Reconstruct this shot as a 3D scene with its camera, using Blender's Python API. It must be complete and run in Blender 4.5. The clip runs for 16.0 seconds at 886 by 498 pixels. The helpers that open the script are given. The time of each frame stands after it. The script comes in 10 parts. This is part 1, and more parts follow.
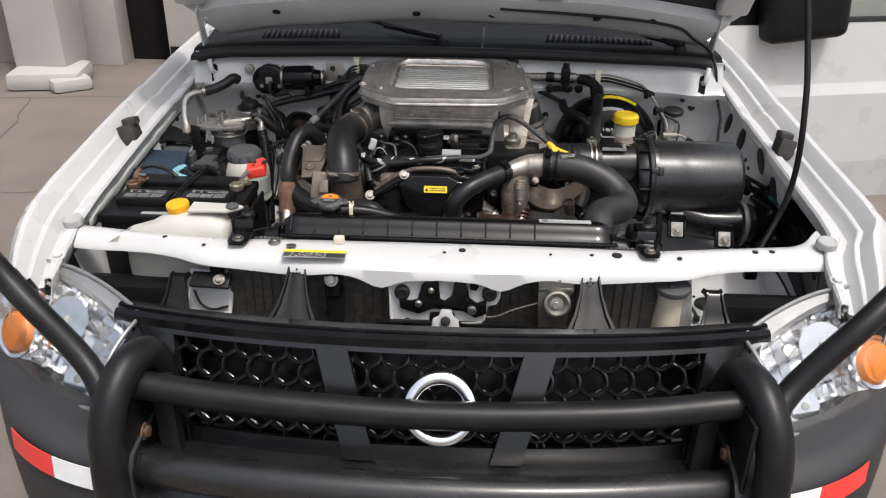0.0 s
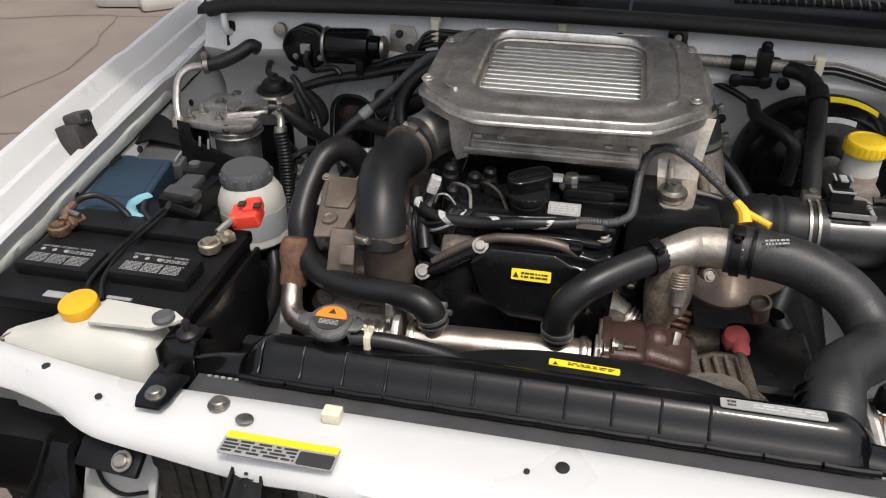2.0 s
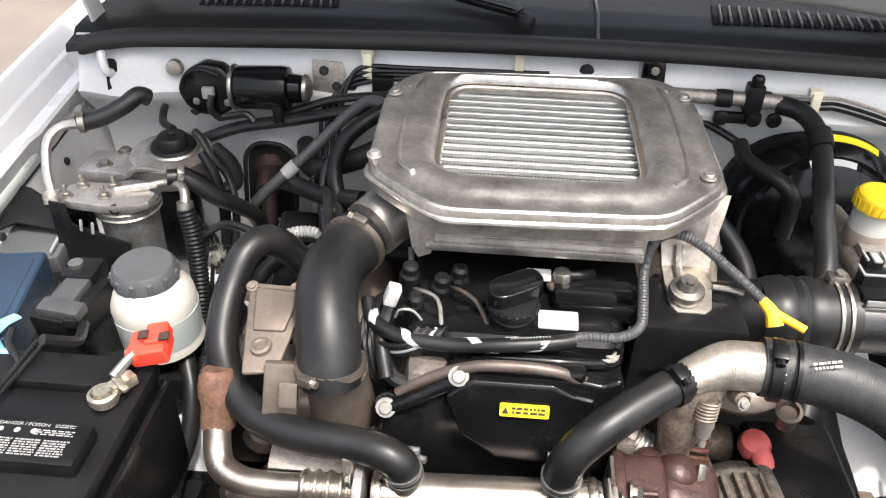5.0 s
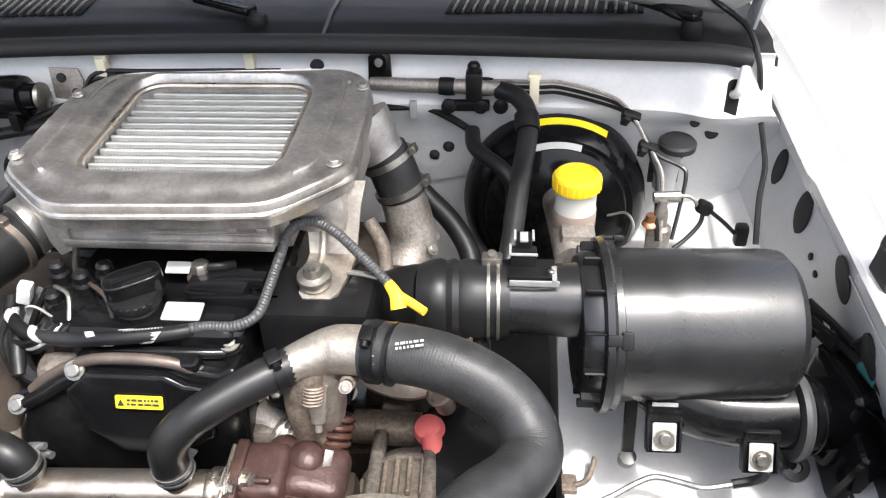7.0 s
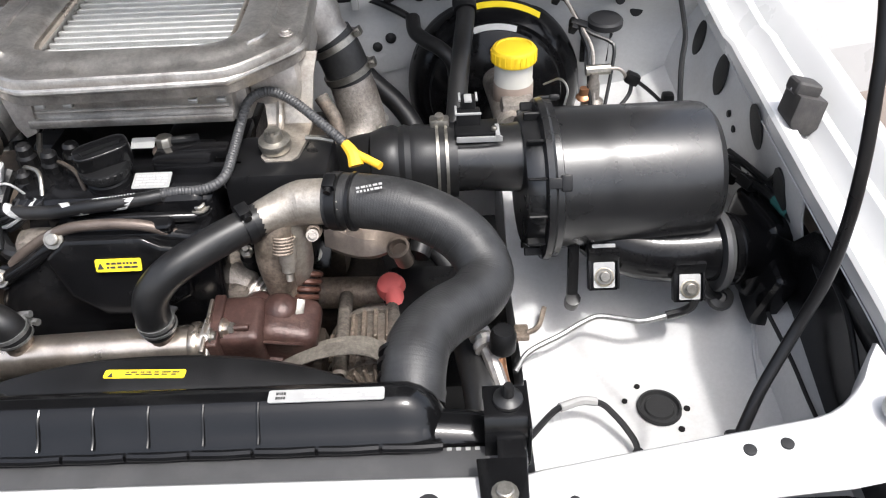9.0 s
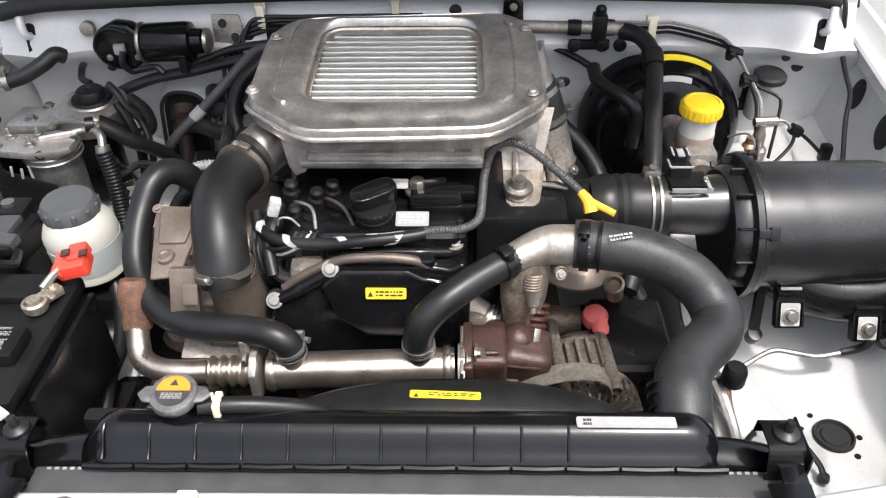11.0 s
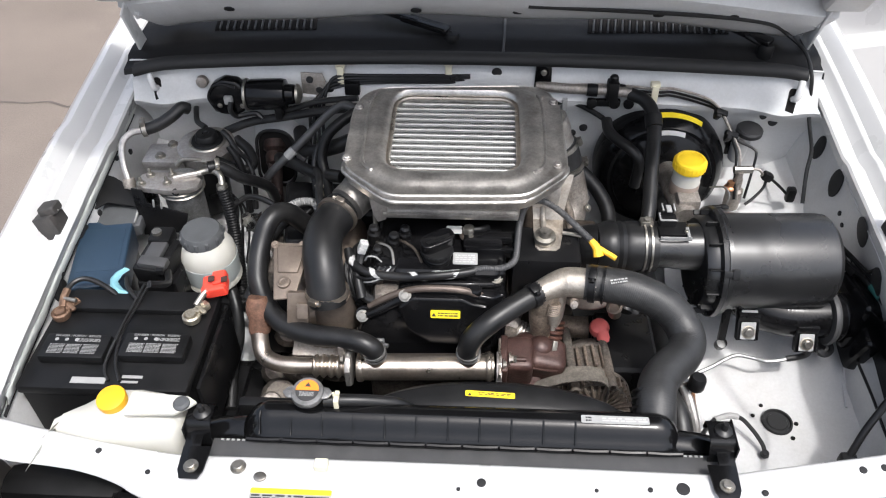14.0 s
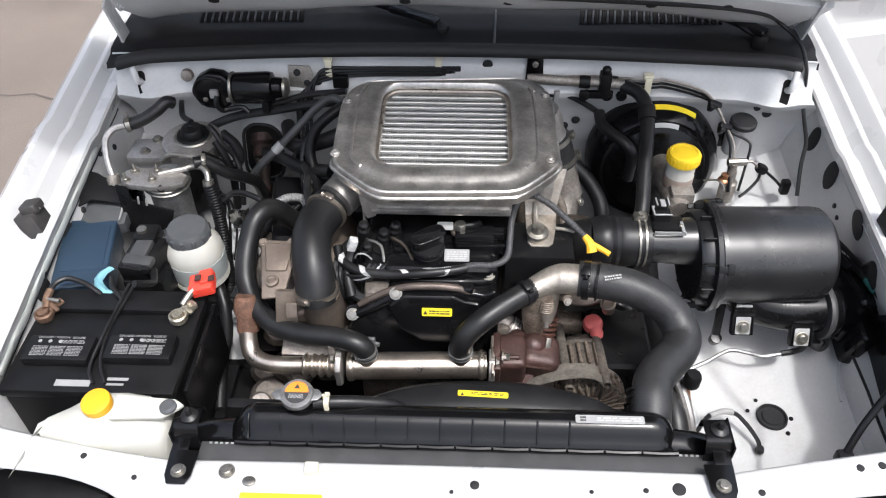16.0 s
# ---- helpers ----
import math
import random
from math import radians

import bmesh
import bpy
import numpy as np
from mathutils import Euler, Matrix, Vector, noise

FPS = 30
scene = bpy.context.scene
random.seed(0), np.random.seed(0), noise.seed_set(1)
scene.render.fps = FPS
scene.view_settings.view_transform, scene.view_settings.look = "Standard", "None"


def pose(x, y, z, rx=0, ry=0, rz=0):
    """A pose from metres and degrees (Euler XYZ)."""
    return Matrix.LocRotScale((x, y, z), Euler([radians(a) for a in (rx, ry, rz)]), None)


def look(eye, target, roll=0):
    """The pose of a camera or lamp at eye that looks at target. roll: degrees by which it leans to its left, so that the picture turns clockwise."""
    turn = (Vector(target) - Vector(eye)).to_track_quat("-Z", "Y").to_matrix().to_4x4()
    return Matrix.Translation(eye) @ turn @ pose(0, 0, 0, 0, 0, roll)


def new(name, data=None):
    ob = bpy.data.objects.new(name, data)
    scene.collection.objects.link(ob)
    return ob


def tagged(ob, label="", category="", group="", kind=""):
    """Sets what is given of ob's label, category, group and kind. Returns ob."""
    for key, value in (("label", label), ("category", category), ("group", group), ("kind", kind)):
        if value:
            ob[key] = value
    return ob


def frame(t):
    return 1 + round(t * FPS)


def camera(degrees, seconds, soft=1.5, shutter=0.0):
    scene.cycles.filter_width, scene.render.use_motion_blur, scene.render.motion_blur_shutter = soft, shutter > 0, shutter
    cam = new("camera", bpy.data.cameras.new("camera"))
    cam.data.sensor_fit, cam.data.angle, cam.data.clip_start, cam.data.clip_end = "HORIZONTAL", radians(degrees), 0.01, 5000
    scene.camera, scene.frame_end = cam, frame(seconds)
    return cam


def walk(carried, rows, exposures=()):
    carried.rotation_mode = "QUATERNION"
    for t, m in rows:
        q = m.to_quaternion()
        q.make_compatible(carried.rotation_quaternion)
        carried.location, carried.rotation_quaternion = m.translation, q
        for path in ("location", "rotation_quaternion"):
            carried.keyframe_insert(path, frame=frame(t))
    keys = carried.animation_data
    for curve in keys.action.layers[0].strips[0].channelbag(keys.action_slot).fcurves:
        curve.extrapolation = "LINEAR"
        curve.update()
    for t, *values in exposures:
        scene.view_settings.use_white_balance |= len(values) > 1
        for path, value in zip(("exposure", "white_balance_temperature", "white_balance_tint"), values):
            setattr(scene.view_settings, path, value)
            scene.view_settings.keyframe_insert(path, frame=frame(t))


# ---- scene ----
cam = camera(59.3, 16.0, soft=1.15)
PATH = [
    (0, (0.050, -1.367, 1.612), (-0.014, 0.429, 0.733), 0.9),
    (0.5, (0.031, -1.170, 1.614), (-0.016, 0.615, 0.712), 0.3),
    (1, (0.069, -0.934, 1.599), (-0.033, 0.820, 0.643), -0.1),
    (1.5, (0.091, -0.731, 1.574), (-0.174, 0.987, 0.584), -0.6),
    (2, (0.031, -0.555, 1.538), (-0.313, 1.100, 0.469), 0.3),
    (2.5, (-0.065, -0.433, 1.533), (-0.433, 1.176, 0.405), 0.5),
    (3, (-0.149, -0.340, 1.525), (-0.499, 1.238, 0.347), 0.8),
    (3.2, (-0.171, -0.307, 1.524), (-0.504, 1.271, 0.341), 0.8),
    (5.3, (-0.035, -0.264, 1.575), (-0.135, 1.376, 0.434), 1.5),
    (5.5, (0.031, -0.267, 1.575), (-0.116, 1.376, 0.445), 0.7),
    (6, (0.178, -0.260, 1.575), (-0.019, 1.391, 0.463), -0.7),
    (6.5, (0.290, -0.241, 1.570), (0.099, 1.410, 0.457), -1.2),
    (7, (0.372, -0.244, 1.554), (0.213, 1.396, 0.420), -1.9),
    (7.5, (0.413, -0.279, 1.541), (0.308, 1.345, 0.378), -2.2),
    (8, (0.429, -0.320, 1.525), (0.385, 1.284, 0.330), -3.0),
    (8.5, (0.424, -0.355, 1.509), (0.389, 1.227, 0.285), -3.9),
    (9, (0.366, -0.377, 1.505), (0.344, 1.193, 0.266), -2.7),
    (9.5, (0.273, -0.396, 1.514), (0.253, 1.177, 0.279), -2.3),
    (10, (0.184, -0.419, 1.527), (0.143, 1.180, 0.327), -1.0),
    (10.2, (0.152, -0.427, 1.541), (0.100, 1.180, 0.351), -0.6),
    (12.3, (0.040, -0.500, 1.846), (-0.008, 0.920, 0.438), -2.4),
    (12.5, (0.055, -0.524, 1.885), (0.002, 0.882, 0.463), -2.6),
    (13, (0.041, -0.580, 1.973), (0.030, 0.845, 0.570), 0.1),
    (13.5, (0.021, -0.626, 1.990), (-0.030, 0.835, 0.626), 0.7),
    (14, (0.019, -0.629, 1.992), (-0.061, 0.840, 0.637), -0.6),
    (14.5, (0.013, -0.623, 1.989), (-0.056, 0.843, 0.629), -0.5),
    (15, (0.020, -0.612, 1.987), (-0.044, 0.839, 0.612), -0.6),
    (15.5, (0.019, -0.605, 1.987), (-0.033, 0.847, 0.612), 0.0),
    (16, (0.018, -0.601, 1.986), (-0.039, 0.849, 0.610), -0.4),
]
EXPOSURES = [(0.0, 0.68, 6350, 10), (0.5, 0.64, 6400, 10), (1.5, 0.54, 6450, 10), (2.5, 0.89, 6450, 10), (3.2, 1.29, 6450, 10), (5.3, 1.92, 6430, 10), (7.0, 1.95, 6250, 10), (8.5, 1.64, 6150, 10), (10.2, 1.50, 6250, 10), (12.3, 1.51, 6230, 10), (14.0, 1.25, 6120, 10), (16.0, 1.21, 6050, 10)]
walk(cam, [(t, look(eye, target, roll)) for t, eye, target, roll in PATH], EXPOSURES)

# ---- world, sun, exposure ----
SUN = Vector((0.28, -0.38, 1.0)).normalized()
world = bpy.data.worlds.new("sky")
scene.world = world
world.use_nodes = True
wn = world.node_tree.nodes
sky = wn.new("ShaderNodeTexSky")
sky.sky_type = "NISHITA"
sky.sun_disc = False
sky.sun_elevation = math.asin(SUN.z)
sky.sun_rotation = math.atan2(SUN.x, SUN.y)
sky.air_density, sky.dust_density, sky.ozone_density = 1.0, 6.0, 0.5
wn["Background"].inputs["Strength"].default_value = 0.13
haze = wn.new("ShaderNodeHueSaturation")      # a pale, hazy sky
haze.inputs["Saturation"].default_value = 0.55
world.node_tree.links.new(sky.outputs["Color"], haze.inputs["Color"])
world.node_tree.links.new(haze.outputs["Color"], wn["Background"].inputs["Color"])
sun_data = bpy.data.lights.new("sun", "SUN")
sun_data.energy, sun_data.angle, sun_data.color = 1.25, radians(2.5), (1.0, 0.95, 0.88)
sun = new("sun", sun_data)
sun.matrix_world = look(SUN * 20, (0, 0, 0))


# ---- materials ----
def mat(name, col, rough=0.5, metal=0.0, var=0.12, scale=18.0, bump=0.0, bscale=250.0, coat=0.0, spec=0.5,
        dirt=None, dirt_amount=0.3, rvar=0.12, trans=0.0, sss=0.0, ior=1.45, grain=0.0):
    m = bpy.data.materials.new(name)
    m.use_nodes = True
    n, l = m.node_tree.nodes, m.node_tree.links
    b = n["Principled BSDF"]
    tc = n.new("ShaderNodeTexCoord")
    big = n.new("ShaderNodeTexNoise")
    big.inputs["Scale"].default_value, big.inputs["Detail"].default_value = scale, 6
    fine = n.new("ShaderNodeTexNoise")
    fine.inputs["Scale"].default_value, fine.inputs["Detail"].default_value = bscale, 3
    l.new(tc.outputs["Object"], big.inputs["Vector"])
    l.new(tc.outputs["Object"], fine.inputs["Vector"])
    ramp = n.new("ShaderNodeValToRGB")
    ramp.color_ramp.elements[0].position, ramp.color_ramp.elements[1].position = 0.3, 0.72
    ramp.color_ramp.elements[0].color = (*[min(1, c * (1 - var)) for c in col], 1)
    ramp.color_ramp.elements[1].color = (*[min(1, c * (1 + var)) for c in col], 1)
    l.new(big.outputs["Fac"], ramp.inputs["Fac"])
    out = ramp.outputs["Color"]
    if dirt:
        dn = n.new("ShaderNodeTexNoise")
        dn.inputs["Scale"].default_value, dn.inputs["Detail"].default_value = scale * 0.6, 9
        dn.inputs["Roughness"].default_value = 0.7
        l.new(tc.outputs["Object"], dn.inputs["Vector"])
        mr = n.new("ShaderNodeMapRange")
        mr.inputs["From Min"].default_value, mr.inputs["From Max"].default_value = 0.5, 0.75
        mr.inputs["To Max"].default_value = dirt_amount
        l.new(dn.outputs["Fac"], mr.inputs["Value"])
        mix = n.new("ShaderNodeMix")
        mix.data_type = "RGBA"
        l.new(mr.outputs["Result"], mix.inputs["Factor"])
        l.new(out, mix.inputs["A"])
        mix.inputs["B"].default_value = (*dirt, 1)
        out = mix.outputs["Result"]
    if grain:
        speck = n.new("ShaderNodeTexNoise")
        speck.inputs["Scale"].default_value, speck.inputs["Detail"].default_value = 160.0, 5
        speck.inputs["Roughness"].default_value = 0.75
        l.new(tc.outputs["Object"], speck.inputs["Vector"])
        sr = n.new("ShaderNodeMapRange")
        sr.inputs["From Min"].default_value, sr.inputs["From Max"].default_value = 0.32, 0.68
        sr.inputs["To Min"].default_value, sr.inputs["To Max"].default_value = 1 - grain, 1 + grain
        l.new(speck.outputs["Fac"], sr.inputs["Value"])
        mul = n.new("ShaderNodeMix")
        mul.data_type, mul.blend_type = "RGBA", "MULTIPLY"
        mul.inputs["Factor"].default_value = 1.0
        l.new(out, mul.inputs["A"])
        l.new(sr.outputs["Result"], mul.inputs["B"])
        out = mul.outputs["Result"]
    l.new(out, b.inputs["Base Color"])
    rr = n.new("ShaderNodeMapRange")
    rr.inputs["To Min"].default_value, rr.inputs["To Max"].default_value = max(0.02, rough - rvar), min(1, rough + rvar)
    l.new(big.outputs["Fac"], rr.inputs["Value"])
    l.new(rr.outputs["Result"], b.inputs["Roughness"])
    b.inputs["Metallic"].default_value = metal
    b.inputs["Specular IOR Level"].default_value = spec
    b.inputs["Coat Weight"].default_value = coat
    b.inputs["Coat Roughness"].default_value = 0.08
    b.inputs["Transmission Weight"].default_value = trans
    b.inputs["IOR"].default_value = ior
    if sss:
        b.inputs["Subsurface Weight"].default_value = sss
        b.inputs["Subsurface Radius"].default_value = (0.02, 0.02, 0.015)
    if bump:
        bp = n.new("ShaderNodeBump")
        bp.inputs["Strength"].default_value, bp.inputs["Distance"].default_value = bump, 0.002
        l.new(fine.outputs["Fac"], bp.inputs["Height"])
        l.new(bp.outputs["Normal"], b.inputs["Normal"])
    return m


WHITE = mat("white_paint", (0.52, 0.52, 0.515), 0.30, var=0.03, scale=7, coat=0.5, dirt=(0.46, 0.44, 0.41), dirt_amount=0.10)
WHITE_IN = mat("white_body_primer", (0.50, 0.502, 0.50), 0.42, var=0.06, scale=9, coat=0.15, dirt=(0.33, 0.31, 0.28), dirt_amount=0.40, grain=0.05)
SEALER = mat("seam_sealer", (0.62, 0.64, 0.60), 0.6, var=0.08, scale=30, bump=0.4, bscale=80)
BLACK_GLOSS = mat("black_gloss_paint", (0.005, 0.005, 0.0055), 0.16, var=0.3, scale=25, coat=0.0, spec=0.28, dirt=(0.06, 0.056, 0.052), dirt_amount=0.12)
BLACK_SATIN = mat("black_satin_metal", (0.007, 0.007, 0.0075), 0.30, var=0.3, scale=14, spec=0.3, dirt=(0.06, 0.056, 0.052), dirt_amount=0.15)
BLACK_PLASTIC = mat("black_plastic", (0.007, 0.007, 0.0073), 0.42, spec=0.25, var=0.3, scale=30, bump=0.15, bscale=700)
GREY_PLASTIC = mat("dark_grey_plastic", (0.009, 0.009, 0.0096), 0.45, spec=0.22, var=0.12, scale=12, bump=0.2, bscale=900, dirt=(0.07, 0.066, 0.062), dirt_amount=0.12)
BAR_PAINT = mat("textured_black_powder_coat", (0.009, 0.009, 0.0095), 0.38, spec=0.32, var=0.2, scale=20, bump=0.10, bscale=700, dirt=(0.05, 0.048, 0.045), dirt_amount=0.25)
BUMPER = mat("dark_grey_bumper_plastic", (0.028, 0.028, 0.030), 0.6, var=0.12, scale=10, bump=0.25, bscale=900, dirt=(0.05, 0.048, 0.045), dirt_amount=0.2)
RUBBER = mat("black_rubber", (0.0095, 0.0095, 0.0099), 0.40, spec=0.42, var=0.3, scale=25, bump=0.07, bscale=600, dirt=(0.05, 0.047, 0.044), dirt_amount=0.3)
HOSE_FABRIC = mat("ribbed_hose_rubber", (0.021, 0.021, 0.0213), 0.46, spec=0.5, var=0.3, scale=40, bump=0.14, bscale=700, grain=0.15)
CANISTER = mat("grey_black_canister_plastic", (0.013, 0.013, 0.0134), 0.28, spec=0.7, var=0.15, scale=10, bump=0.06, bscale=500, dirt=(0.07, 0.066, 0.06), dirt_amount=0.25)
GRILLE = mat("black_grille_plastic", (0.007, 0.007, 0.0074), 0.22, spec=0.75, var=0.15, scale=20, bump=0.05, bscale=500)
SEAL = mat("rubber_seal", (0.012, 0.012, 0.0125), 0.7, var=0.2, scale=20, bump=0.2, bscale=300)
ALU = mat("cast_aluminium", (0.46, 0.44, 0.42), 0.46, metal=0.85, var=0.16, scale=16, bump=0.13, bscale=300, dirt=(0.22, 0.18, 0.145), dirt_amount=0.6, grain=0.16)
ALU_GRIMY = mat("oily_cast_aluminium", (0.27, 0.222, 0.176), 0.48, metal=0.7, var=0.3, scale=30, bump=0.25, bscale=260, dirt=(0.085, 0.062, 0.045), dirt_amount=0.75, grain=0.40)
ALU_NECK = mat("stained_cast_neck", (0.42, 0.380, 0.330), 0.45, metal=0.8, var=0.2, scale=24, bump=0.15, bscale=300, dirt=(0.17, 0.13, 0.095), dirt_amount=0.7, grain=0.2)
SHIELD = mat("brown_stained_sheet_metal", (0.185, 0.150, 0.122), 0.42, metal=0.55, var=0.22, scale=22, bump=0.10, bscale=200, dirt=(0.10, 0.07, 0.05), dirt_amount=0.55, grain=0.12)
ALU_DARK = mat("dark_cast_aluminium", (0.27, 0.27, 0.268), 0.42, metal=0.8, var=0.25, scale=40, bump=0.12, bscale=350, dirt=(0.10, 0.085, 0.07), dirt_amount=0.6, grain=0.20)
LOOM = mat("grey_conduit", (0.05, 0.05, 0.051), 0.45, var=0.15, scale=30, dirt=(0.10, 0.095, 0.09), dirt_amount=0.3)
PLUG = mat("pale_grey_connector", (0.24, 0.24, 0.235), 0.45, var=0.12, scale=60)
ALU_SHELL = mat("stained_aluminium_shell", (0.465, 0.447, 0.422), 0.36, metal=0.9, var=0.22, scale=34, bump=0.10, bscale=420, dirt=(0.15, 0.115, 0.085), dirt_amount=0.5, rvar=0.16, grain=0.16)
ALU_BRIGHT = mat("bright_aluminium_fins", (0.50, 0.50, 0.485), 0.45, metal=0.6, var=0.1, scale=60)
ALU_FIN = mat("shaded_aluminium_fins", (0.55, 0.55, 0.54), 0.40, metal=0.5, var=0.2, scale=90)
ALU_DULL = mat("dull_aluminium", (0.34, 0.31, 0.28), 0.55, metal=0.75, var=0.22, scale=22, bump=0.4, bscale=300, dirt=(0.17, 0.13, 0.10), dirt_amount=0.6, grain=0.30)
STEEL = mat("zinc_plated_steel", (0.29, 0.275, 0.245), 0.38, metal=0.9, var=0.15, scale=60, grain=0.20)
STAINLESS = mat("stainless_tube", (0.57, 0.505, 0.435), 0.3, metal=0.95, var=0.14, scale=20, dirt=(0.28, 0.20, 0.14), dirt_amount=0.6, grain=0.10)
CAST_BROWN = mat("brown_stained_casting", (0.20, 0.162, 0.130), 0.58, metal=0.45, var=0.3, scale=26, bump=0.22, bscale=240, dirt=(0.12, 0.085, 0.06), dirt_amount=0.6, grain=0.40)
CHROME = mat("chrome", (0.85, 0.85, 0.86), 0.16, metal=1.0, var=0.03, rvar=0.03)
RUST = mat("rusty_cast_iron", (0.14, 0.075, 0.05), 0.75, metal=0.25, var=0.35, scale=45, bump=0.5, bscale=260, dirt=(0.26, 0.14, 0.08), dirt_amount=0.7, grain=0.40)
STEER_RUST = mat("dark_rusty_steel", (0.030, 0.020, 0.018), 0.6, metal=0.3, var=0.35, scale=50, bump=0.3, bscale=200, dirt=(0.10, 0.04, 0.03), dirt_amount=0.5, grain=0.40)
FOIL = mat("crumpled_bright_foil", (0.55, 0.55, 0.55), 0.22, metal=1.0, var=0.3, scale=60, bump=0.8, bscale=120)
WORN_RUBBER = mat("worn_grey_rubber", (0.032, 0.030, 0.029), 0.6, var=0.25, scale=40, bump=0.15, bscale=400, dirt=(0.10, 0.09, 0.08), dirt_amount=0.4)
BUFFER = mat("pale_grey_buffer", (0.36, 0.36, 0.355), 0.5, var=0.12, scale=60, dirt=(0.2, 0.19, 0.18), dirt_amount=0.4)
GRIME = mat("dark_oily_grime", (0.034, 0.027, 0.021), 0.55, metal=0.2, var=0.4, scale=30, bump=0.3, bscale=220, dirt=(0.10, 0.075, 0.055), dirt_amount=0.6, grain=0.4)
CAP_DARK = mat("dull_dark_cap", (0.022, 0.022, 0.023), 0.55, spec=0.3, var=0.2, scale=40)
SPRING = mat("rust_red_spring", (0.075, 0.034, 0.024), 0.34, metal=0.3, var=0.3, scale=60, dirt=(0.06, 0.03, 0.02), dirt_amount=0.6)
BELT = mat("dusty_drive_belt", (0.11, 0.098, 0.082), 0.7, var=0.25, scale=40, bump=0.15, bscale=200, dirt=(0.05, 0.045, 0.04), dirt_amount=0.5, grain=0.35)
WEAVE = mat("pale_woven_tape", (0.42, 0.42, 0.41), 0.6, var=0.3, scale=200, bump=0.5, bscale=500)
FLANGE = mat("oil_stained_flange", (0.125, 0.100, 0.085), 0.45, metal=0.5, var=0.2, scale=30, bump=0.05, bscale=300, dirt=(0.06, 0.045, 0.035), dirt_amount=0.5, grain=0.10)
MAROON = mat("maroon_cast_iron", (0.050, 0.026, 0.022), 0.42, metal=0.25, var=0.35, scale=38, bump=0.30, bscale=200, dirt=(0.11, 0.075, 0.058), dirt_amount=0.5, grain=0.30)
BLOCK = mat("grimy_engine_metal", (0.135, 0.118, 0.102), 0.7, metal=0.4, var=0.4, scale=30, bump=0.3, bscale=220, dirt=(0.20, 0.15, 0.11), dirt_amount=0.6, grain=0.45)
YELLOW = mat("yellow_plastic", (0.80, 0.55, 0.02), 0.42, var=0.06, scale=40)
CAP_AMBER = mat("amber_yellow_plastic", (0.70, 0.36, 0.012), 0.4, var=0.05, scale=40)
TAPE = mat("yellow_tape", (0.85, 0.48, 0.03), 0.5, var=0.08, scale=80)
LABEL_Y = mat("yellow_label", (0.80, 0.62, 0.02), 0.45, var=0.04, scale=60)
LABEL_W = mat("white_label", (0.29, 0.29, 0.283), 0.45, var=0.05, scale=60)
LABEL_G = mat("grey_print", (0.42, 0.42, 0.41), 0.5, var=0.06, scale=60)
INK = mat("black_print", (0.03, 0.03, 0.03), 0.6, var=0.1, scale=60)
ORANGE = mat("orange_label", (0.80, 0.22, 0.02), 0.45, var=0.05, scale=60)
RED = mat("red_plastic", (0.72, 0.06, 0.035), 0.42, var=0.08, scale=50)
PINK = mat("faded_red_rubber", (0.62, 0.13, 0.12), 0.5, var=0.12, scale=50)
REFLECT_RED = mat("red_reflective_tape", (0.75, 0.05, 0.04), 0.35, var=0.05, scale=60)
REFLECT_WHITE = mat("white_reflective_tape", (0.75, 0.76, 0.76), 0.35, var=0.05, scale=60)
TANK = mat("milky_plastic", (0.47, 0.462, 0.42), 0.4, var=0.06, scale=14, sss=0.25, dirt=(0.48, 0.44, 0.34), dirt_amount=0.25)
FLUID = mat("milky_plastic_with_fluid", (0.27, 0.215, 0.18), 0.4, var=0.06, scale=14, sss=0.1)
FLUID_PALE = mat("milky_plastic_pale_fluid", (0.40, 0.435, 0.43), 0.4, var=0.06, scale=14, sss=0.15)
CAP_GREY = mat("faded_grey_cap", (0.065, 0.068, 0.071), 0.65, var=0.12, scale=50, bump=0.2)
BLUE = mat("dark_blue_plastic", (0.019, 0.037, 0.062), 0.45, var=0.1, scale=30, bump=0.15, bscale=600)
CYAN = mat("pale_blue_tape", (0.19, 0.40, 0.46), 0.5, var=0.1, scale=60)
TEAL = mat("dull_teal_tape", (0.03, 0.12, 0.11), 0.5, var=0.15, scale=50)
CREAM = mat("cream_plastic_clip", (0.62, 0.58, 0.44), 0.5, var=0.06, scale=40)
CORRODED = mat("corroded_terminal", (0.17, 0.105, 0.07), 0.6, metal=0.5, var=0.35, scale=90, bump=0.4, grain=0.30)
CORRODED2 = mat("dull_zinc_clamp", (0.42, 0.38, 0.30), 0.42, metal=0.8, var=0.3, scale=90, bump=0.3, grain=0.30)
COPPER = mat("copper", (0.55, 0.28, 0.15), 0.4, metal=0.9, var=0.2, scale=60)
GLASS_LENS = mat("clear_lens", (0.95, 0.95, 0.95), 0.03, var=0.0, trans=1.0, rvar=0.02, ior=1.4)
AMBER_LENS = mat("amber_lens", (0.62, 0.19, 0.03), 0.2, var=0.1, scale=200, coat=0.6)
REFLECTOR = mat("faceted_reflector", (0.78, 0.78, 0.78), 0.20, metal=1.0, var=0.04, scale=60, rvar=0.05)
BEZEL = mat("grey_satin_bezel", (0.34, 0.34, 0.336), 0.34, metal=0.75, var=0.06, scale=30)
SCREEN = mat("windscreen_glass", (0.75, 0.82, 0.80), 0.02, var=0.0, trans=1.0, rvar=0.01)
TYRE = mat("tyre_rubber", (0.025, 0.025, 0.025), 0.8, var=0.2, scale=30, bump=0.3)
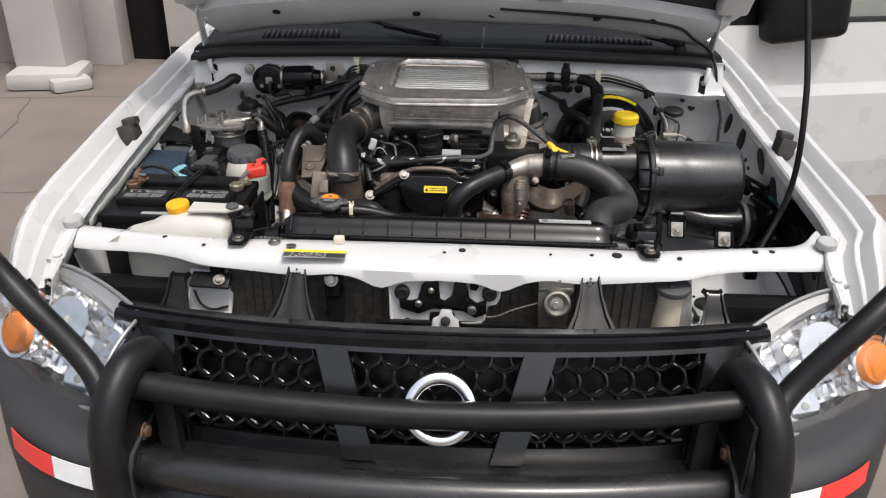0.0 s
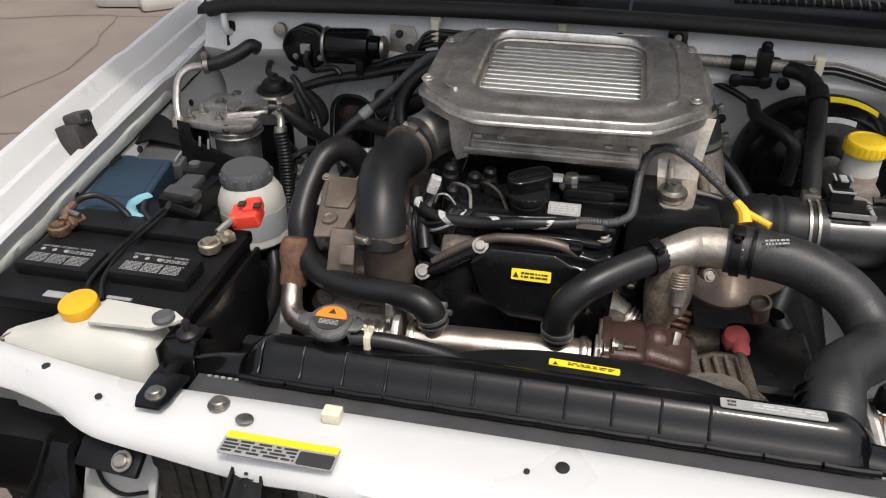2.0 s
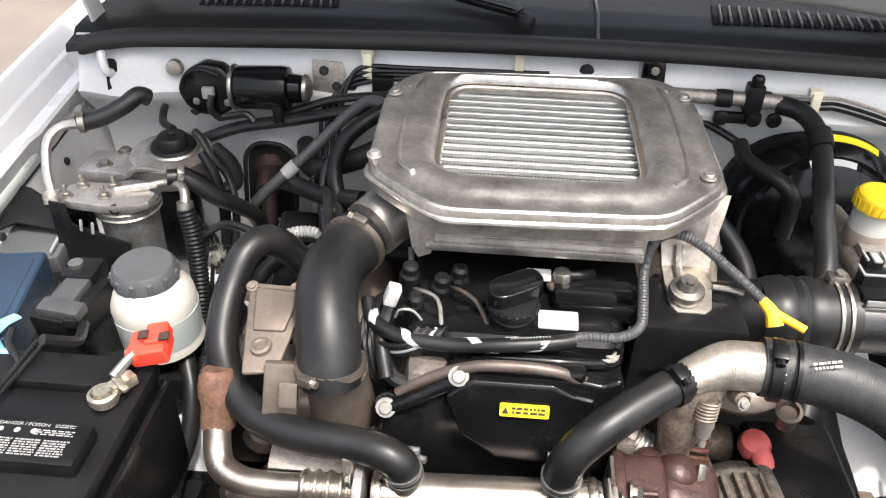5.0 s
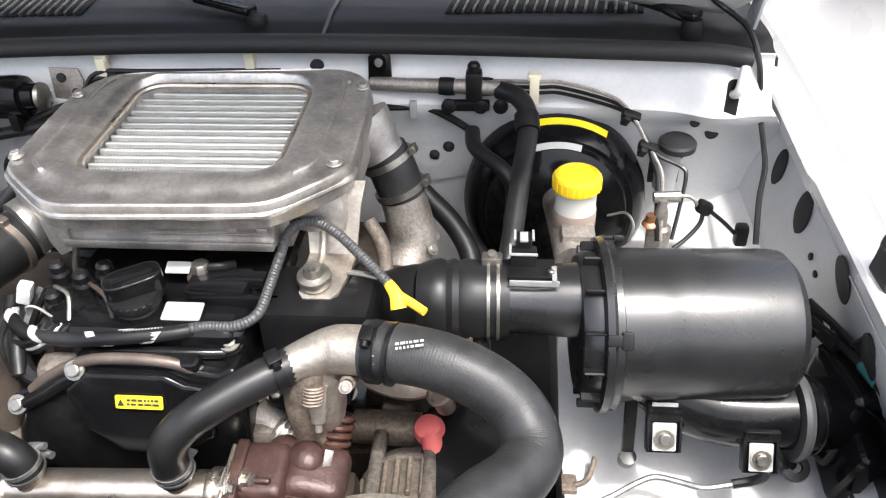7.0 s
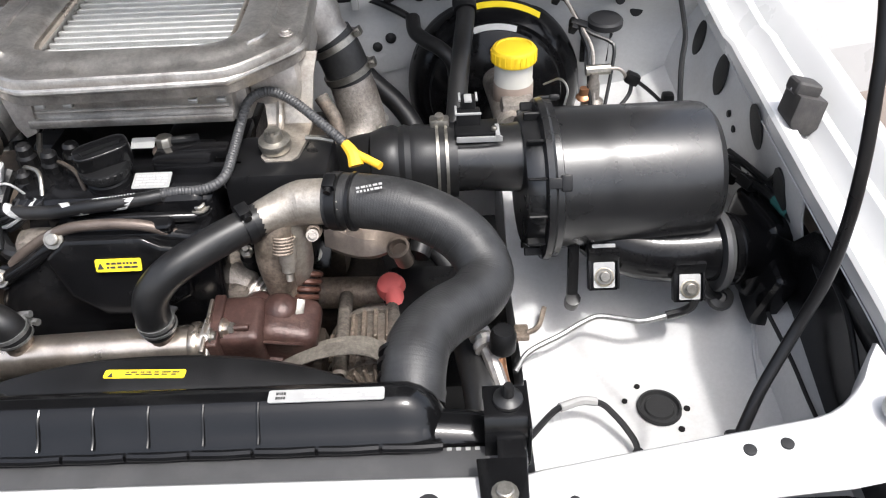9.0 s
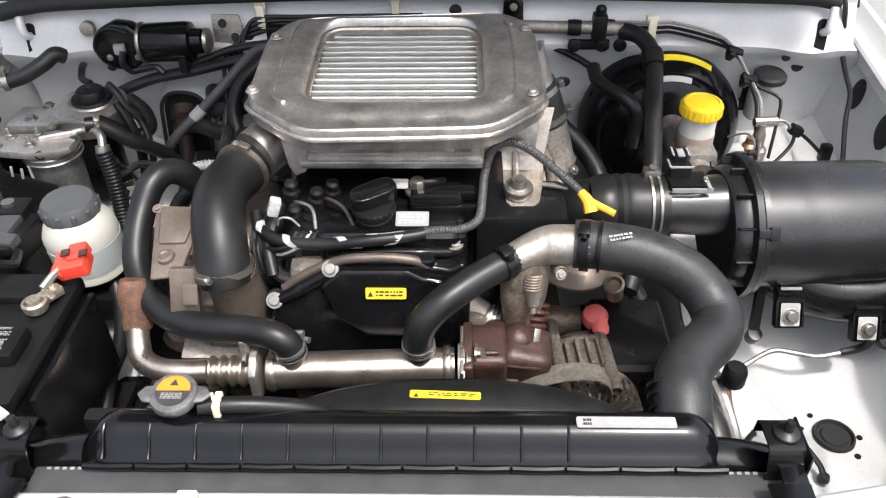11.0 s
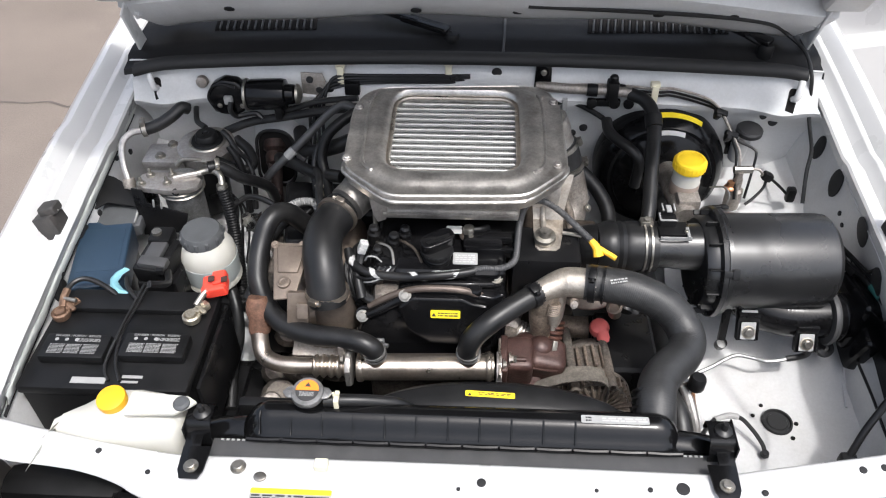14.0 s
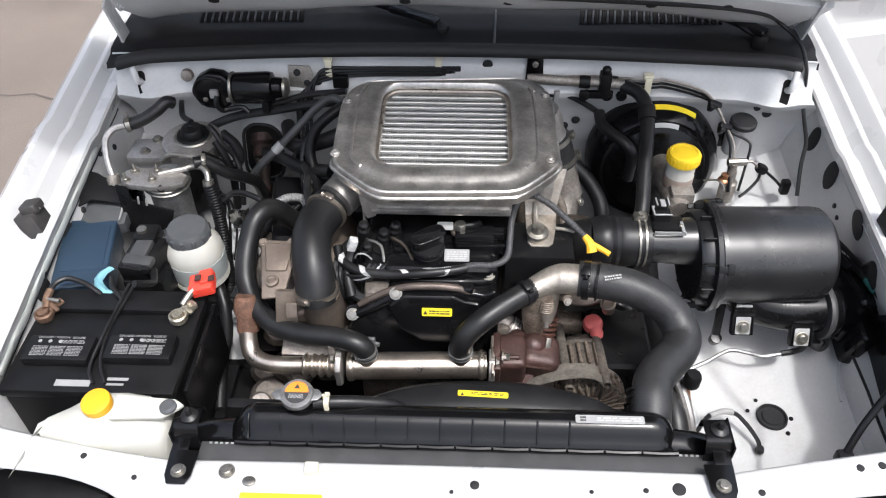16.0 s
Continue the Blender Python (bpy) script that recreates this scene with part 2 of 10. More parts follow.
CONCRETE = mat("grey_brown_concrete", (0.165, 0.138, 0.118), 0.9, var=0.16, scale=1.6, bump=0.6, bscale=90, dirt=(0.105, 0.09, 0.078), dirt_amount=0.6, grain=0.20)
PLASTER = mat("white_plaster", (0.40, 0.38, 0.355), 0.85, var=0.07, scale=2.5, bump=0.4, bscale=60, dirt=(0.38, 0.33, 0.28), dirt_amount=0.4)
UNSEEN_LINING = mat("dark_unseen_lining", (0.03, 0.03, 0.031), 0.95, var=0.2, scale=20, bump=0.4, bscale=200, grain=0.30)
CRACK = mat("dark_crack", (0.10, 0.085, 0.075), 0.95, var=0.2, scale=10)
# near black for the shade inside openings, and for the wall's foot band
DARK = mat("opening_shade_and_foot_band", (0.012, 0.0112, 0.011), 0.9, spec=0.08, var=0.2, scale=5)
TANK_BLACK = mat("radiator_tank_plastic", (0.0045, 0.0045, 0.0048), 0.14, spec=0.42, var=0.25, scale=30, bump=0.04, bscale=300)
FIN = mat("condenser_fins", (0.10, 0.093, 0.083), 0.6, metal=0.5, var=0.3, scale=50, grain=0.30)


# ---- mesh helpers ----
def part(name, bm, material, parent=None, label="", sharp=35):
    """Links a bmesh, made in world coordinates, as one mesh object under parent."""
    me = bpy.data.meshes.new(name)
    bmesh.ops.recalc_face_normals(bm, faces=bm.faces)
    for f in bm.faces:
        f.smooth = True
    bm.to_mesh(me)
    bm.free()
    me.set_sharp_from_angle(angle=radians(sharp))
    me.materials.append(material)
    ob = new(name, me)
    if parent is not None:
        ob.parent = parent
        if parent.type == "EMPTY":
            ob.matrix_parent_inverse = Matrix.Translation(-parent.location)
    if label:
        ob["label"] = label
    return ob


def thing(name, loc, label, category, group="", kind=""):
    ob = new(name)
    ob.location = loc
    ob.empty_display_size = 0.05
    return tagged(ob, label, category, group, kind)


def shift(ob, x, y, z):
    """Moves a whole thing with its parts."""
    ob.location += Vector((x, y, z))


def basis(axis, up=(0, 0, 1)):
    """A turn whose z column is the axis."""
    z = Vector(axis).normalized()
    u = Vector(up)
    if abs(z.dot(u)) > 0.98:
        u = Vector((0, 1, 0))
    x = u.cross(z).normalized()
    return Matrix((x, z.cross(x), z)).transposed()


def spline(pts, per=6):
    p = [Vector(q) for q in pts]
    p = [p[0] * 2 - p[1]] + p + [p[-1] * 2 - p[-2]]
    out = []
    for a, b, c, d in zip(p, p[1:], p[2:], p[3:]):
        for k in range(per):
            t = k / per
            out.append(0.5 * (2 * b + (c - a) * t + (2 * a - 5 * b + 4 * c - d) * t * t + (3 * b - a - 3 * c + d) * t ** 3))
    out.append(p[-2])
    return out


def tube(bm, pts, r, seg=12, per=6, rfun=None, straight=False, hollow=False):
    """A tube along the smoothed line through pts; rfun(s) scales the radius by arc length."""
    line = [Vector(q) for q in pts] if straight else spline(pts, per)
    if rfun:
        fine, step = [], 0.0011
        for a, b in zip(line, line[1:]):
            n = max(1, int((b - a).length / step))
            fine += [a.lerp(b, k / n) for k in range(n)]
        line = fine + [line[-1]]
    rings, s, ref = [], 0.0, None
    for i, p in enumerate(line):
        d = (line[min(i + 1, len(line) - 1)] - line[max(i - 1, 0)]).normalized()
        if ref is None:
            ref = basis(d).col[0].copy()
        ref = (ref - d * ref.dot(d)).normalized()
        side = d.cross(ref)
        if i:
            s += (p - line[i - 1]).length
        k = r * (rfun(s) if rfun else 1)
        rings.append([bm.verts.new(p + k * (math.cos(a) * ref + math.sin(a) * side)) for a in [2 * math.pi * j / seg for j in range(seg)]])
    for u, v in zip(rings, rings[1:]):
        for j in range(seg):
            bm.faces.new((u[j], u[(j + 1) % seg], v[(j + 1) % seg], v[j]))
    if not hollow:
        bm.faces.new(rings[0][::-1])
        bm.faces.new(rings[-1])
    return bm


def lathe(bm, profile, loc, axis=(0, 0, 1), seg=24, up=(0, 0, 1), squash=1.0):
    """Turns (radius, height) pairs about the axis through loc."""
    m, o = basis(axis, up), Vector(loc)
    rings = []
    for r, h in profile:
        if r < 1e-5:
            rings.append([bm.verts.new(o + m @ Vector((0, 0, h)))])
        else:
            rings.append([bm.verts.new(o + m @ Vector((r * math.cos(a), squash * r * math.sin(a), h))) for a in [2 * math.pi * j / seg for j in range(seg)]])
    for u, v in zip(rings, rings[1:]):
        for j in range(seg):
            k = (j + 1) % seg
            if len(u) == 1 and len(v) == 1:
                continue
            if len(u) == 1:
                bm.faces.new((u[0], v[k], v[j]))
            elif len(v) == 1:
                bm.faces.new((u[j], u[k], v[0]))
            else:
                bm.faces.new((u[j], u[k], v[k], v[j]))
    (r0, h0), (r1, h1) = profile[0], profile[-1]
    if min(r0, r1) > 0.005 and abs(r0 - r1) < 0.0165 and abs(h0 - h1) < 0.004:
        for j in range(seg):
            bm.faces.new((rings[-1][j], rings[-1][(j + 1) % seg], rings[0][(j + 1) % seg], rings[0][j]))
        return bm
    for ring in (rings[0], rings[-1]):
        if len(ring) > 2:
            bm.faces.new(ring)
    return bm


def box(bm, c, size, bev=0.004, turn=None, seg=2):
    """A bevelled box about c."""
    m = Matrix.Translation(c) @ ((turn.to_4x4() if turn is not None else Matrix()) @ Matrix.Diagonal((*size, 1)))
    made = bmesh.ops.create_cube(bm, size=1, matrix=m)["verts"]
    if bev:
        edges = list({e for v in made for e in v.link_edges})
        bmesh.ops.bevel(bm, geom=edges, offset=min(bev, min(size) * 0.45), segments=seg, affect="EDGES", profile=0.6)
    return bm


def prism(bm, poly, m, depth, bev=0.0, seg=2):
    """A polygon in the xy plane of m, made depth thick along its z."""
    low = [bm.verts.new(m @ Vector((x, y, 0))) for x, y in poly]
    high = [bm.verts.new(m @ Vector((x, y, depth))) for x, y in poly]
    n = len(poly)
    faces = [bm.faces.new(low[::-1]), bm.faces.new(high)]
    for i in range(n):
        faces.append(bm.faces.new((low[i], low[(i + 1) % n], high[(i + 1) % n], high[i])))
    if bev:
        bmesh.ops.recalc_face_normals(bm, faces=faces)
        bmesh.ops.bevel(bm, geom=list({e for f in faces for e in f.edges}), offset=bev, segments=seg, affect="EDGES", profile=0.6)
    return bm


def rounded(w, h, r, n=5):
    """A rounded rectangle as a polygon about the origin."""
    out = []
    for cx, cy, a0 in ((w / 2 - r, h / 2 - r, 0), (-w / 2 + r, h / 2 - r, 90), (-w / 2 + r, -h / 2 + r, 180), (w / 2 - r, -h / 2 + r, 270)):
        out += [(cx + r * math.cos(radians(a0 + 90 * k / n)), cy + r * math.sin(radians(a0 + 90 * k / n))) for k in range(n + 1)]
    return out


def grid(bm, rows, close=False):
    """A sheet through rows of points."""
    vs = [[bm.verts.new(p) for p in row] for row in rows]
    for a, b in zip(vs, vs[1:]):
        for j in range(len(a) - 1):
            bm.faces.new((a[j], a[j + 1], b[j + 1], b[j]))
    return bm


def thick(bm, d):
    bmesh.ops.recalc_face_normals(bm, faces=bm.faces)
    bmesh.ops.solidify(bm, geom=list(bm.faces), thickness=d)
    return bm


def at(loc, axis=(0, 0, 1), up=(0, 1, 0)):
    """A pose at loc whose z is the axis and whose y leans to up."""
    z = Vector(axis).normalized()
    y = (Vector(up) - z * z.dot(Vector(up))).normalized()
    return Matrix.Translation(loc) @ Matrix((y.cross(z), y, z)).transposed().to_4x4()


def B():
    return bmesh.new()


def bolt(parent, loc, axis=(0, 0, 1), r=0.008, material=None, name="bolt", washer=True):
    bm = B()
    h = r * 0.9
    prof = [(r * 1.55, 0), (r * 1.55, r * 0.22), (r * 1.5, r * 0.3)] if washer else []
    lathe(bm, prof + [(r, r * 0.3), (r, h), (r * 0.85, h * 1.12), (0, h * 1.12)], loc, axis, seg=12)
    return part(name, bm, material or STEEL, parent, sharp=25)


def clamp(parent, loc, axis, r, w=0.011, screw=(0, 0, 1), material=None):
    """A worm-drive hose clamp."""
    bm = B()
    lathe(bm, [(r, -w / 2), (r + 0.0016, -w / 2), (r + 0.0016, w / 2), (r, w / 2)], loc, axis, seg=24)
    s = Vector(screw)
    ax = Vector(axis).normalized()
    s = (s - ax * s.dot(ax)).normalized()
    c = Vector(loc) + s * (r + 0.005)
    t = ax.cross(s)
    box(bm, c, (0.018, w * 1.25, 0.010), 0.002, at((0, 0, 0), s, ax).to_3x3())
    lathe(bm, [(0.0045, 0), (0.0045, 0.006), (0, 0.006)], c + t * 0.009, t, seg=8)
    return part("hose_clamp", bm, material or STEEL, parent, sharp=30)


def plate(parent, name, material, loc, w, h, axis=(0, 0, 1), up=(0, 1, 0), t=0.0012, r=0.002, label=""):
    return part(name, prism(B(), rounded(w, h, r, 2), at(loc, axis, up), t), material, parent, label)


def bars(parent, loc, w, h, rows, material, axis=(0, 0, 1), up=(0, 1, 0), lift=0.0014, seed=1, fill=0.55):
    """Lines of print that cannot be read, as thin bars."""
    rnd, m, bm = random.Random(seed), at(loc, axis, up), B()
    step = h / rows
    for i in range(rows):
        y, x = h / 2 - (i + 0.5) * step, -w / 2
        while x < w / 2 - 0.001:
            n = min(rnd.uniform(0.06, 0.22) * w, w / 2 - x)
            prism(bm, [(x, y - step * fill / 2), (x + n, y - step * fill / 2), (x + n, y + step * fill / 2), (x, y + step * fill / 2)], m @ Matrix.Translation((0, 0, lift)), 0.0004)
            x += n + 0.05 * w * rnd.uniform(0.5, 1.3)
    return part("print", bm, material, parent)


def words(parent, text, loc, height, width, material, axis=(0, 0, 1), up=(0, 1, 0)):
    """Raised lettering as a flat mesh about loc."""
    cu = bpy.data.curves.new("lettering", "FONT")
    cu.body, cu.size, cu.align_x, cu.align_y, cu.extrude = text, 1.0, "CENTER", "CENTER", 0.02
    tmp = new("lettering", cu)
    bpy.context.view_layer.update()
    me = bpy.data.meshes.new_from_object(tmp.evaluated_get(bpy.context.evaluated_depsgraph_get()))
    bpy.data.objects.remove(tmp)
    bpy.data.curves.remove(cu)
    bm = bmesh.new()
    bm.from_mesh(me)
    bpy.data.meshes.remove(me)
    xs = [v.co.x for v in bm.verts]
    ys = [v.co.y for v in bm.verts]
    fx, fy = width / (max(xs) - min(xs)), height / (max(ys) - min(ys))
    m = at(loc, axis, up)
    for v in bm.verts:
        v.co = m @ Vector((v.co.x * fx, (v.co.y - (max(ys) + min(ys)) / 2) * fy, 0.0002 + 0.01 * (v.co.z + 0.02)))
    return part("lettering", bm, material, parent)


# ---- yard ----
bm = B()
box(bm, (0, 0, -0.1), (400, 400, 0.2), 0)
tagged(part("ground", bm, CONCRETE), "grey-brown worn concrete yard", "ground", kind="structure")
bm = B()
for pts in (((-6.5, 3.3), (-4.6, 3.9), (-3.4, 4.3), (-2.2, 4.5), (-1.3, 5.0)), ((-3.6, 2.0), (-2.5, 2.45), (-1.6, 2.5), (-0.9, 2.9)), ((-5.2, 1.2), (-3.6, 2.0), (-3.0, 3.1), (-3.3, 4.3))):
    line = spline([(x, y, 0.002) for x, y in pts], 8)
    line = [p + Vector((random.uniform(-.02, .02), random.uniform(-.02, .02), 0)) for p in line]
    for a, b in zip(line, line[1:]):
        d = (b - a).normalized().cross(Vector((0, 0, 1))) * random.uniform(0.004, 0.011)
        bm.faces.new([bm.verts.new(p) for p in (a - d, b - d, b + d, a + d)])
tagged(part("ground_cracks", bm, CRACK), "dark wandering cracks in the concrete", "cracks", kind="stuff")

bm = B()
for x0, x1, z0, z1 in ((-9.0, -3.05, 0, 3.4), (-2.62, 6.0, 0.0, 3.4), (-3.05, -2.62, 2.3, 3.4)):
    box(bm, ((x0 + x1) / 2, 5.55, (z0 + z1) / 2), (x1 - x0, 0.25, z1 - z0), 0.01)
tagged(part("wall_back", bm, PLASTER), "white plastered wall with a dark doorway", "wall", kind="structure")
# flat panel behind the doorway; the inner shade is put into its colour
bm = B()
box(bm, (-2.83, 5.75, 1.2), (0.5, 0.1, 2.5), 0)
tagged(part("doorway_shade_panel", bm, DARK), "panel behind the doorway, coloured dark for the shade inside", "recess", kind="structure")
bm = B()
box(bm, (1.7, 5.41, 0.09), (8.6, 0.03, 0.18), 0.004)
tagged(part("baseboard", bm, DARK), "dark painted band along the wall foot", "baseboard", kind="structure")
column = thing("column", (-3.42, 4.9, 0), "white square column with a crumbled base", "column")
bm = B()
box(bm, (-3.42, 4.95, 1.7), (0.42, 0.42, 3.4), 0.03)
part("shaft", bm, PLASTER, column)
bm = B()
box(bm, (-3.35, 4.75, 0.07), (0.55, 0.5, 0.14), 0.05, pose(0, 0, 0, 0, 0, 12).to_3x3())
box(bm, (-3.15, 4.62, 0.05), (0.3, 0.3, 0.1), 0.04, pose(0, 0, 0, 0, 0, 40).to_3x3())
part("base", bm, PLASTER, column, "broken plaster base")
drape = thing("plastic_sheet", (-3.9, 4.7, 0), "pale plastic sheet hanging in folds", "sheet")
bm = B()
rows = []
for k in range(9):
    z = 0.02 + 3.2 * k / 8
    rows.append([(-4.75 + 0.85 * j / 24, 4.75 + 0.05 * math.sin(j * 1.7 + 0.3 * k) + 0.02 * math.sin(j * 4.1), z) for j in range(25)])
part("sheet", thick(grid(bm, rows), 0.006), PLASTER, drape)


# ---- truck body ----
truck = thing("pickup_truck", (0, 0.9, 0), "white pickup truck with its bonnet propped open", "pickup truck")


def lip(y, side=-1):
    """The fender's inner edge: half width and height at y."""
    if side > 0:
        ys = (-0.10, 0.02, 0.07, 0.12, 0.2, 0.5, 0.7, 0.93, 1.10, 1.45)
        return float(np.interp(y, ys, (0.735, 0.752, 0.766, 0.794, 0.800, 0.804, 0.804, 0.80, 0.80, 0.80))), float(np.interp(y, ys, (0.905, 0.925, 0.935, 0.943, 0.951, 0.974, 0.996, 1.032, 1.05, 1.075)))
    ys = (-0.10, 0.02, 0.10, 0.2, 0.5, 0.93, 1.10, 1.45)
    return float(np.interp(y, ys, (0.735, 0.752, 0.762, 0.768, 0.778, 0.79, 0.795, 0.80))), float(np.interp(y, ys, (0.905, 0.925, 0.94, 0.955, 0.99, 1.035, 1.05, 1.075)))


SECTION = ((0.022, -0.058), (0.014, -0.046), (0.004, -0.018), (0.0, -0.004), (0.004, 0.001), (0.010, 0.002), (0.022, 0.001), (0.0245, -0.012), (0.028, -0.0155), (0.040, -0.0145), (0.055, 0.010), (0.058, 0.0115), (0.067, 0.0095), (0.083, 0.034), (0.087, 0.0375), (0.098, 0.0375),
           (0.112, 0.027), (0.124, 0.010), (0.132, -0.025), (0.136, -0.08), (0.138, -0.17), (0.136, -0.32), (0.13, -0.45))
for side in (-1, 1):
    bm, rows = B(), []
    section = SECTION if side < 0 else ((0.009, -0.030), (0.0045, -0.029), (0.003, -0.018), (0.0, -0.004)) + SECTION[4:]
    for k in range(65):
        y = -0.10 + (1.48 + 0.10) * k / 64
        x, z = lip(y, side)
        front = max(0.0, (0.10 - y) / 0.20)
        x -= 0.006 * max(0.0, min(1.0, (y - 0.74) / 0.02)) + 0.0012 * noise.noise((y * 9, side * 2.0, 1.0))
        rows.append([(side * (x + dx * (1 - 0.25 * front ** 2)), y, z + dz - 0.02 * front ** 2 * (dx / 0.1)) for dx, dz in section])
    fender = part("fender", thick(grid(bm, rows), 0.002), WHITE, truck, "white front fender with a drip channel", sharp=30)
    # seam sealer along the inner edge
    low = 0.0 if side < 0 else 0.026
    bm, rows = B(), []
    for k in range(61):
        y = 0.14 + 0.80 * k / 60
        x, z = lip(y, side)
        z += low
        w = (0.0045 if side < 0 else 0.0012) * noise.noise((y * 14, side, 0.0))
        rows.append([(side * (x + 0.014 - abs(w)), y, z - 0.058), (side * (x + 0.010 - abs(w)), y, z - 0.050), (side * (x + 0.0065 - 0.5 * w), y, z - 0.034 + w), (side * (x + 0.008), y, z - 0.030 + w)])
    if side < 0:
        part("seam_sealer", thick(grid(bm, rows), 0.0015), SEALER, fender, "uneven pale sealer bead")
    else:
        part("flange_edge", tube(B(), [(lip(y, 1)[0] + 0.003, y, lip(y, 1)[1] - 0.030) for y in [0.14 + 0.78 * k / 14 for k in range(15)]], 0.0011, 6, per=2), WHITE, fender, "bare folded flange edge")
    # dark joint between the fender and the inner panel
    part("joint_seal", tube(B(), [(side * (lip(y, side)[0] + 0.013), y, lip(y, side)[1] - 0.060 + low) for y in [0.12 + 0.80 * k / 12 for k in range(13)]], 0.0032, 6, per=2), SEAL, fender, "dark rubber joint")
    # inner fender wall, with its holes as dark plugs
    bm, rows = B(), []
    for k in range(17):
        y = (0.06 + 0.92 * k / 16) if side < 0 else (0.42 + 0.56 * k / 16)
        x, z = lip(y, side)
        if side < 0:
            rows.append([(side * (x + 0.018), y, z - 0.056), (side * (x + 0.004), y, z - 0.11), (side * (x - 0.012), y, z - 0.2), (side * (x - 0.03), y, 0.60)])
        else:
            f = max(0.0, min(1.0, (y - 0.62) / 0.15))
            g = max(0.0, min(1.0, (y - 0.56) / 0.03))
            rows.append([(x + 0.008, y, z - 0.028), (x + 0.014 - 0.012 * f, y, z - 0.07), (x + 0.030 - 0.045 * f, y, z - 0.13 + 0.006 * (1 - g)), (x + 0.034 - 0.065 * f, y, z - 0.13 - 0.07 * g), (x + 0.034 - 0.075 * f, y, z - 0.135 + (0.755 - z) * g)])
    inner = part("inner_fender", thick(grid(bm, rows), 0.003), WHITE_IN, truck, "white painted inner fender panel")
    holes = ((0.871, 0.954, 0.020, 0.030), (0.755, 0.942, 0.024, 0.034), (0.604, 0.932, 0.026, 0.036), (0.500, 0.890, 0.022, 0.038), (0.70, 0.902, 0.005, 0.006), (0.68, 0.886, 0.005, 0.006)) if side > 0 else ((0.83, 0.93, 0.007, 0.009), (0.77, 0.955, 0.006, 0.008), (0.71, 0.93, 0.006, 0.008), (0.62, 0.92, 0.007, 0.010), (0.60, 0.86, 0.028, 0.035), (0.46, 0.88, 0.03, 0.036), (0.544, 0.925, 0.021, 0.021), (0.396, 0.910, 0.023, 0.023), (0.42, 0.93, 0.006, 0.009))
    for y, z, ry, rz in holes:
        x, zt = lip(y, side)
        f = max(0.0, min(1.0, (y - 0.62) / 0.15))
        d = zt - z
        if side < 0:
            xs = x + 0.012 - 0.20 * max(0.0, d - 0.07) - 0.004
            axis = (1, 0, 0.08)
        else:
            xs = x + float(np.interp(d, (0.028, 0.07, 0.13, 0.2), (0.008, 0.014 - 0.012 * f, 0.030 - 0.045 * f, 0.034 - 0.065 * f))) - 0.006
            axis = (-1, 0, -0.22 + 0.4 * f)
        lathe(bm := B(), [(0, -0.003), (ry, -0.003), (ry, 0.0), (ry * 0.8, 0.0012), (0, 0.0012)], (side * xs, y, z), axis, seg=20, squash=rz / ry if side > 0 else 1.0)
        part("hole_plug", bm, SEAL, inner)
    # rubber bump stop on the drip channel
    x, z = lip(0.5, side)
    yb = 0.540 if side > 0 else 0.495
    turn = pose(0, 0, 0, -6, side * 14, 0).to_3x3()
    bx = side * (x + 0.034)
    bz = z + 0.012 + 0.010 * (side > 0)
    bm = B()
    prism(bm, [(-0.020, -0.016), (-0.012, -0.028), (0.012, -0.028), (0.021, -0.012), (0.022, 0.022), (-0.018, 0.022)], Matrix.Translation((bx, yb - 0.022, bz)) @ turn.to_4x4() @ at((0, 0, 0), (0, 1, 0), (0, 0, 1)), 0.046, 0.003)
    stop = part("bump_stop", bm, WORN_RUBBER, fender, "worn dark rubber bump stop")
    bm = B()
    box(bm, (bx - side * 0.002, yb + 0.008, bz + 0.026), (0.036, 0.034, 0.020), 0.007, turn, 3)
    part("crown", bm, WORN_RUBBER, stop)
    part("worn_edge", box(B(), (bx - side * 0.015, yb + 0.004, bz + 0.025), (0.012, 0.004, 0.004), 0.001, turn), PLUG, stop, "rubbed pale edge")
    # corner stop and hole at the front end
    bm = B()
    lathe(bm, [(0.020, 0), (0.0205, 0.010), (0.0195, 0.014), (0.016, 0.016), (0.014, 0.0145), (0, 0.0145)], (side * 0.771, 0.078, 0.937), (0, -0.15, 1), seg=26)
    part("bonnet_stop", bm, BUFFER, fender, "pale grey round buffer")
    bolt(fender, (side * 0.755, -0.03, 0.915), (0, -0.3, 1), 0.009, WHITE_IN)

# black liner in front of the right wheel arch, under the fender
bm, rows = B(), []
for k in range(13):
    y = 0.06 + 0.54 * k / 12
    x, z = lip(y, 1)
    top = z - 0.027 - 0.10 * min(1.0, max(0.0, (y - 0.36) / 0.08))
    rows.append([(x + 0.009, y, top), (x + 0.026, y, top - 0.03), (x + 0.040, y, top - 0.09), (x + 0.045, y, 0.75), (x + 0.040, y, 0.60)])
part("splash_liner", thick(grid(bm, rows), 0.002), BLACK_GLOSS, truck, "glossy black inner liner")
part("liner_edge", tube(B(), [(0.790, 0.105, 0.80), (0.812, 0.165, 0.87), (0.822, 0.215, 0.90), (0.826, 0.262, 0.905)], 0.0022, 6), ALU_DARK, truck, "thin grey liner edge")
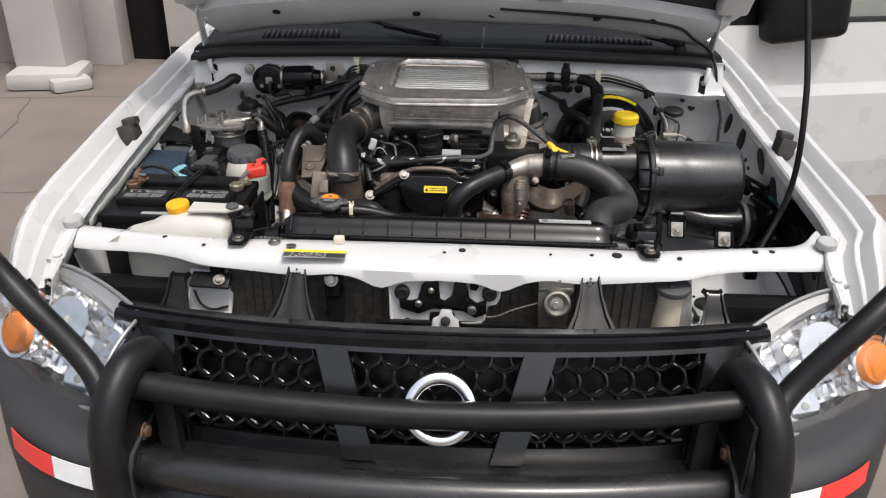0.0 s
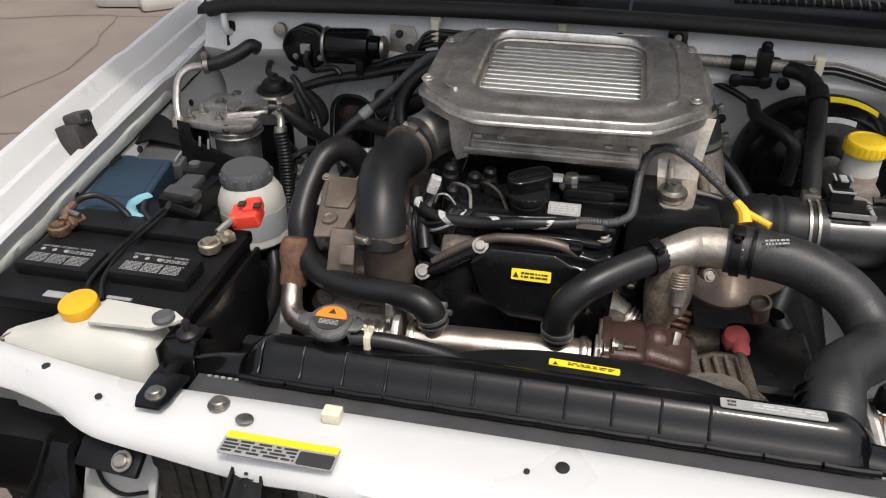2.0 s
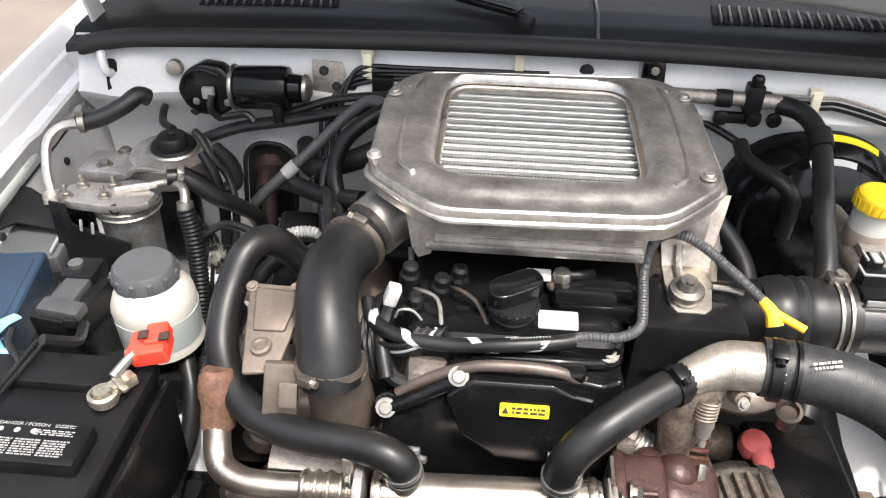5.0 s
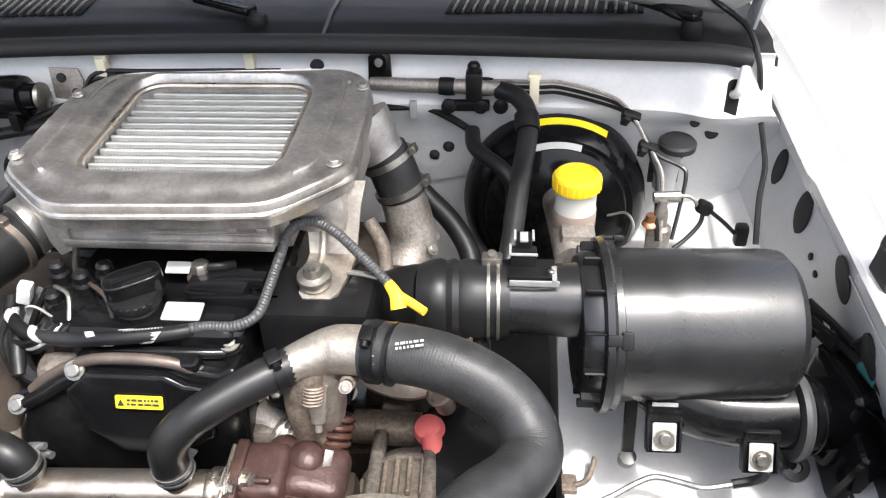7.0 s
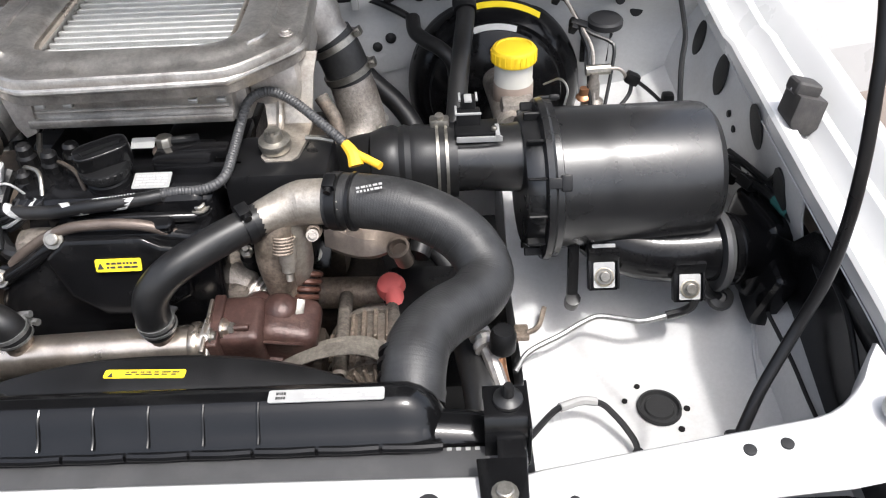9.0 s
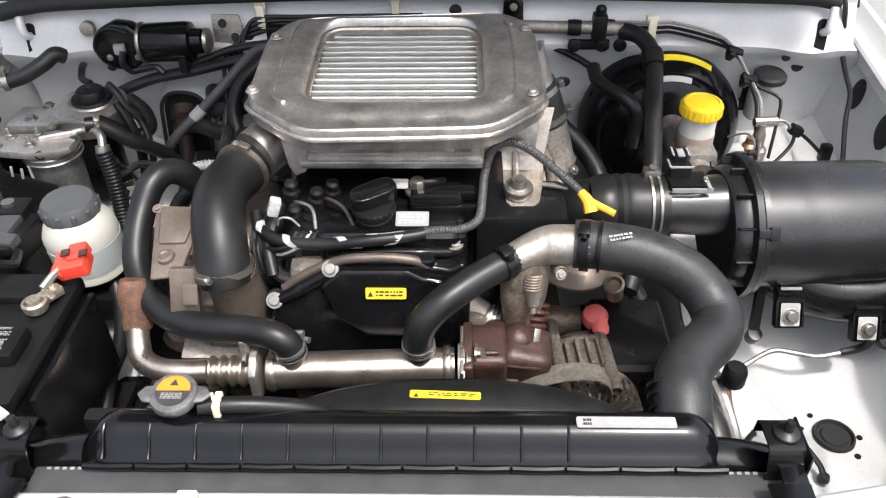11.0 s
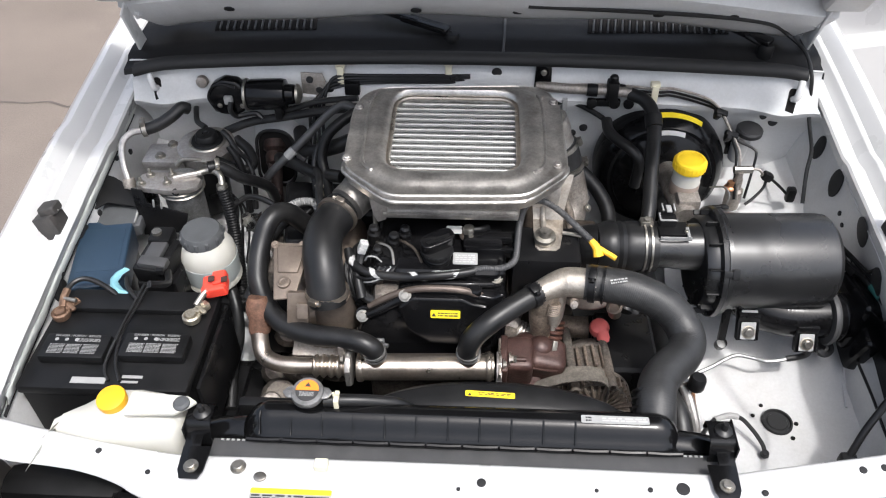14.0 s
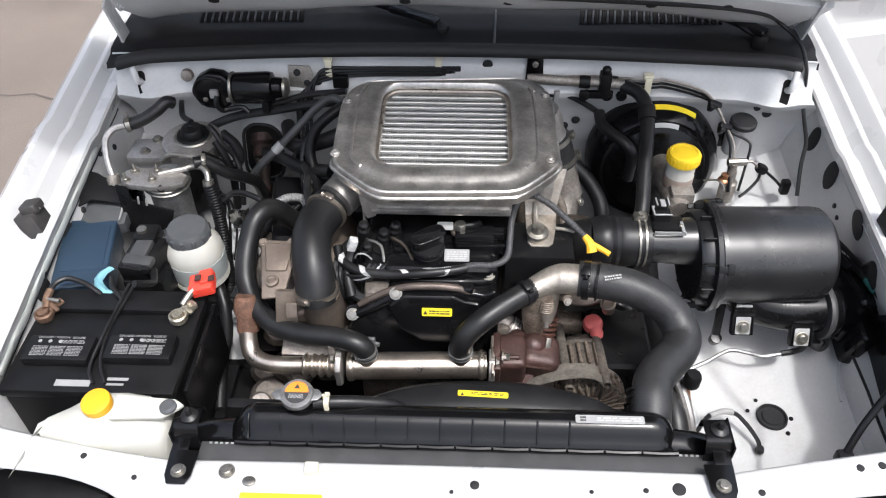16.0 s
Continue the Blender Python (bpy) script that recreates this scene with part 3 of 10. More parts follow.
# front and side of the arch opening
bm, rows = B(), []
for k in range(9):
    y = 0.08 + 0.40 * k / 8
    t = max(0.0, min(1.0, (y - 0.28) / 0.16))
    zt = 0.698 + 0.040 * t
    rows.append([(0.800 + 0.012 * t, y, 0.640), (0.812 + 0.002 * t, y, 0.662), (0.818 - 0.004 * t, y, (0.662 + zt) / 2), (0.8245 - 0.016 * t, y, zt), (0.850, y, zt - 0.004)])
part("arch_side", thick(grid(bm, rows), 0.003), WHITE_IN, truck, "white painted arch side")
part("arch_rib", tube(B(), [(0.796, 0.370, 0.655), (0.806, 0.420, 0.658), (0.812, 0.455, 0.672), (0.811, 0.452, 0.700), (0.806, 0.435, 0.730)], 0.0030, 8), WHITE_IN, truck, "raised seam")
part("edge_seal", tube(B(), [(0.824, 0.20, 0.700), (0.8245, 0.289, 0.702), (0.820, 0.35, 0.717), (0.808, 0.425, 0.738)], 0.0030, 8), SEAL, truck, "black edge strip")

# wheel arch floors
bm = B()
grid(bm, [[(0.462, 0.02, 0.668), (0.462, 0.20, 0.664), (0.462, 0.42, 0.662), (0.456, 0.55, 0.69), (0.456, 0.80, 0.79), (0.456, 0.96, 0.81)],
          [(0.488, 0.02, 0.668), (0.488, 0.20, 0.664), (0.488, 0.42, 0.662), (0.48, 0.55, 0.69), (0.48, 0.80, 0.79), (0.48, 0.96, 0.81)],
          [(0.508, 0.02, 0.650), (0.508, 0.20, 0.644), (0.508, 0.42, 0.644), (0.50, 0.55, 0.69), (0.50, 0.80, 0.80), (0.52, 0.96, 0.82)],
          [(0.60, 0.02, 0.65), (0.62, 0.20, 0.646), (0.64, 0.42, 0.648), (0.64, 0.55, 0.69), (0.65, 0.80, 0.81), (0.66, 0.96, 0.83)],
          [(0.69, 0.02, 0.65), (0.70, 0.20, 0.647), (0.71, 0.42, 0.650), (0.72, 0.55, 0.70), (0.72, 0.80, 0.82), (0.73, 0.96, 0.84)],
          [(0.805, 0.02, 0.655), (0.805, 0.20, 0.650), (0.815, 0.42, 0.655), (0.835, 0.55, 0.72), (0.815, 0.80, 0.86), (0.80, 0.96, 0.88)]])
bmesh.ops.subdivide_edges(bm, edges=list(bm.edges), cuts=2, use_grid_fill=True, smooth=0.6)
floor_r = part("wheel_arch_panel", thick(bm, 0.004), WHITE_IN, truck, "white painted wheel arch floor with a round plug")
bm = B()
lathe(bm, [(0.0, 0.004), (0.019, 0.004), (0.021, 0.001), (0.025, 0.001), (0.027, 0.006), (0.030, 0.006), (0.031, 0.0)], (0.646, 0.331, 0.649), seg=28)
part("plug", bm, SEAL, floor_r, "round black rubber plug")
# small holes as dark discs, their inner shade put into the colour
for x, y, r in ((0.624, 0.372, 0.004), (0.601, 0.346, 0.004), (0.684, 0.329, 0.0045), (0.668, 0.294, 0.0045)):
    bm = B()
    lathe(bm, [(r, 0.0), (r, 0.0022), (0, 0.0022)], (x, y, 0.6485), seg=10)
    part("small_hole_shade", bm, DARK, floor_r)
bm = B()
grid(bm, [[(-0.44, 0.04, 0.66), (-0.45, 0.42, 0.66), (-0.47, 0.6, 0.72), (-0.50, 0.96, 0.80)], [(-0.62, 0.04, 0.66), (-0.62, 0.42, 0.66), (-0.63, 0.6, 0.74), (-0.64, 0.96, 0.84)],
          [(-0.76, 0.04, 0.70), (-0.76, 0.42, 0.72), (-0.765, 0.6, 0.80), (-0.78, 0.96, 0.88)]])
bmesh.ops.subdivide_edges(bm, edges=list(bm.edges), cuts=2, use_grid_fill=True, smooth=0.6)
part("wheel_arch_panel", thick(bm, 0.004), WHITE_IN, truck)
# frame rails under the engine and the dark floor of the bay
for side in (-1, 1):
    bm = B()
    box(bm, (0.485, 0.5, 0.59) if side > 0 else (-0.46, 0.5, 0.60), (0.05 if side > 0 else 0.09, 1.15, 0.13), 0.015)
    part("frame_rail", bm, WHITE_IN if side > 0 else BLACK_SATIN, truck)
bm = B()
box(bm, (0, 0.5, 0.43), (1.5, 1.2, 0.02), 0.004)
part("splash_guard", bm, BLACK_PLASTIC, truck)

bm = B()
box(bm, (0.467, 0.467, 0.671), (0.022, 0.030, 0.012), 0.004)
tube(bm, [(0.475, 0.462, 0.676), (0.492, 0.468, 0.684), (0.503, 0.492, 0.700)], 0.004, 8)
part("rail_clip", bm, CAST_BROWN, truck, "rusty clip on the rail")

# ---- firewall ----
WALL = ((0.55, -0.02), (0.70, -0.01), (0.86, 0.0), (0.925, -0.004), (0.985, -0.018), (1.022, -0.036), (1.03, -0.036), (1.038, -0.028), (1.08, -0.010), (1.105, 0.002), (1.116, -0.002))


def wall_y(x, z):
    """The firewall's face: pressed ledge, forward sweep at the sides and a dome round each hinge slot."""
    dy = float(np.interp(z, [q[0] for q in WALL], [q[1] for q in WALL]))
    y = 0.965 + dy - 0.035 * abs(x / 0.8) ** 2.5 * min(1.0, max(0.0, (z - 0.95) / 0.08))
    y -= 0.022 * math.exp(-((abs(x) - 0.700) / 0.045) ** 2 - ((z - 1.05) / 0.06) ** 2)
    y -= 0.006 * math.exp(-((x - 0.10) / 0.14) ** 4 - ((z - 1.07) / 0.02) ** 2) + 0.005 * math.exp(-((x + 0.30) / 0.10) ** 4 - ((z - 0.99) / 0.03) ** 2)
    return y + 0.0025 * noise.noise((x * 7, z * 9, 3.0))


bm, rows = B(), []
for z in [0.55, 0.65, 0.75, 0.82, 0.86, 0.89, 0.91, 0.925, 0.94, 0.955, 0.97, 0.985, 1.0, 1.012, 1.022, 1.03, 1.038, 1.05, 1.062, 1.074, 1.086, 1.098, 1.108, 1.116]:
    rows.append([(-0.775 + (1.58 - 0.03 * max(0.0, min(1.0, (z - 1.0) / 0.04))) * k / 124, wall_y(-0.775 + 1.56 * k / 124, z), z) for k in range(125)])
wall = part("firewall", thick(grid(bm, rows), 0.004), WHITE_IN, truck, "white painted firewall with pressed ribs and plugs", sharp=45)
for x, z, r in ((0.274, 0.931, 0.011), (0.25, 0.913, 0.011), (0.666, 1.012, 0.008), (0.70, 0.985, 0.011), (-0.325, 1.045, 0.010), (-0.41, 1.045, 0.010), (-0.60, 0.985, 0.009), (0.06, 1.085, 0.012), (0.66, 0.93, 0.010)):
    bm = B()
    lathe(bm, [(r, 0), (r, 0.004), (r * 0.7, 0.006), (0, 0.006)], (x, wall_y(x, z) - 0.001, z), (0, -1, 0), seg=16)
    part("plug", bm, SEAL, wall)
for side in (-1, 1):      # slotted hinge pockets; dark plates paint the shade inside the slots
    bm = B()
    prism(bm, rounded(0.020, 0.060, 0.0095, 5), at((side * 0.713, wall_y(0.713, 1.054) + 0.003, 1.054), (0, -1, 0.42), (side * 0.12, 0.42, 1)), 0.007)
    part("slot", bm, DARK, wall)
    bm = B()
    tube(bm, [(side * 0.727, 0.905, 1.104), (side * 0.722, 0.892, 1.085), (side * 0.718, 0.890, 1.068), (side * 0.713, 0.905, 1.060)], 0.0075, 12)
    part("drain_tube", bm, WHITE, wall, "white drain spout")
bm = B()
prism(bm, [(0.0, 0.0), (0.16, 0.035), (0.28, 0.10), (0.30, 0.16), (0.24, 0.22), (0.0, 0.2)], at((0.19, 0.962, 0.86), (0, -1, 0), (0, 0, 1)), 0.010, 0.004)
part("booster_bracket_panel", bm, WHITE_IN, wall)
ring = [(x, y) for x, y in rounded(0.086, 0.145, 0.036, 6)]
# solid block in the shaft opening, its dark colour standing for shade
bm = B()
prism(bm, ring, at((-0.472, 0.925, 0.862), (0, -1, 0.1), (0.06, 0.1, 1)), 0.010)
part("steering_opening_shade", bm, DARK, wall, "steering shaft opening, its inner shade painted as a dark block")
bm, rows = B(), []
m = at((-0.472, 0.925, 0.862), (0, -1, 0.1), (0.06, 0.1, 1))
for grow, h in ((1.50, -0.050), (1.20, 0.006), (1.12, 0.016), (1.03, 0.018), (0.98, 0.008)):
    rows.append([m @ Vector((x * grow, y * grow, h)) for x, y in ring + [ring[0]]])
part("opening_rim", grid(bm, rows), WHITE_IN, wall, "rounded pressed rim")
part("rim_seal", tube(B(), [m @ Vector((x * 1.06, y * 1.06, 0.018)) for x, y in ring + [ring[0]]], 0.0042, 8, straight=True), SEAL, wall, "black rubber edging")
bm = B()
lathe(bm, [(0.026, 0), (0.028, 0.02), (0.020, 0.028), (0.024, 0.036), (0.024, 0.056), (0.015, 0.064), (0.012, 0.18)], (-0.476, 0.930, 0.900), (0.12, -0.75, -0.65), seg=16)
box(bm, (-0.472, 0.888, 0.862), (0.034, 0.028, 0.030), 0.007, pose(0, 0, 0, 40, 10, 20).to_3x3(), 2)
part("steering_shaft", bm, STEER_RUST, wall, "dark rust-brown steering joint")
for x, y, z in ((-0.296, 0.937, 1.083), (-0.05, 0.95, 1.088), (0.412, 0.906, 1.065)):
    bm = B()
    box(bm, (x, y, z), (0.015, 0.018, 0.044), 0.002)
    box(bm, (x, y + 0.004, z + 0.020), (0.021, 0.016, 0.012), 0.002)
    part("cable_clip", bm, CREAM, wall, "cream plastic clip")
bm = B()
prism(bm, [(-0.02, -0.035), (0.02, -0.035), (0.018, 0.02), (0.008, 0.03), (-0.008, 0.03), (-0.018, 0.02)], at((0.165, 0.945, 1.085), (0, -1, 0.15), (0, 0, 1)), 0.010, 0.003)
lathe(bm, [(0.012, 0), (0.012, 0.006), (0.007, 0.006), (0.007, 0.002), (0, 0.002)], (0.165, 0.937, 1.098), (0, -1, 0.15), seg=16)
hook = part("lifting_bracket", bm, BLACK_GLOSS, wall, "black painted bracket")
bolt(hook, (0.165, 0.933, 1.098), (0, -1, 0.15), 0.006)
clutch = thing("clutch_fluid_reservoir", (0.632, 0.875, 0.90), "small grey fluid reservoir with a dark cap", "reservoir")
lathe(bm := B(), [(0.012, -0.085), (0.018, -0.078), (0.020, -0.04), (0.020, 0.0), (0.017, 0.002)], (0.632, 0.900, 0.972), (0, -0.10, 1), seg=20)
part("bottle", bm, BUFFER, clutch)
lathe(bm := B(), [(0.026, 0), (0.030, 0.003), (0.030, 0.012), (0.026, 0.016), (0, 0.016)], (0.642, 0.898, 0.970), (0, -0.10, 1), seg=26)
part("cap", bm, CAP_DARK, clutch, "dark screw cap")
bm = B()
box(bm, (0.632, 0.922, 0.92), (0.05, 0.006, 0.05), 0.002)
box(bm, (0.632, 0.94, 0.90), (0.03, 0.06, 0.006), 0.002)
part("holder", bm, BLACK_SATIN, clutch)


fw_plate = plate(truck, "firewall_plate", WHITE_IN, (0.258, wall_y(0.258, 0.93) - 0.003, 0.930), 0.080, 0.040, (0, -1, 0.05), (-0.4, 0.0, 1), t=0.004, r=0.016, label="pressed white cover plate")
for x, z, r in ((0.247, 0.926, 0.009), (0.272, 0.942, 0.010)):
    lathe(bm := B(), [(r, -0.004), (r, 0.003), (r * 0.7, 0.004), (r * 0.3, 0.009), (0, 0.009)], (x, wall_y(0.258, 0.93) - 0.007, z), (0, -1, 0.05), seg=16)
    part("grommet", bm, SEAL, fw_plate)

# ---- cowl ----
bm, rows = B(), []
prof = ((0.0, 0.0), (-0.012, 0.006), (-0.016, 0.018), (-0.008, 0.028), (0.008, 0.030), (0.016, 0.020), (0.014, 0.0))
for k in range(41):
    x = -0.755 + 1.49 * k / 40
    y0 = 0.937 - 0.045 * abs(x / 0.765) ** 2.6 * (0.9 if x < 0 else 0.55)
    z0 = 1.108 + 0.004 * math.cos(x * 4) - 0.012 * max(0.0, (abs(x) - 0.66) / 0.09) ** 2
    rows.append([(x, y0 + dy, z0 + dz) for dy, dz in prof])
part("cowl_seal", grid(bm, rows), SEAL, truck, "black rubber bonnet seal", sharp=60)
bm, rows = B(), []
for dy, z in ((0.0, 1.116), (0.005, 1.128), (0.035, 1.133), (0.045, 1.142), (0.075, 1.146), (0.19, 1.150), (0.26, 1.165), (0.30, 1.185)):
    rows.append([(x, 0.95 + dy - 0.045 * abs(x / 0.765) ** 2.6 * (1.2 if x < 0 else 0.5), z - 0.02 * abs(x / 0.78) ** 3) for x in [-0.78 + 1.56 * j / 40 for j in range(41)]])
cowl = part("cowl_panel", thick(grid(bm, rows), 0.004), GREY_PLASTIC, truck, "dark grey plastic cowl with vent slots", sharp=40)
# vent slots are solid strips, coloured as dark as the shade inside them
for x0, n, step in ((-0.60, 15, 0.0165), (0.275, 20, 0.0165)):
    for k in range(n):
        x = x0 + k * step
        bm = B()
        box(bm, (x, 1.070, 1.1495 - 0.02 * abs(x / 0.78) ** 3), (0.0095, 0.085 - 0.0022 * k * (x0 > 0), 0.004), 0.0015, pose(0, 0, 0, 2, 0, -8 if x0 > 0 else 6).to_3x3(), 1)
        part("vent_slot_shade", bm, DARK, cowl)
        if k:
            bm = B()
            box(bm, (x - step / 2, 1.070, 1.152 - 0.02 * abs(x / 0.78) ** 3), (0.0045, 0.085 - 0.0022 * k * (x0 > 0), 0.006), 0.0015, pose(0, 0, 0, 2, 0, -8 if x0 > 0 else 6).to_3x3(), 1)
            part("louvre", bm, LOOM, cowl)
for x, y, dx, dy in ((-0.044, 1.004, -0.21, 0.095), (0.655, 0.978, -0.13, 0.11)):
    wiper = part("wiper_arm", tube(B(), [(x, y, 1.150), (x - 0.03, y + 0.012, 1.158), (x + dx * 0.5, y + dy * 0.5, 1.168), (x + dx, y + dy, 1.182), (x + 2.6 * dx, y + 2.2 * dy, 1.228)], 0.0075, 8), BLACK_PLASTIC, truck, "black wiper arm")
    bm = B()
    for t, w in ((0.30, 0.015), (0.62, 0.012)):
        box(bm, (x + dx * t, y + dy * t, 1.156 + 0.022 * t), (0.12, 2 * w, 0.014), 0.006, pose(0, 0, 0, 0, 4, math.degrees(math.atan2(dy, dx)) - 180).to_3x3(), 3)
    part("arm_head", bm, BLACK_GLOSS, wiper, "glossy black arm head")
    lathe(bm := B(), [(0.018, -0.02), (0.017, 0.004), (0.014, 0.010), (0.008, 0.012), (0, 0.012)], (x, y, 1.144), (0, -0.1, 1), seg=16)
    part("pivot_cap", bm, BLACK_PLASTIC, wiper)
part("cowl_joint", tube(B(), [(0.072, 0.953, 1.132), (0.074, 0.990, 1.140), (0.076, 1.03, 1.151), (0.078, 1.12, 1.154), (0.080, 1.20, 1.158)], 0.0030, 6, per=2), LOOM, cowl, "raised joint between the cowl halves")
bm, rows = B(), []
for k in range(7):
    v = k / 6
    rows.append([(u * (0.74 - 0.12 * v), 1.26 + 0.62 * v - 0.05 * u * u, 1.19 + 0.48 * v) for u in [-1 + j / 8 for j in range(17)]])
screen = part("windscreen", thick(grid(bm, rows), 0.005), SCREEN, truck, "clear windscreen")
screen.visible_shadow = False
for side in (-1, 1):
    part("windscreen_pillar", tube(B(), [(side * 0.80, 1.24, 1.10), (side * 0.74, 1.52, 1.38), (side * 0.66, 1.92, 1.70)], 0.035, 10), WHITE, truck)
bm, rows = B(), []
for k in range(9):
    v = k / 8
    rows.append([(u * (0.70 - 0.02 * v), 1.88 + 1.35 * v, 1.70 + 0.04 * math.sin(v * 3) - 0.03 * u ** 4) for u in [-1 + j / 6 for j in range(13)]])
part("roof", thick(grid(bm, rows), 0.02), WHITE, truck)
for side in (-1, 1):
    bm = B()
    box(bm, (side * 0.86, 2.35 + 0.45 * (side > 0), 0.78), (0.06, 1.75 - 0.9 * (side > 0), 0.72), 0.03)
    part("cab_side", bm, WHITE, truck)
bm = B()
box(bm, (0, 3.22, 1.0), (1.66, 0.06, 1.3), 0.03)
part("cab_back", bm, WHITE, truck)
bm = B()
box(bm, (0, 2.2, 0.48), (1.6, 2.0, 0.06), 0.02)
part("cab_floor", bm, BLACK_PLASTIC, truck)
bm = B()
box(bm, (0, 1.42, 1.02), (1.46, 0.34, 0.26), 0.06)
part("dashboard", bm, GREY_PLASTIC, truck)

# ---- open door with its mirror ----
hx, hy = 0.90, 1.50
dm = Matrix.Translation((hx, hy, 0)) @ pose(0, 0, 0, 0, 0, 14)
door = part("door", B(), WHITE, truck, "white front door standing open")
bm = B()
for z0, z1, y0, y1 in ((0.44, 0.60, 0.02, 0.0), (0.60, 0.86, 0.0, 0.0), (0.86, 0.90, 0.0, 0.012), (0.90, 1.12, 0.012, 0.03)):
    rows = [[dm @ Vector((x, y, z)) for x in [0.0, 0.03] + [0.03 + 0.98 * j / 8 for j in range(1, 9)]] for y, z in ((y0, z0), (y1, z1))]
    grid(bm, rows)
bmesh.ops.remove_doubles(bm, verts=bm.verts, dist=0.0005)
thick(bm, 0.05)
bm.to_mesh(door.data)
bm = B()
tube(bm, [dm @ Vector(p) for p in ((0.02, 0.03, 1.12), (0.28, 0.10, 1.42), (0.50, 0.13, 1.62), (0.98, 0.14, 1.66), (1.0, 0.06, 1.12))], 0.022, 10, per=4)
part("window_frame", bm, WHITE, door)
bm = B()
prism(bm, [(0.04, 1.13), (0.98, 1.13), (0.96, 1.62), (0.52, 1.60)], dm @ Matrix.Translation((0, 0.085, 0)) @ pose(0, 0, 0, 90, 0, 0), 0.005)
pane = part("pane", bm, SCREEN, door)
bm = B()
box(bm, dm @ Vector((0.54, 0.028, 1.128)), (0.92, 0.02, 0.022), 0.004, pose(0, 0, 0, 0, 0, 14).to_3x3())
part("weather_strip", bm, SEAL, door)
bm = B()
prism(bm, [(0.0, 0.0), (0.20, 0.0), (0.17, 0.16), (0.08, 0.20)], dm @ Matrix.Translation((0.03, 0.035, 1.09)) @ pose(0, 0, 0, 90, 0, 0), 0.03, 0.008)
mirror = part("door_mirror", bm, BLACK_PLASTIC, door, "black door mirror")
bm = B()
box(bm, dm @ Vector((0.30, -0.06, 1.19)), (0.30, 0.12, 0.22), 0.045, pose(0, 0, 0, 0, -6, 8).to_3x3(), 4)
part("housing", bm, BLACK_PLASTIC, mirror)

# ---- bonnet ----
HY, HZ, HA = 0.995, 1.203, radians(52)


def hood(u, v, w=0.0):
    """A place on the bonnet: across, up from its rear edge, and towards the bay."""
    return Vector((u, HY - v * math.cos(HA) - w * math.sin(HA), HZ + v * math.sin(HA) - w * math.cos(HA)))


def rear(s):
    """How far the curved rear edge hangs back at s, from -1 to 1 across."""
    return -0.078 * abs(s) ** 2.4


bm, rows = B(), []
for t in [0.0, 0.02, 0.045, 0.08, 0.13, 0.22, 0.34, 0.46, 0.58, 0.70, 0.80, 0.88, 0.95, 1.0]:
    half = 0.845 - 0.13 * max(0.0, 1 - t * 7.5) ** 2 - 0.03 * t - 0.03 * t ** 5
    rows.append([hood(half * s, rear(s) + (1.16 + 0.03 * (1 - s * s) - rear(s)) * t, -0.03 - 0.02 * (1 - s * s)) for s in [-1 + j / 12 for j in range(25)]])
bonnet = part("bonnet", thick(grid(bm, rows), 0.004), WHITE, truck, "white bonnet propped open")
bm, rows = B(), []
for dv, w, wide in ((0.0, -0.030, 0.700), (0.004, -0.006, 0.705), (0.014, 0.006, 0.712), (0.030, 0.010, 0.725), (0.080, 0.012, 0.765), (0.105, 0.006, 0.785), (0.115, -0.025, 0.79)):
    rows.append([hood(wide * s, rear(s) + dv, w + 0.004 * math.sin(9 * s) * (dv > 0.01)) for s in [-1 + j / 20 for j in range(41)]])
part("rear_frame", thick(grid(bm, rows), 0.003), WHITE_IN, bonnet, "pressed rear bracing", sharp=50)
for u0, u1, v0, v1 in ((-0.76, 0.76, 1.05, 1.13), (-0.825, -0.735, 0.06, 1.05), (0.735, 0.825, 0.06, 1.05), (-0.30, -0.22, 0.105, 1.05), (0.22, 0.30, 0.105, 1.05)):
    m = Matrix.Translation(hood((u0 + u1) / 2, (v0 + v1) / 2, -0.006)) @ pose(0, 0, 0, -52, 0, 0)
    part("inner_frame", box(B(), m.translation, (u1 - u0, v1 - v0, 0.04), 0.014, m.to_3x3(), 3), WHITE_IN, bonnet, "pressed inner bracing")
# skin out of view, made dark so black parts and firewall get less bounce
bm = B()
grid(bm, [[hood(-0.80 + 1.60 * j / 10, 0.03 + 1.07 * k / 6, -0.026) for j in range(11)] for k in range(7)])
part("inner_skin", thick(bm, 0.003), UNSEEN_LINING, bonnet, "unseen inner skin, coloured dark to cut reflected light")
for u, v in ((-0.53, 0.045), (-0.44, 0.05), (-0.12, 0.05), (0.10, 0.05), (0.40, 0.045), (0.56, 0.04)):
    lathe(bm := B(), [(0.012, 0), (0.012, 0.003), (0, 0.003)], hood(u, v, 0.0145), hood(0, 0, 1) - hood(0, 0, 0), seg=16, squash=0.7)
    part("hole_plug", bm, SEAL, bonnet)
for side in (-1, 1):
    bm = B()
    prism(bm, [(0, 0), (0.05, 0.01), (0.040, 0.08), (0.035, 0.17), (0.0, 0.17)], at((side * 0.755, 1.02, 1.09), (side, 0, 0), (0, -0.42, 0.9)), 0.006, 0.002)
    hinge = part("hinge", bm, WHITE, bonnet, "white hinge arm")
    bolt(hinge, (side * 0.752, 0.985, 1.20), (-side, -0.2, 0), 0.008, WHITE)
    bm = B()
    box(bm, (side * 0.765, 0.985, 1.075), (0.035, 0.075, 0.05), 0.008)
    part("hinge_base", bm, WHITE, truck, "white hinge base")
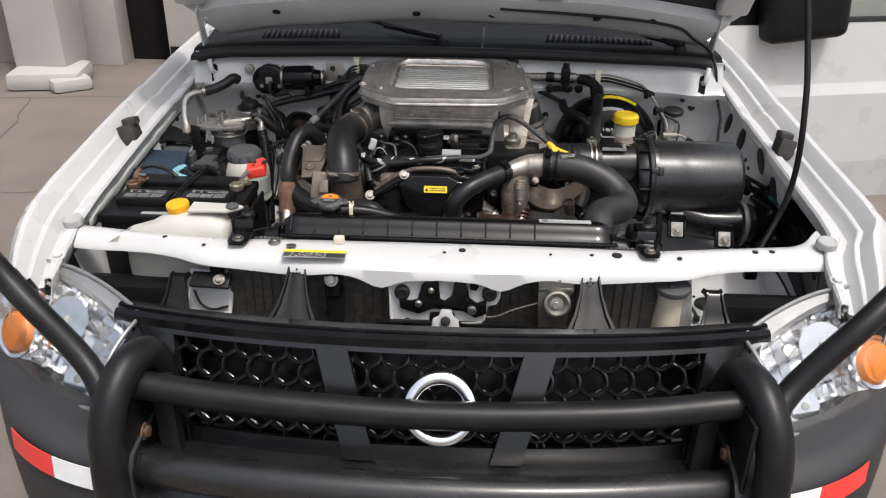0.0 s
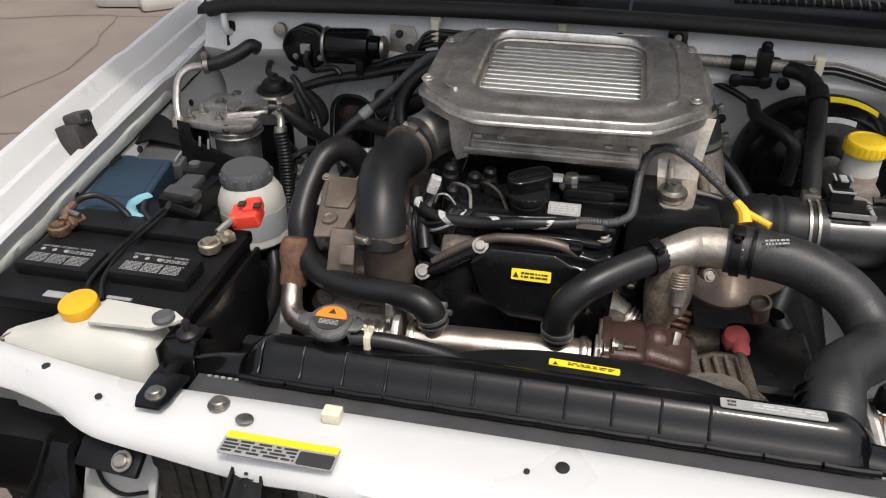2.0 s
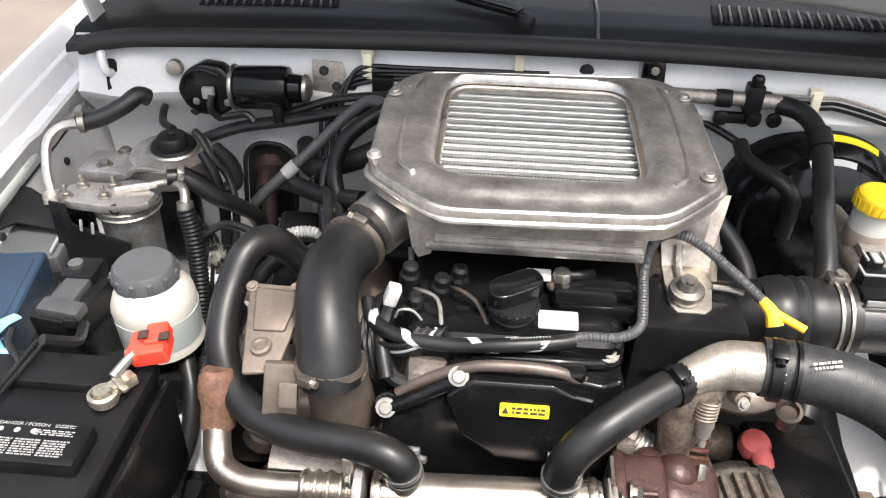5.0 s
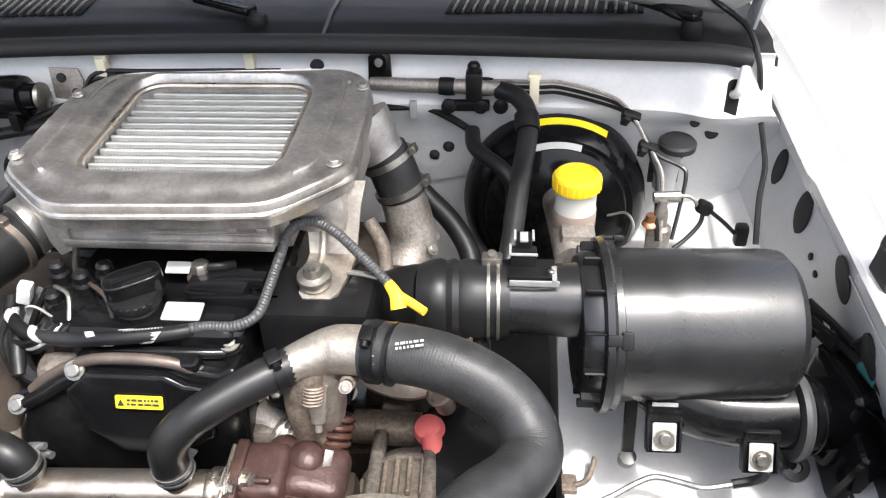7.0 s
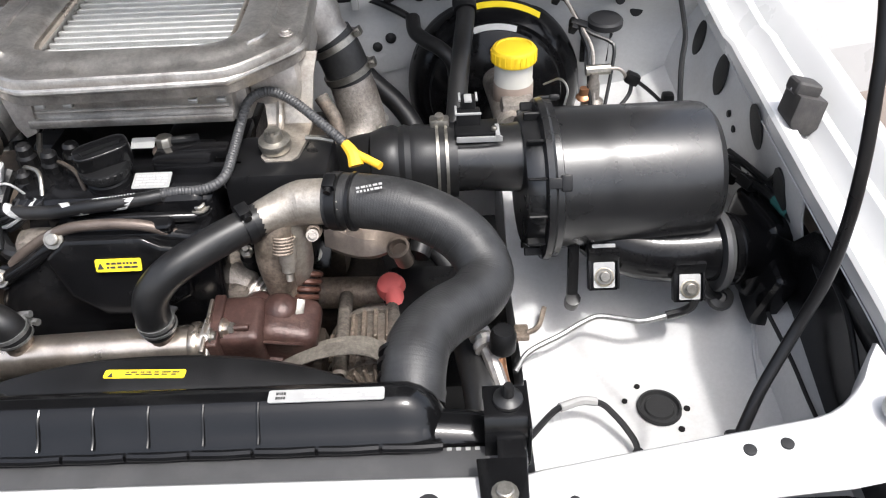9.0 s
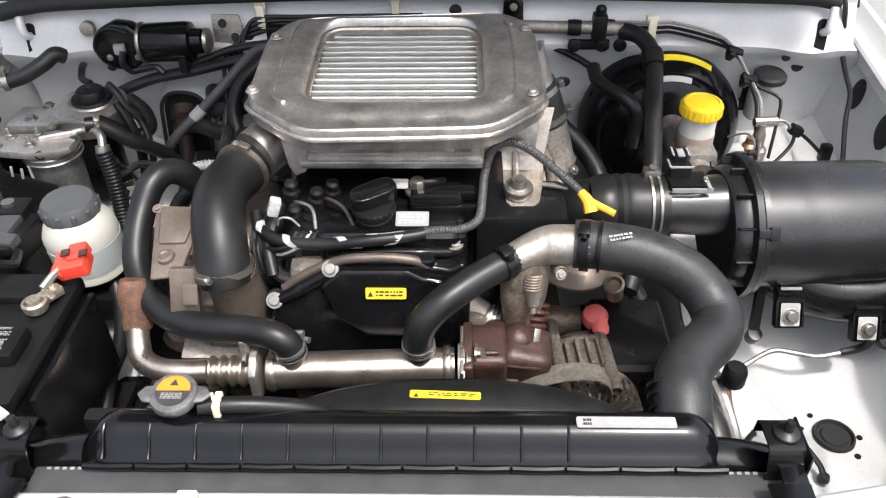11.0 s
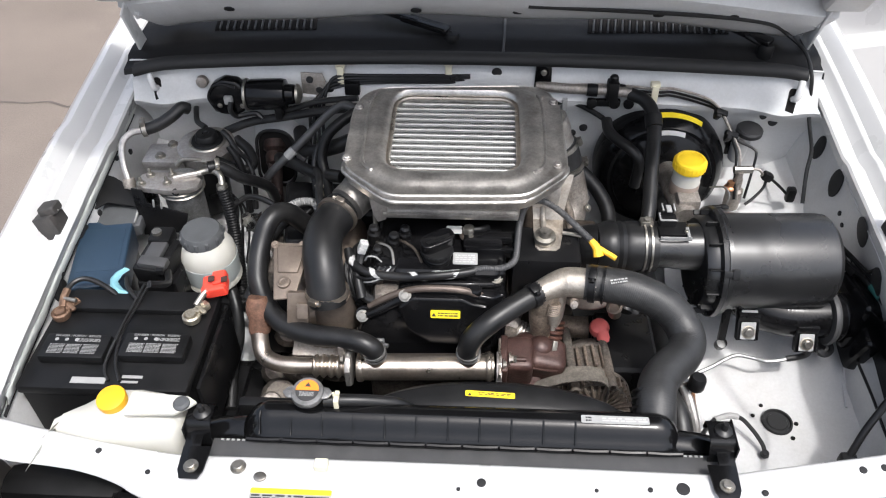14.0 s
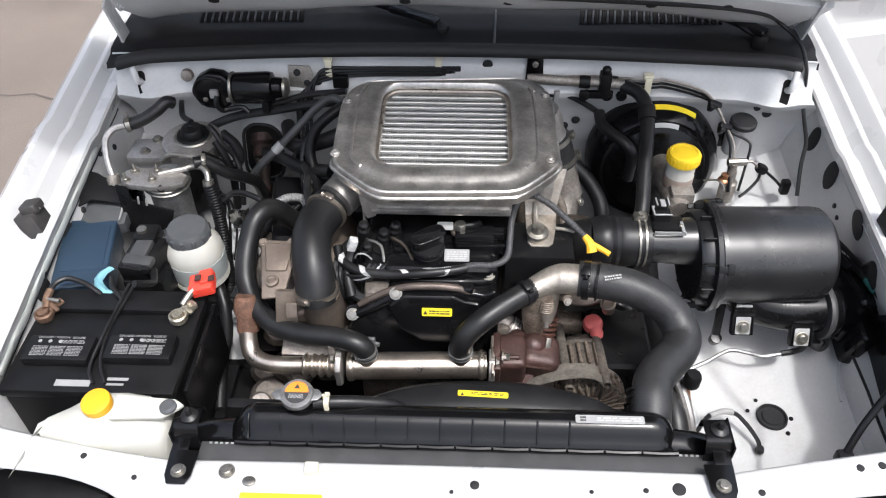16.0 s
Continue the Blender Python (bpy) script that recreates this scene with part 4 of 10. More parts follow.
part("washer_hose", tube(B(), [(0.742, 0.742, 0.893), (0.748, 0.786, 0.945), (0.757, 0.817, 0.980), (0.764, 0.865, 0.995), (0.765, 0.905, 1.02), (0.757, 0.915, 1.07), (0.748, 0.920, 1.11), (0.735, 0.955, 1.145), hood(0.70, -0.03, 0.02), hood(0.64, 0.02, 0.02), hood(0.52, 0.045, 0.018), hood(0.32, 0.065, 0.018), hood(0.12, 0.08, 0.018)], 0.0045, 8), RUBBER, truck, "thin black washer hose")

# ---- prop rod ----
rod = thing("prop_rod", (0.648, 0.116, 0.85), "black steel bonnet prop rod", "prop rod")
part("rod", tube(B(), [(0.648, 0.116, 0.865), (0.668, 0.140, 0.90), (0.690, 0.160, 0.935), (0.706, 0.172, 0.968), (0.7165, 0.175, 1.01), (0.7215, 0.178, 1.06), (0.7220, 0.184, 1.12), (0.7210, 0.200, 1.19), (0.7195, 0.232, 1.275), (0.700, 0.34, 1.54), (0.655, 0.48, 1.88)], 0.0062, 12), BLACK_SATIN, rod)
bm = B()
box(bm, (0.646, 0.112, 0.855), (0.026, 0.02, 0.026), 0.005)
part("pivot", bm, BLACK_PLASTIC, rod)

# ---- front panel (radiator support) ----
def back_edge(x):
    if x > 0.42:
        return 0.026 + 0.050 * (x - 0.42) / 0.25 + min(0.075, 0.045 * max(0.0, (x - 0.69) / 0.075) ** 2.2)
    return 0.024 + 0.048 * max(0.0, (abs(x) - 0.42) / 0.27) ** 1.3


def front_edge(x):
    if abs(x) > 0.40:
        return float(np.interp(abs(x), (0.40, 0.46, 0.49, 0.52, 0.56, 0.60, 0.65, 0.71, 0.755), (-0.046, -0.040, -0.031, -0.014, 0.0, 0.010, 0.017, 0.023, 0.032)))
    return -0.070 + 0.066 * (abs(x) / 0.7) ** 1.8


def panel_z(x):
    return 0.945 - 0.012 * (abs(x) / 0.7) ** 2


def drop(x):
    """How far the front lip hangs down at x."""
    a = abs(x)
    d = 0.022 + 0.006 * math.sin(9 * a)
    d += 0.016 * math.exp(-((a - 0.115) / 0.03) ** 2) - 0.010 * math.exp(-((a - 0.2) / 0.05) ** 2)
    return d + (0.014 - d) * max(0.0, min(1.0, (a - 0.44) / 0.06))


bm, rows = B(), []
for k in range(97):
    x = -0.755 + 1.545 * k / 96
    yb, yf, z = back_edge(x), front_edge(x), panel_z(x)
    rows.append([(x, yb + 0.004, z - 0.05), (x, yb + 0.003, z - 0.006), (x, yb - 0.003, z), (x, yb - 0.02, z + 0.001), (x, yb * 0.4 + yf * 0.6, z - 0.003), (x, yf + 0.012, z - 0.011),
                 (x, yf, z - 0.019), (x, yf - 0.002, z - 0.012 - drop(x)), (x, yf + 0.02, z - 0.012 - drop(x) - 0.006)])
front = part("front_panel", thick(grid(bm, rows), 0.0025), WHITE, truck, "white painted radiator support panel", sharp=50)
for x, dy, r in ((0.039, 0.0, 0.007), (0.339, 0.004, 0.010), (0.005, -0.012, 0.003), (0.29, 0.0, 0.004), (0.46, 0.004, 0.005), (0.62, 0.052, 0.006), (0.655, 0.058, 0.006), (-0.56, 0.035, 0.005), (-0.47, 0.0, 0.004), (0.21, -0.005, 0.003)):
    lathe(bm := B(), [(r, 0), (r, 0.0018), (r * 0.8, 0.0022), (0, 0.0022)], (x, -0.008 + dy, panel_z(x)), seg=16)
    part("plug", bm, SEAL, front)
bolt(front, (-0.332, 0.004, 0.944), (0, 0, 1), 0.008)
lathe(bm := B(), [(0.010, 0), (0.010, 0.002), (0.007, 0.003), (0, 0.003)], (-0.295, -0.012, 0.945), seg=14, squash=0.8)
part("plug", bm, STEEL, front)
bm = B()
box(bm, (-0.204, 0.008, 0.952), (0.020, 0.016, 0.014), 0.002)
part("cable_clip", bm, CREAM, front, "cream plastic clip")
tag = plate(front, "information_label", LABEL_W, (-0.243, -0.046, 0.9455), 0.122, 0.030)
plate(tag, "yellow_band", LABEL_Y, (-0.243, -0.0355, 0.9463), 0.121, 0.0085)
bars(tag, (-0.262, -0.050, 0.9455), 0.078, 0.018, 4, INK, lift=0.0016, seed=5)
plate(tag, "black_field", INK, (-0.202, -0.0515, 0.9463), 0.037, 0.017)
before_front = set(truck.children)
# latch plate under the lip
lm = at((0.004, -0.090, 0.930), (0, -1, 0.12), (0, 0.12, 1))
bm = B()
prism(bm, [(-0.110, 0.0), (-0.075, 0.012), (-0.04, 0.016), (0.05, 0.014), (0.085, 0.008), (0.110, 0.0), (0.107, -0.040), (0.100, -0.052), (0.084, -0.056), (0.080, -0.086), (0.04, -0.104), (0.03, -0.100), (-0.03, -0.100), (-0.045, -0.106), (-0.09, -0.104), (-0.104, -0.090), (-0.106, -0.040)], lm, 0.004, 0.0015)
latch = part("latch_plate", bm, WHITE, truck, "white latch plate")
part("plate_edge", tube(B(), [lm @ Vector(q) for q in ((-0.108, -0.004, 0.004), (-0.105, -0.045, 0.005), (-0.103, -0.088, 0.005), (-0.090, -0.102, 0.005))], 0.003, 8), WHITE, latch)
bm = B()
prism(bm, [(-0.088, -0.040), (-0.070, -0.046), (-0.052, -0.042), (-0.044, -0.012), (-0.030, 0.000), (-0.012, -0.002), (-0.008, -0.040), (0.006, -0.046), (0.016, -0.036), (0.018, -0.008), (0.030, -0.002), (0.044, -0.012), (0.048, -0.036), (0.062, -0.046), (0.080, -0.040), (0.082, -0.068), (0.060, -0.078), (0.036, -0.064), (0.010, -0.062), (-0.020, -0.060), (-0.050, -0.072), (-0.085, -0.062)], lm @ Matrix.Translation((0, 0, 0.008)), 0.006, 0.002)
hookp = part("latch", bm, BLACK_GLOSS, latch, "black bonnet latch hooks")
prism(bm := B(), [(-0.012, -0.050), (0.036, -0.056), (0.046, -0.020), (0.038, 0.002), (0.032, -0.004), (0.026, 0.004), (0.018, -0.002), (0.014, -0.030)], lm @ Matrix.Translation((0, 0, 0.016)), 0.005, 0.0015)
part("catch", bm, BLACK_SATIN, hookp)
prism(bm := B(), [(0.050, 0.012), (0.066, -0.010), (0.060, -0.020), (0.048, -0.016)], lm @ Matrix.Translation((0, 0, 0.012)), 0.005, 0.001)
part("safety_lever", bm, BLACK_SATIN, hookp)
for x, z, r in ((-0.082, -0.030, 0.015), (0.086, -0.028, 0.0145)):
    lathe(bm := B(), [(r, 0), (r, 0.008), (r * 0.8, 0.012), (r * 0.55, 0.013), (r * 0.5, 0.009), (0, 0.009)], lm @ Vector((x, z, 0.004)), (0, -1, 0.12), seg=20)
    part("rubber_stop", bm, RUBBER, latch)
for x, z, r, mt in ((-0.026, -0.022, 0.006, STEEL), (0.026, -0.014, 0.005, BLACK_SATIN), (-0.050, -0.050, 0.007, STEEL), (0.053, -0.060, 0.009, STEEL), (-0.072, -0.094, 0.009, INK)):
    lathe(bm := B(), [(r, 0), (r, 0.004), (r * 0.6, 0.006), (0, 0.006)], lm @ Vector((x, z, 0.014 if z > -0.08 else 0.004)), (0, -1, 0.12), seg=14)
    part("rivet", bm, mt, latch)
prism(bm := B(), [(-0.026, -0.108), (-0.022, -0.080), (-0.010, -0.074), (-0.006, -0.060), (0.014, -0.060), (0.018, -0.074), (0.028, -0.082), (0.032, -0.108)], lm @ Matrix.Translation((0, 0, 0.012)), 0.008, 0.003, 2)
guide = part("striker_guide", bm, WHITE, latch, "white striker guide")
lathe(bm := B(), [(0.0095, 0), (0.0095, 0.005), (0.006, 0.007), (0, 0.007)], lm @ Vector((0.003, -0.082, 0.020)), (0, -1, 0.12), seg=14)
part("guide_bolt", bm, INK, guide)
part("latch_spring", tube(B(), [lm @ Vector(q) for q in ((0.034, -0.090, 0.012), (0.055, -0.088, 0.014), (0.074, -0.086, 0.012))], 0.0026, 8), ALU, latch, "bright spring")
part("release_cable", tube(B(), [lm @ Vector(q) for q in ((0.08, -0.076, 0.010), (0.10, -0.074, 0.010), (0.135, -0.060, 0.006), (0.18, -0.046, 0.002))], 0.0016, 8), STEEL, latch)
bm = B()
box(bm, (0.0, -0.10, 0.79), (0.05, 0.02, 0.14), 0.006)
part("centre_brace", bm, BLACK_SATIN, truck)

# condenser and the dark cavity behind the grille
bm = B()
box(bm, (0, 0.012, 0.70), (0.86, 0.03, 0.40), 0.004)
cond = part("condenser", bm, FIN, truck, "dark finned condenser")
for k in range(44):
    bm = B()
    box(bm, (-0.40 + 0.0186 * k, -0.004, 0.75), (0.0022, 0.006, 0.27), 0, None)
    part("fin", bm, FIN, cond)
for side in (-1, 1):
    rows = []
    for y, z, w in ((-0.074, 0.945, 0.016), (-0.090, 0.946, 0.0165), (-0.096, 0.941, 0.017), (-0.120, 0.915, 0.022), (-0.146, 0.888, 0.032), (-0.168, 0.869, 0.045), (-0.186, 0.858, 0.060)):
        up = Vector((0, -0.6, 0.8))
        rows.append([Vector((side * 0.280 + u * w, y, z)) + up * d for u, d in ((-1, -0.010), (-1, 0.006), (-0.84, 0.006), (-0.76, 0.0), (-0.35, -0.001), (0, 0.001), (0.35, -0.001), (0.76, 0.0), (0.84, 0.006), (1, 0.006), (1, -0.010))])
    gb = part("grille_bracket", thick(grid(B(), rows), 0.003), BLACK_PLASTIC, truck, "black plastic grille bracket")
    for u, w in ((0, 0.006), (-0.006, 0.0), (0.006, 0.0), (0, -0.006)):
        part("moulded_mark", box(B(), (side * 0.280 + u, -0.104 + 0.5 * w, 0.937 + w), (0.0035, 0.003, 0.0035), 0.0008, pose(0, 0, 0, 40, 0, 0).to_3x3()), RUBBER, gb)
    rows = []
    for y, z, w in ((-0.050, 0.900, 0.018), (-0.070, 0.902, 0.016), (-0.076, 0.897, 0.015), (-0.092, 0.872, 0.021), (-0.108, 0.852, 0.028), (-0.122, 0.842, 0.036)):
        rows.append([Vector((side * 0.526 + u * w, y, z)) + up * d for u, d in ((-1, -0.010), (-1, 0.006), (-0.80, 0.006), (-0.70, 0.0), (0.70, 0.0), (0.80, 0.006), (1, 0.006), (1, -0.010))])
    part("headlight_bracket", thick(grid(B(), rows), 0.003), BLACK_GLOSS, truck)
    bm = B()
    box(bm, (side * 0.66, -0.005, 0.80), (0.22, 0.07, 0.12), 0.03)
    part("headlight_back", bm, BLACK_PLASTIC, truck)
bm = B()
box(bm, (-0.460, -0.074, 0.898), (0.080, 0.034, 0.010), 0.004, pose(0, 0, 0, 35, 0, -4).to_3x3())
box(bm, (-0.452, -0.052, 0.915), (0.026, 0.022, 0.026), 0.004)
arm = part("bracket_arm", bm, BLACK_PLASTIC, truck, "black bracket arm")
bolt(arm, (-0.440, -0.082, 0.904), (0, -0.6, 0.8), 0.008, STEEL)
for k in range(7):
    bm = B()
    box(bm, (0.02, -0.112 - 0.004 * k, 0.842 - 0.0085 * k), (0.30, 0.012, 0.0035), 0.001)
    part("air_slat", bm, BLACK_PLASTIC, truck)
bm = B()
box(bm, (-0.216, -0.082, 0.905), (0.030, 0.02, 0.05), 0.004)
box(bm, (-0.214, -0.075, 0.85), (0.034, 0.02, 0.09), 0.004)
strap = part("strap", bm, BLACK_SATIN, truck)
bolt(strap, (-0.216, -0.092, 0.918), (0, -0.9, 0.4), 0.009)
bm = B()
prism(bm, [(-0.034, 0.0), (0.034, 0.0), (0.034, -0.040), (0.027, -0.046), (0.025, -0.112), (-0.030, -0.112), (-0.034, -0.046)], at((0.217, -0.090, 0.950), (0, -0.95, 0.18), (0, 0.18, 0.95)), 0.004, 0.0015)
box(bm, (0.217, -0.098, 0.916), (0.068, 0.012, 0.008), 0.003)
horn = part("horn_bracket", bm, STEEL, truck, "zinc-plated horn bracket")
bolt(horn, (0.217, -0.097, 0.938), (0, -0.95, 0.25), 0.008)
lathe(bm := B(), [(0.012, 0.0), (0.017, 0.006), (0.021, 0.010), (0.025, 0.009), (0.027, 0.002), (0.026, -0.006), (0.014, -0.006)], (0.219, -0.112, 0.893), (0, -0.93, 0.35), seg=24)
hn_ = part("horn", bm, STEEL, horn, "zinc-plated horn")
bolt(hn_, (0.217, -0.112, 0.889), (0, -0.93, 0.35), 0.007)
part("pipe", tube(B(), [(-0.43, -0.02, 0.885), (-0.412, -0.03, 0.873), (-0.388, -0.03, 0.850), (-0.381, -0.03, 0.832), (-0.392, -0.03, 0.805), (-0.427, -0.03, 0.742)], 0.0055, 10), ALU_DULL, truck, "bare aluminium pipe")
bm = B()
box(bm, (-0.476, -0.058, 0.822), (0.092, 0.008, 0.16), 0.004, pose(0, 0, 0, -24, 4, 0).to_3x3())
side_p = part("side_panel", bm, WHITE, truck)
part("paper_tag", box(B(), (-0.487, -0.084, 0.790), (0.022, 0.002, 0.048), 0.0006, pose(0, 0, 0, -24, 12, 8).to_3x3()), CREAM, side_p, "cream tag")
part("wire", tube(B(), [(-0.505, -0.052, 0.862), (-0.490, -0.064, 0.838), (-0.465, -0.068, 0.828), (-0.435, -0.064, 0.834)], 0.0025, 8), GREY_PLASTIC, side_p)
bm = B()
box(bm, (0.455, -0.02, 0.83), (0.10, 0.012, 0.16), 0.006, pose(0, 0, 0, 0, -8, 0).to_3x3())
part("side_panel", bm, WHITE_IN, truck)
filler = thing("washer_filler", (0.43, -0.05, 0.80), "milky plastic filler neck with a grey cap", "filler neck")
lathe(bm := B(), [(0.030, -0.12), (0.026, -0.06), (0.024, -0.02), (0.030, -0.004), (0.030, 0.0)], (0.428, -0.085, 0.918), (0, -0.12, 1), seg=22)
part("neck", bm, CREAM, filler)
lathe(bm := B(), [(0.034, -0.002), (0.036, 0.004), (0.035, 0.010), (0.024, 0.013), (0, 0.013)], (0.428, -0.085, 0.918), (0, -0.12, 1), seg=24)
cap = part("cap", bm, CAP_GREY, filler, "faded blue-grey cap")
bm = B()
box(bm, (0.424, -0.088, 0.933), (0.010, 0.032, 0.006), 0.002)
part("grip", bm, CAP_GREY, cap)

for ob in set(truck.children) - before_front - {cond}:      # the parts that hang under the lip
    ob.location += Vector((0.004, 0.042, -0.024))
shift(filler, 0.024, 0.072, -0.040)

# ---- grille ----
def gface(x, s):
    """The grille's face: across, and 0 at its top to 1 at its foot."""
    y = -0.238 + 0.085 * (abs(x) / 0.58) ** 2.2
    return Vector((x, y - 0.115 * s + 0.02 * s * s, 0.878 - 0.018 * (abs(x) / 0.58) ** 2 - 0.185 * s))


grille = part("grille", B(), GRILLE, truck, "black grille with honeycomb openings")
bm = B()


def strip(poly_lo, poly_hi, n=14, s_out=0.0):
    """A bar of the grille between two edges, each a pair of (x, s) ends."""
    rows = []
    for k in range(n + 1):
        t = k / n
        a = Vector(poly_lo[0]).lerp(Vector(poly_lo[1]), t)
        b = Vector(poly_hi[0]).lerp(Vector(poly_hi[1]), t)
        rows.append([gface(*a.lerp(b, j / 3)) + Vector((0, -s_out, s_out * 0.4)) for j in range(4)])
    sub = B()
    grid(sub, rows)
    thick(sub, 0.016)
    me = bpy.data.meshes.new("tmp")
    sub.to_mesh(me)
    sub.free()
    bm.from_mesh(me)
    bpy.data.meshes.remove(me)


strip(((-0.585, 0.0), (0.585, 0.0)), ((-0.575, 0.085), (0.575, 0.085)), 40, 0.004)
strip(((-0.53, 0.84), (0.53, 0.84)), ((-0.50, 1.02), (0.50, 1.02)), 30, 0.0)
for side in (-1, 1):
    strip(((side * 0.585, 0.0), (side * 0.545, 1.0)), ((side * 0.478, 0.05), (side * 0.435, 1.0)), 10, 0.002)
    strip(((side * 0.208, 0.06), (side * 0.150, 0.97)), ((side * 0.152, 0.06), (side * 0.098, 0.97)), 10, 0.010)
bm.to_mesh(grille.data)
for f in grille.data.polygons:
    f.use_smooth = True
grille.data.set_sharp_from_angle(angle=radians(30))
# top rail with its groove
bm, rows = B(), []
for k in range(41):
    x = -0.60 + 1.2 * k / 40
    p = gface(x, 0.0)
    rows.append([p + Vector(d) for d in ((0, 0.045, -0.012), (0, 0.040, 0.010), (0, 0.016, 0.014), (0, 0.013, 0.006), (0, 0.009, 0.006), (0, 0.006, 0.012), (0, -0.006, 0.008), (0, -0.010, -0.006))])
part("top_rail", thick(grid(bm, rows), 0.003), BLACK_GLOSS, grille, "black top rail")
# honeycomb: rings of a tilted mesh, joined window by window
for x0, x1 in ((-0.475, -0.155), (-0.165, 0.165), (0.155, 0.475)):
    bm = B()
    for row in range(5):
        for k in range(8):
            x = x0 + (k + 0.5 * (row % 2)) * 0.0475
            if not x0 - 0.005 <= x <= x1 + 0.005:
                continue
            c = gface(x, 0.13 + row * 0.19) + Vector((0, 0.014, 0))
            lathe(bm, [(0.0205, -0.016), (0.0205, 0.001), (0.0213, 0.004), (0.0226, 0.0052), (0.0244, 0.003), (0.0268, 0.0022), (0.0268, -0.016)], c + Vector((0, -0.0005, 0.0004)) * ((2 * row + k) % 3), (0, -0.80, 0.60), seg=18)
    part("honeycomb", bm, GRILLE, grille, "black honeycomb of round openings")
bm = B()
grid(bm, [[gface(-0.56 + 1.12 * j / 16, s) + Vector((0, 0.09, 0.0)) for j in range(17)] for s in (0.15, 0.6, 1.1)])
part("backing", thick(bm, 0.004), BLACK_SATIN, grille)
# emblem: plain chrome ring and bar
emblem = part("emblem", lathe(B(), [(0.040, 0), (0.041, 0.006), (0.047, 0.011), (0.054, 0.012), (0.060, 0.009), (0.063, 0.003), (0.063, 0), (0.053, -0.002)], gface(0.012, 0.47) + Vector((0, -0.030, 0.010)), (0, -0.86, 0.5), seg=40), CHROME, grille, "chrome ring emblem")
bm = B()
box(bm, gface(0.012, 0.47) + Vector((0, -0.036, 0.014)), (0.136, 0.026, 0.008), 0.003, at((0, 0, 0), (0, -0.86, 0.50), (0, 0.5, 0.86)).to_3x3())
part("emblem_bar", bm, CHROME, emblem)

# ---- headlights ----
for side in (-1, 1):
    def face(u, v, out=0.0):
        """u from the inner to the outer edge, v from the top to the foot."""
        top = Vector((0.548, -0.150, 0.862)).lerp(Vector((0.872, 0.0, 0.893)), u) + Vector((0, 0.024, 0.020)) * math.sin(math.pi * u)
        foot = Vector((0.603, -0.286, 0.745)).lerp(Vector((0.905, -0.085, 0.735)), u) + Vector((0, -0.030, -0.012)) * math.sin(math.pi * u)
        p = top.lerp(foot, v) + Vector((0.0, -0.52, 0.80)) * (0.030 * math.sin(math.pi * min(1, max(0, v))) + out)
        return Vector((side * p.x, p.y, p.z))
    lamp = part("headlight", thick(grid(B(), [[face(i / 14, j / 10) for i in range(15)] for j in range(11)]), 0.003), GLASS_LENS, truck, "clear headlight with an amber indicator")
    lamp.visible_shadow = False
    rnd = random.Random(11)
    tilt = {(a, b): (rnd.uniform(-1, 1), rnd.uniform(-1, 1)) for a in range(10) for b in range(8)}

    def dish(u, v):
        """Depth of the two merged bowls, pressed into flat facets."""
        a, b = int(u * 9.99), int(v * 7.99)
        ca, cb = (a + 0.5) / 10, (b + 0.5) / 8
        deep = 0.050 * math.exp(-((ca - 0.42) / 0.24) ** 2 - ((cb - 0.45) / 0.30) ** 2) + 0.030 * math.exp(-((ca - 0.20) / 0.16) ** 2 - ((cb - 0.80) / 0.20) ** 2)
        tx, ty = tilt[a, b]
        return -0.024 - deep + 0.11 * tx * (u - ca) + 0.11 * ty * (v - cb)
    part("reflector", thick(grid(B(), [[face(0.03 + 0.94 * i / 40, 0.03 + 0.94 * j / 32, dish(min(0.999, i / 40), min(0.999, j / 32))) for i in range(41)] for j in range(33)]), 0.002), REFLECTOR, lamp, "silver faceted reflector", sharp=4)
    rows = []
    for a in range(13):
        u = 0.01 + 0.80 * a / 12
        rows.append([face(u, v, d) for v, d in ((0.02, -0.003), (0.06 + 0.13 * (1 - u) ** 2, -0.006), (0.09 + 0.13 * (1 - u) ** 2, -0.022))])
    part("bezel", thick(grid(B(), rows), 0.003), BEZEL, lamp, "grey satin upper bezel")
    for u, v, r in ((0.46, 0.40, 0.046), (0.24, 0.78, 0.028)):
        c = face(u, v, -0.030)
        lathe(bm := B(), [(r * 0.96, -0.010), (r * 0.80, -0.024), (r * 0.55, -0.040), (r * 0.28, -0.048), (0.012, -0.050), (0.012, -0.020), (0.008, -0.014), (0, -0.014)], c, (side * 0.12, -0.86, 0.5), seg=30)
        lamp_bowl = part("bowl", bm, REFLECTOR, lamp, "polished lamp bowl", sharp=12)
        lathe(bm := B(), [(0.011, -0.04), (0.011, -0.016), (0.007, -0.008), (0, -0.008)], c, (side * 0.12, -0.86, 0.5), seg=12)
        part("bulb", bm, LABEL_W, lamp_bowl)
    c = face(0.74, 0.66, -0.018)
    lathe(bm := B(), [(0.043, -0.02), (0.043, 0.0), (0.036, 0.012), (0.019, 0.018), (0, 0.019)], c, (side * 0.35, -0.80, 0.45), seg=26)
    ind = part("indicator", bm, AMBER_LENS, lamp, "amber indicator lens")
    lathe(bm := B(), [(0.043, -0.004), (0.043, 0.006), (0.050, 0.008), (0.052, 0.0), (0.050, -0.010)], c, (side * 0.35, -0.80, 0.45), seg=26)
    part("surround", bm, CHROME, ind, "bright ring")
    bm = B()
    tube(bm, [face(0.0, v, 0.002) for v in (0, 0.25, 0.5, 0.75, 1.0)], 0.004, 8)
    tube(bm, [face(u, 1.0, 0.001) for u in (0, 0.25, 0.5, 0.75, 1.0)], 0.006, 8)
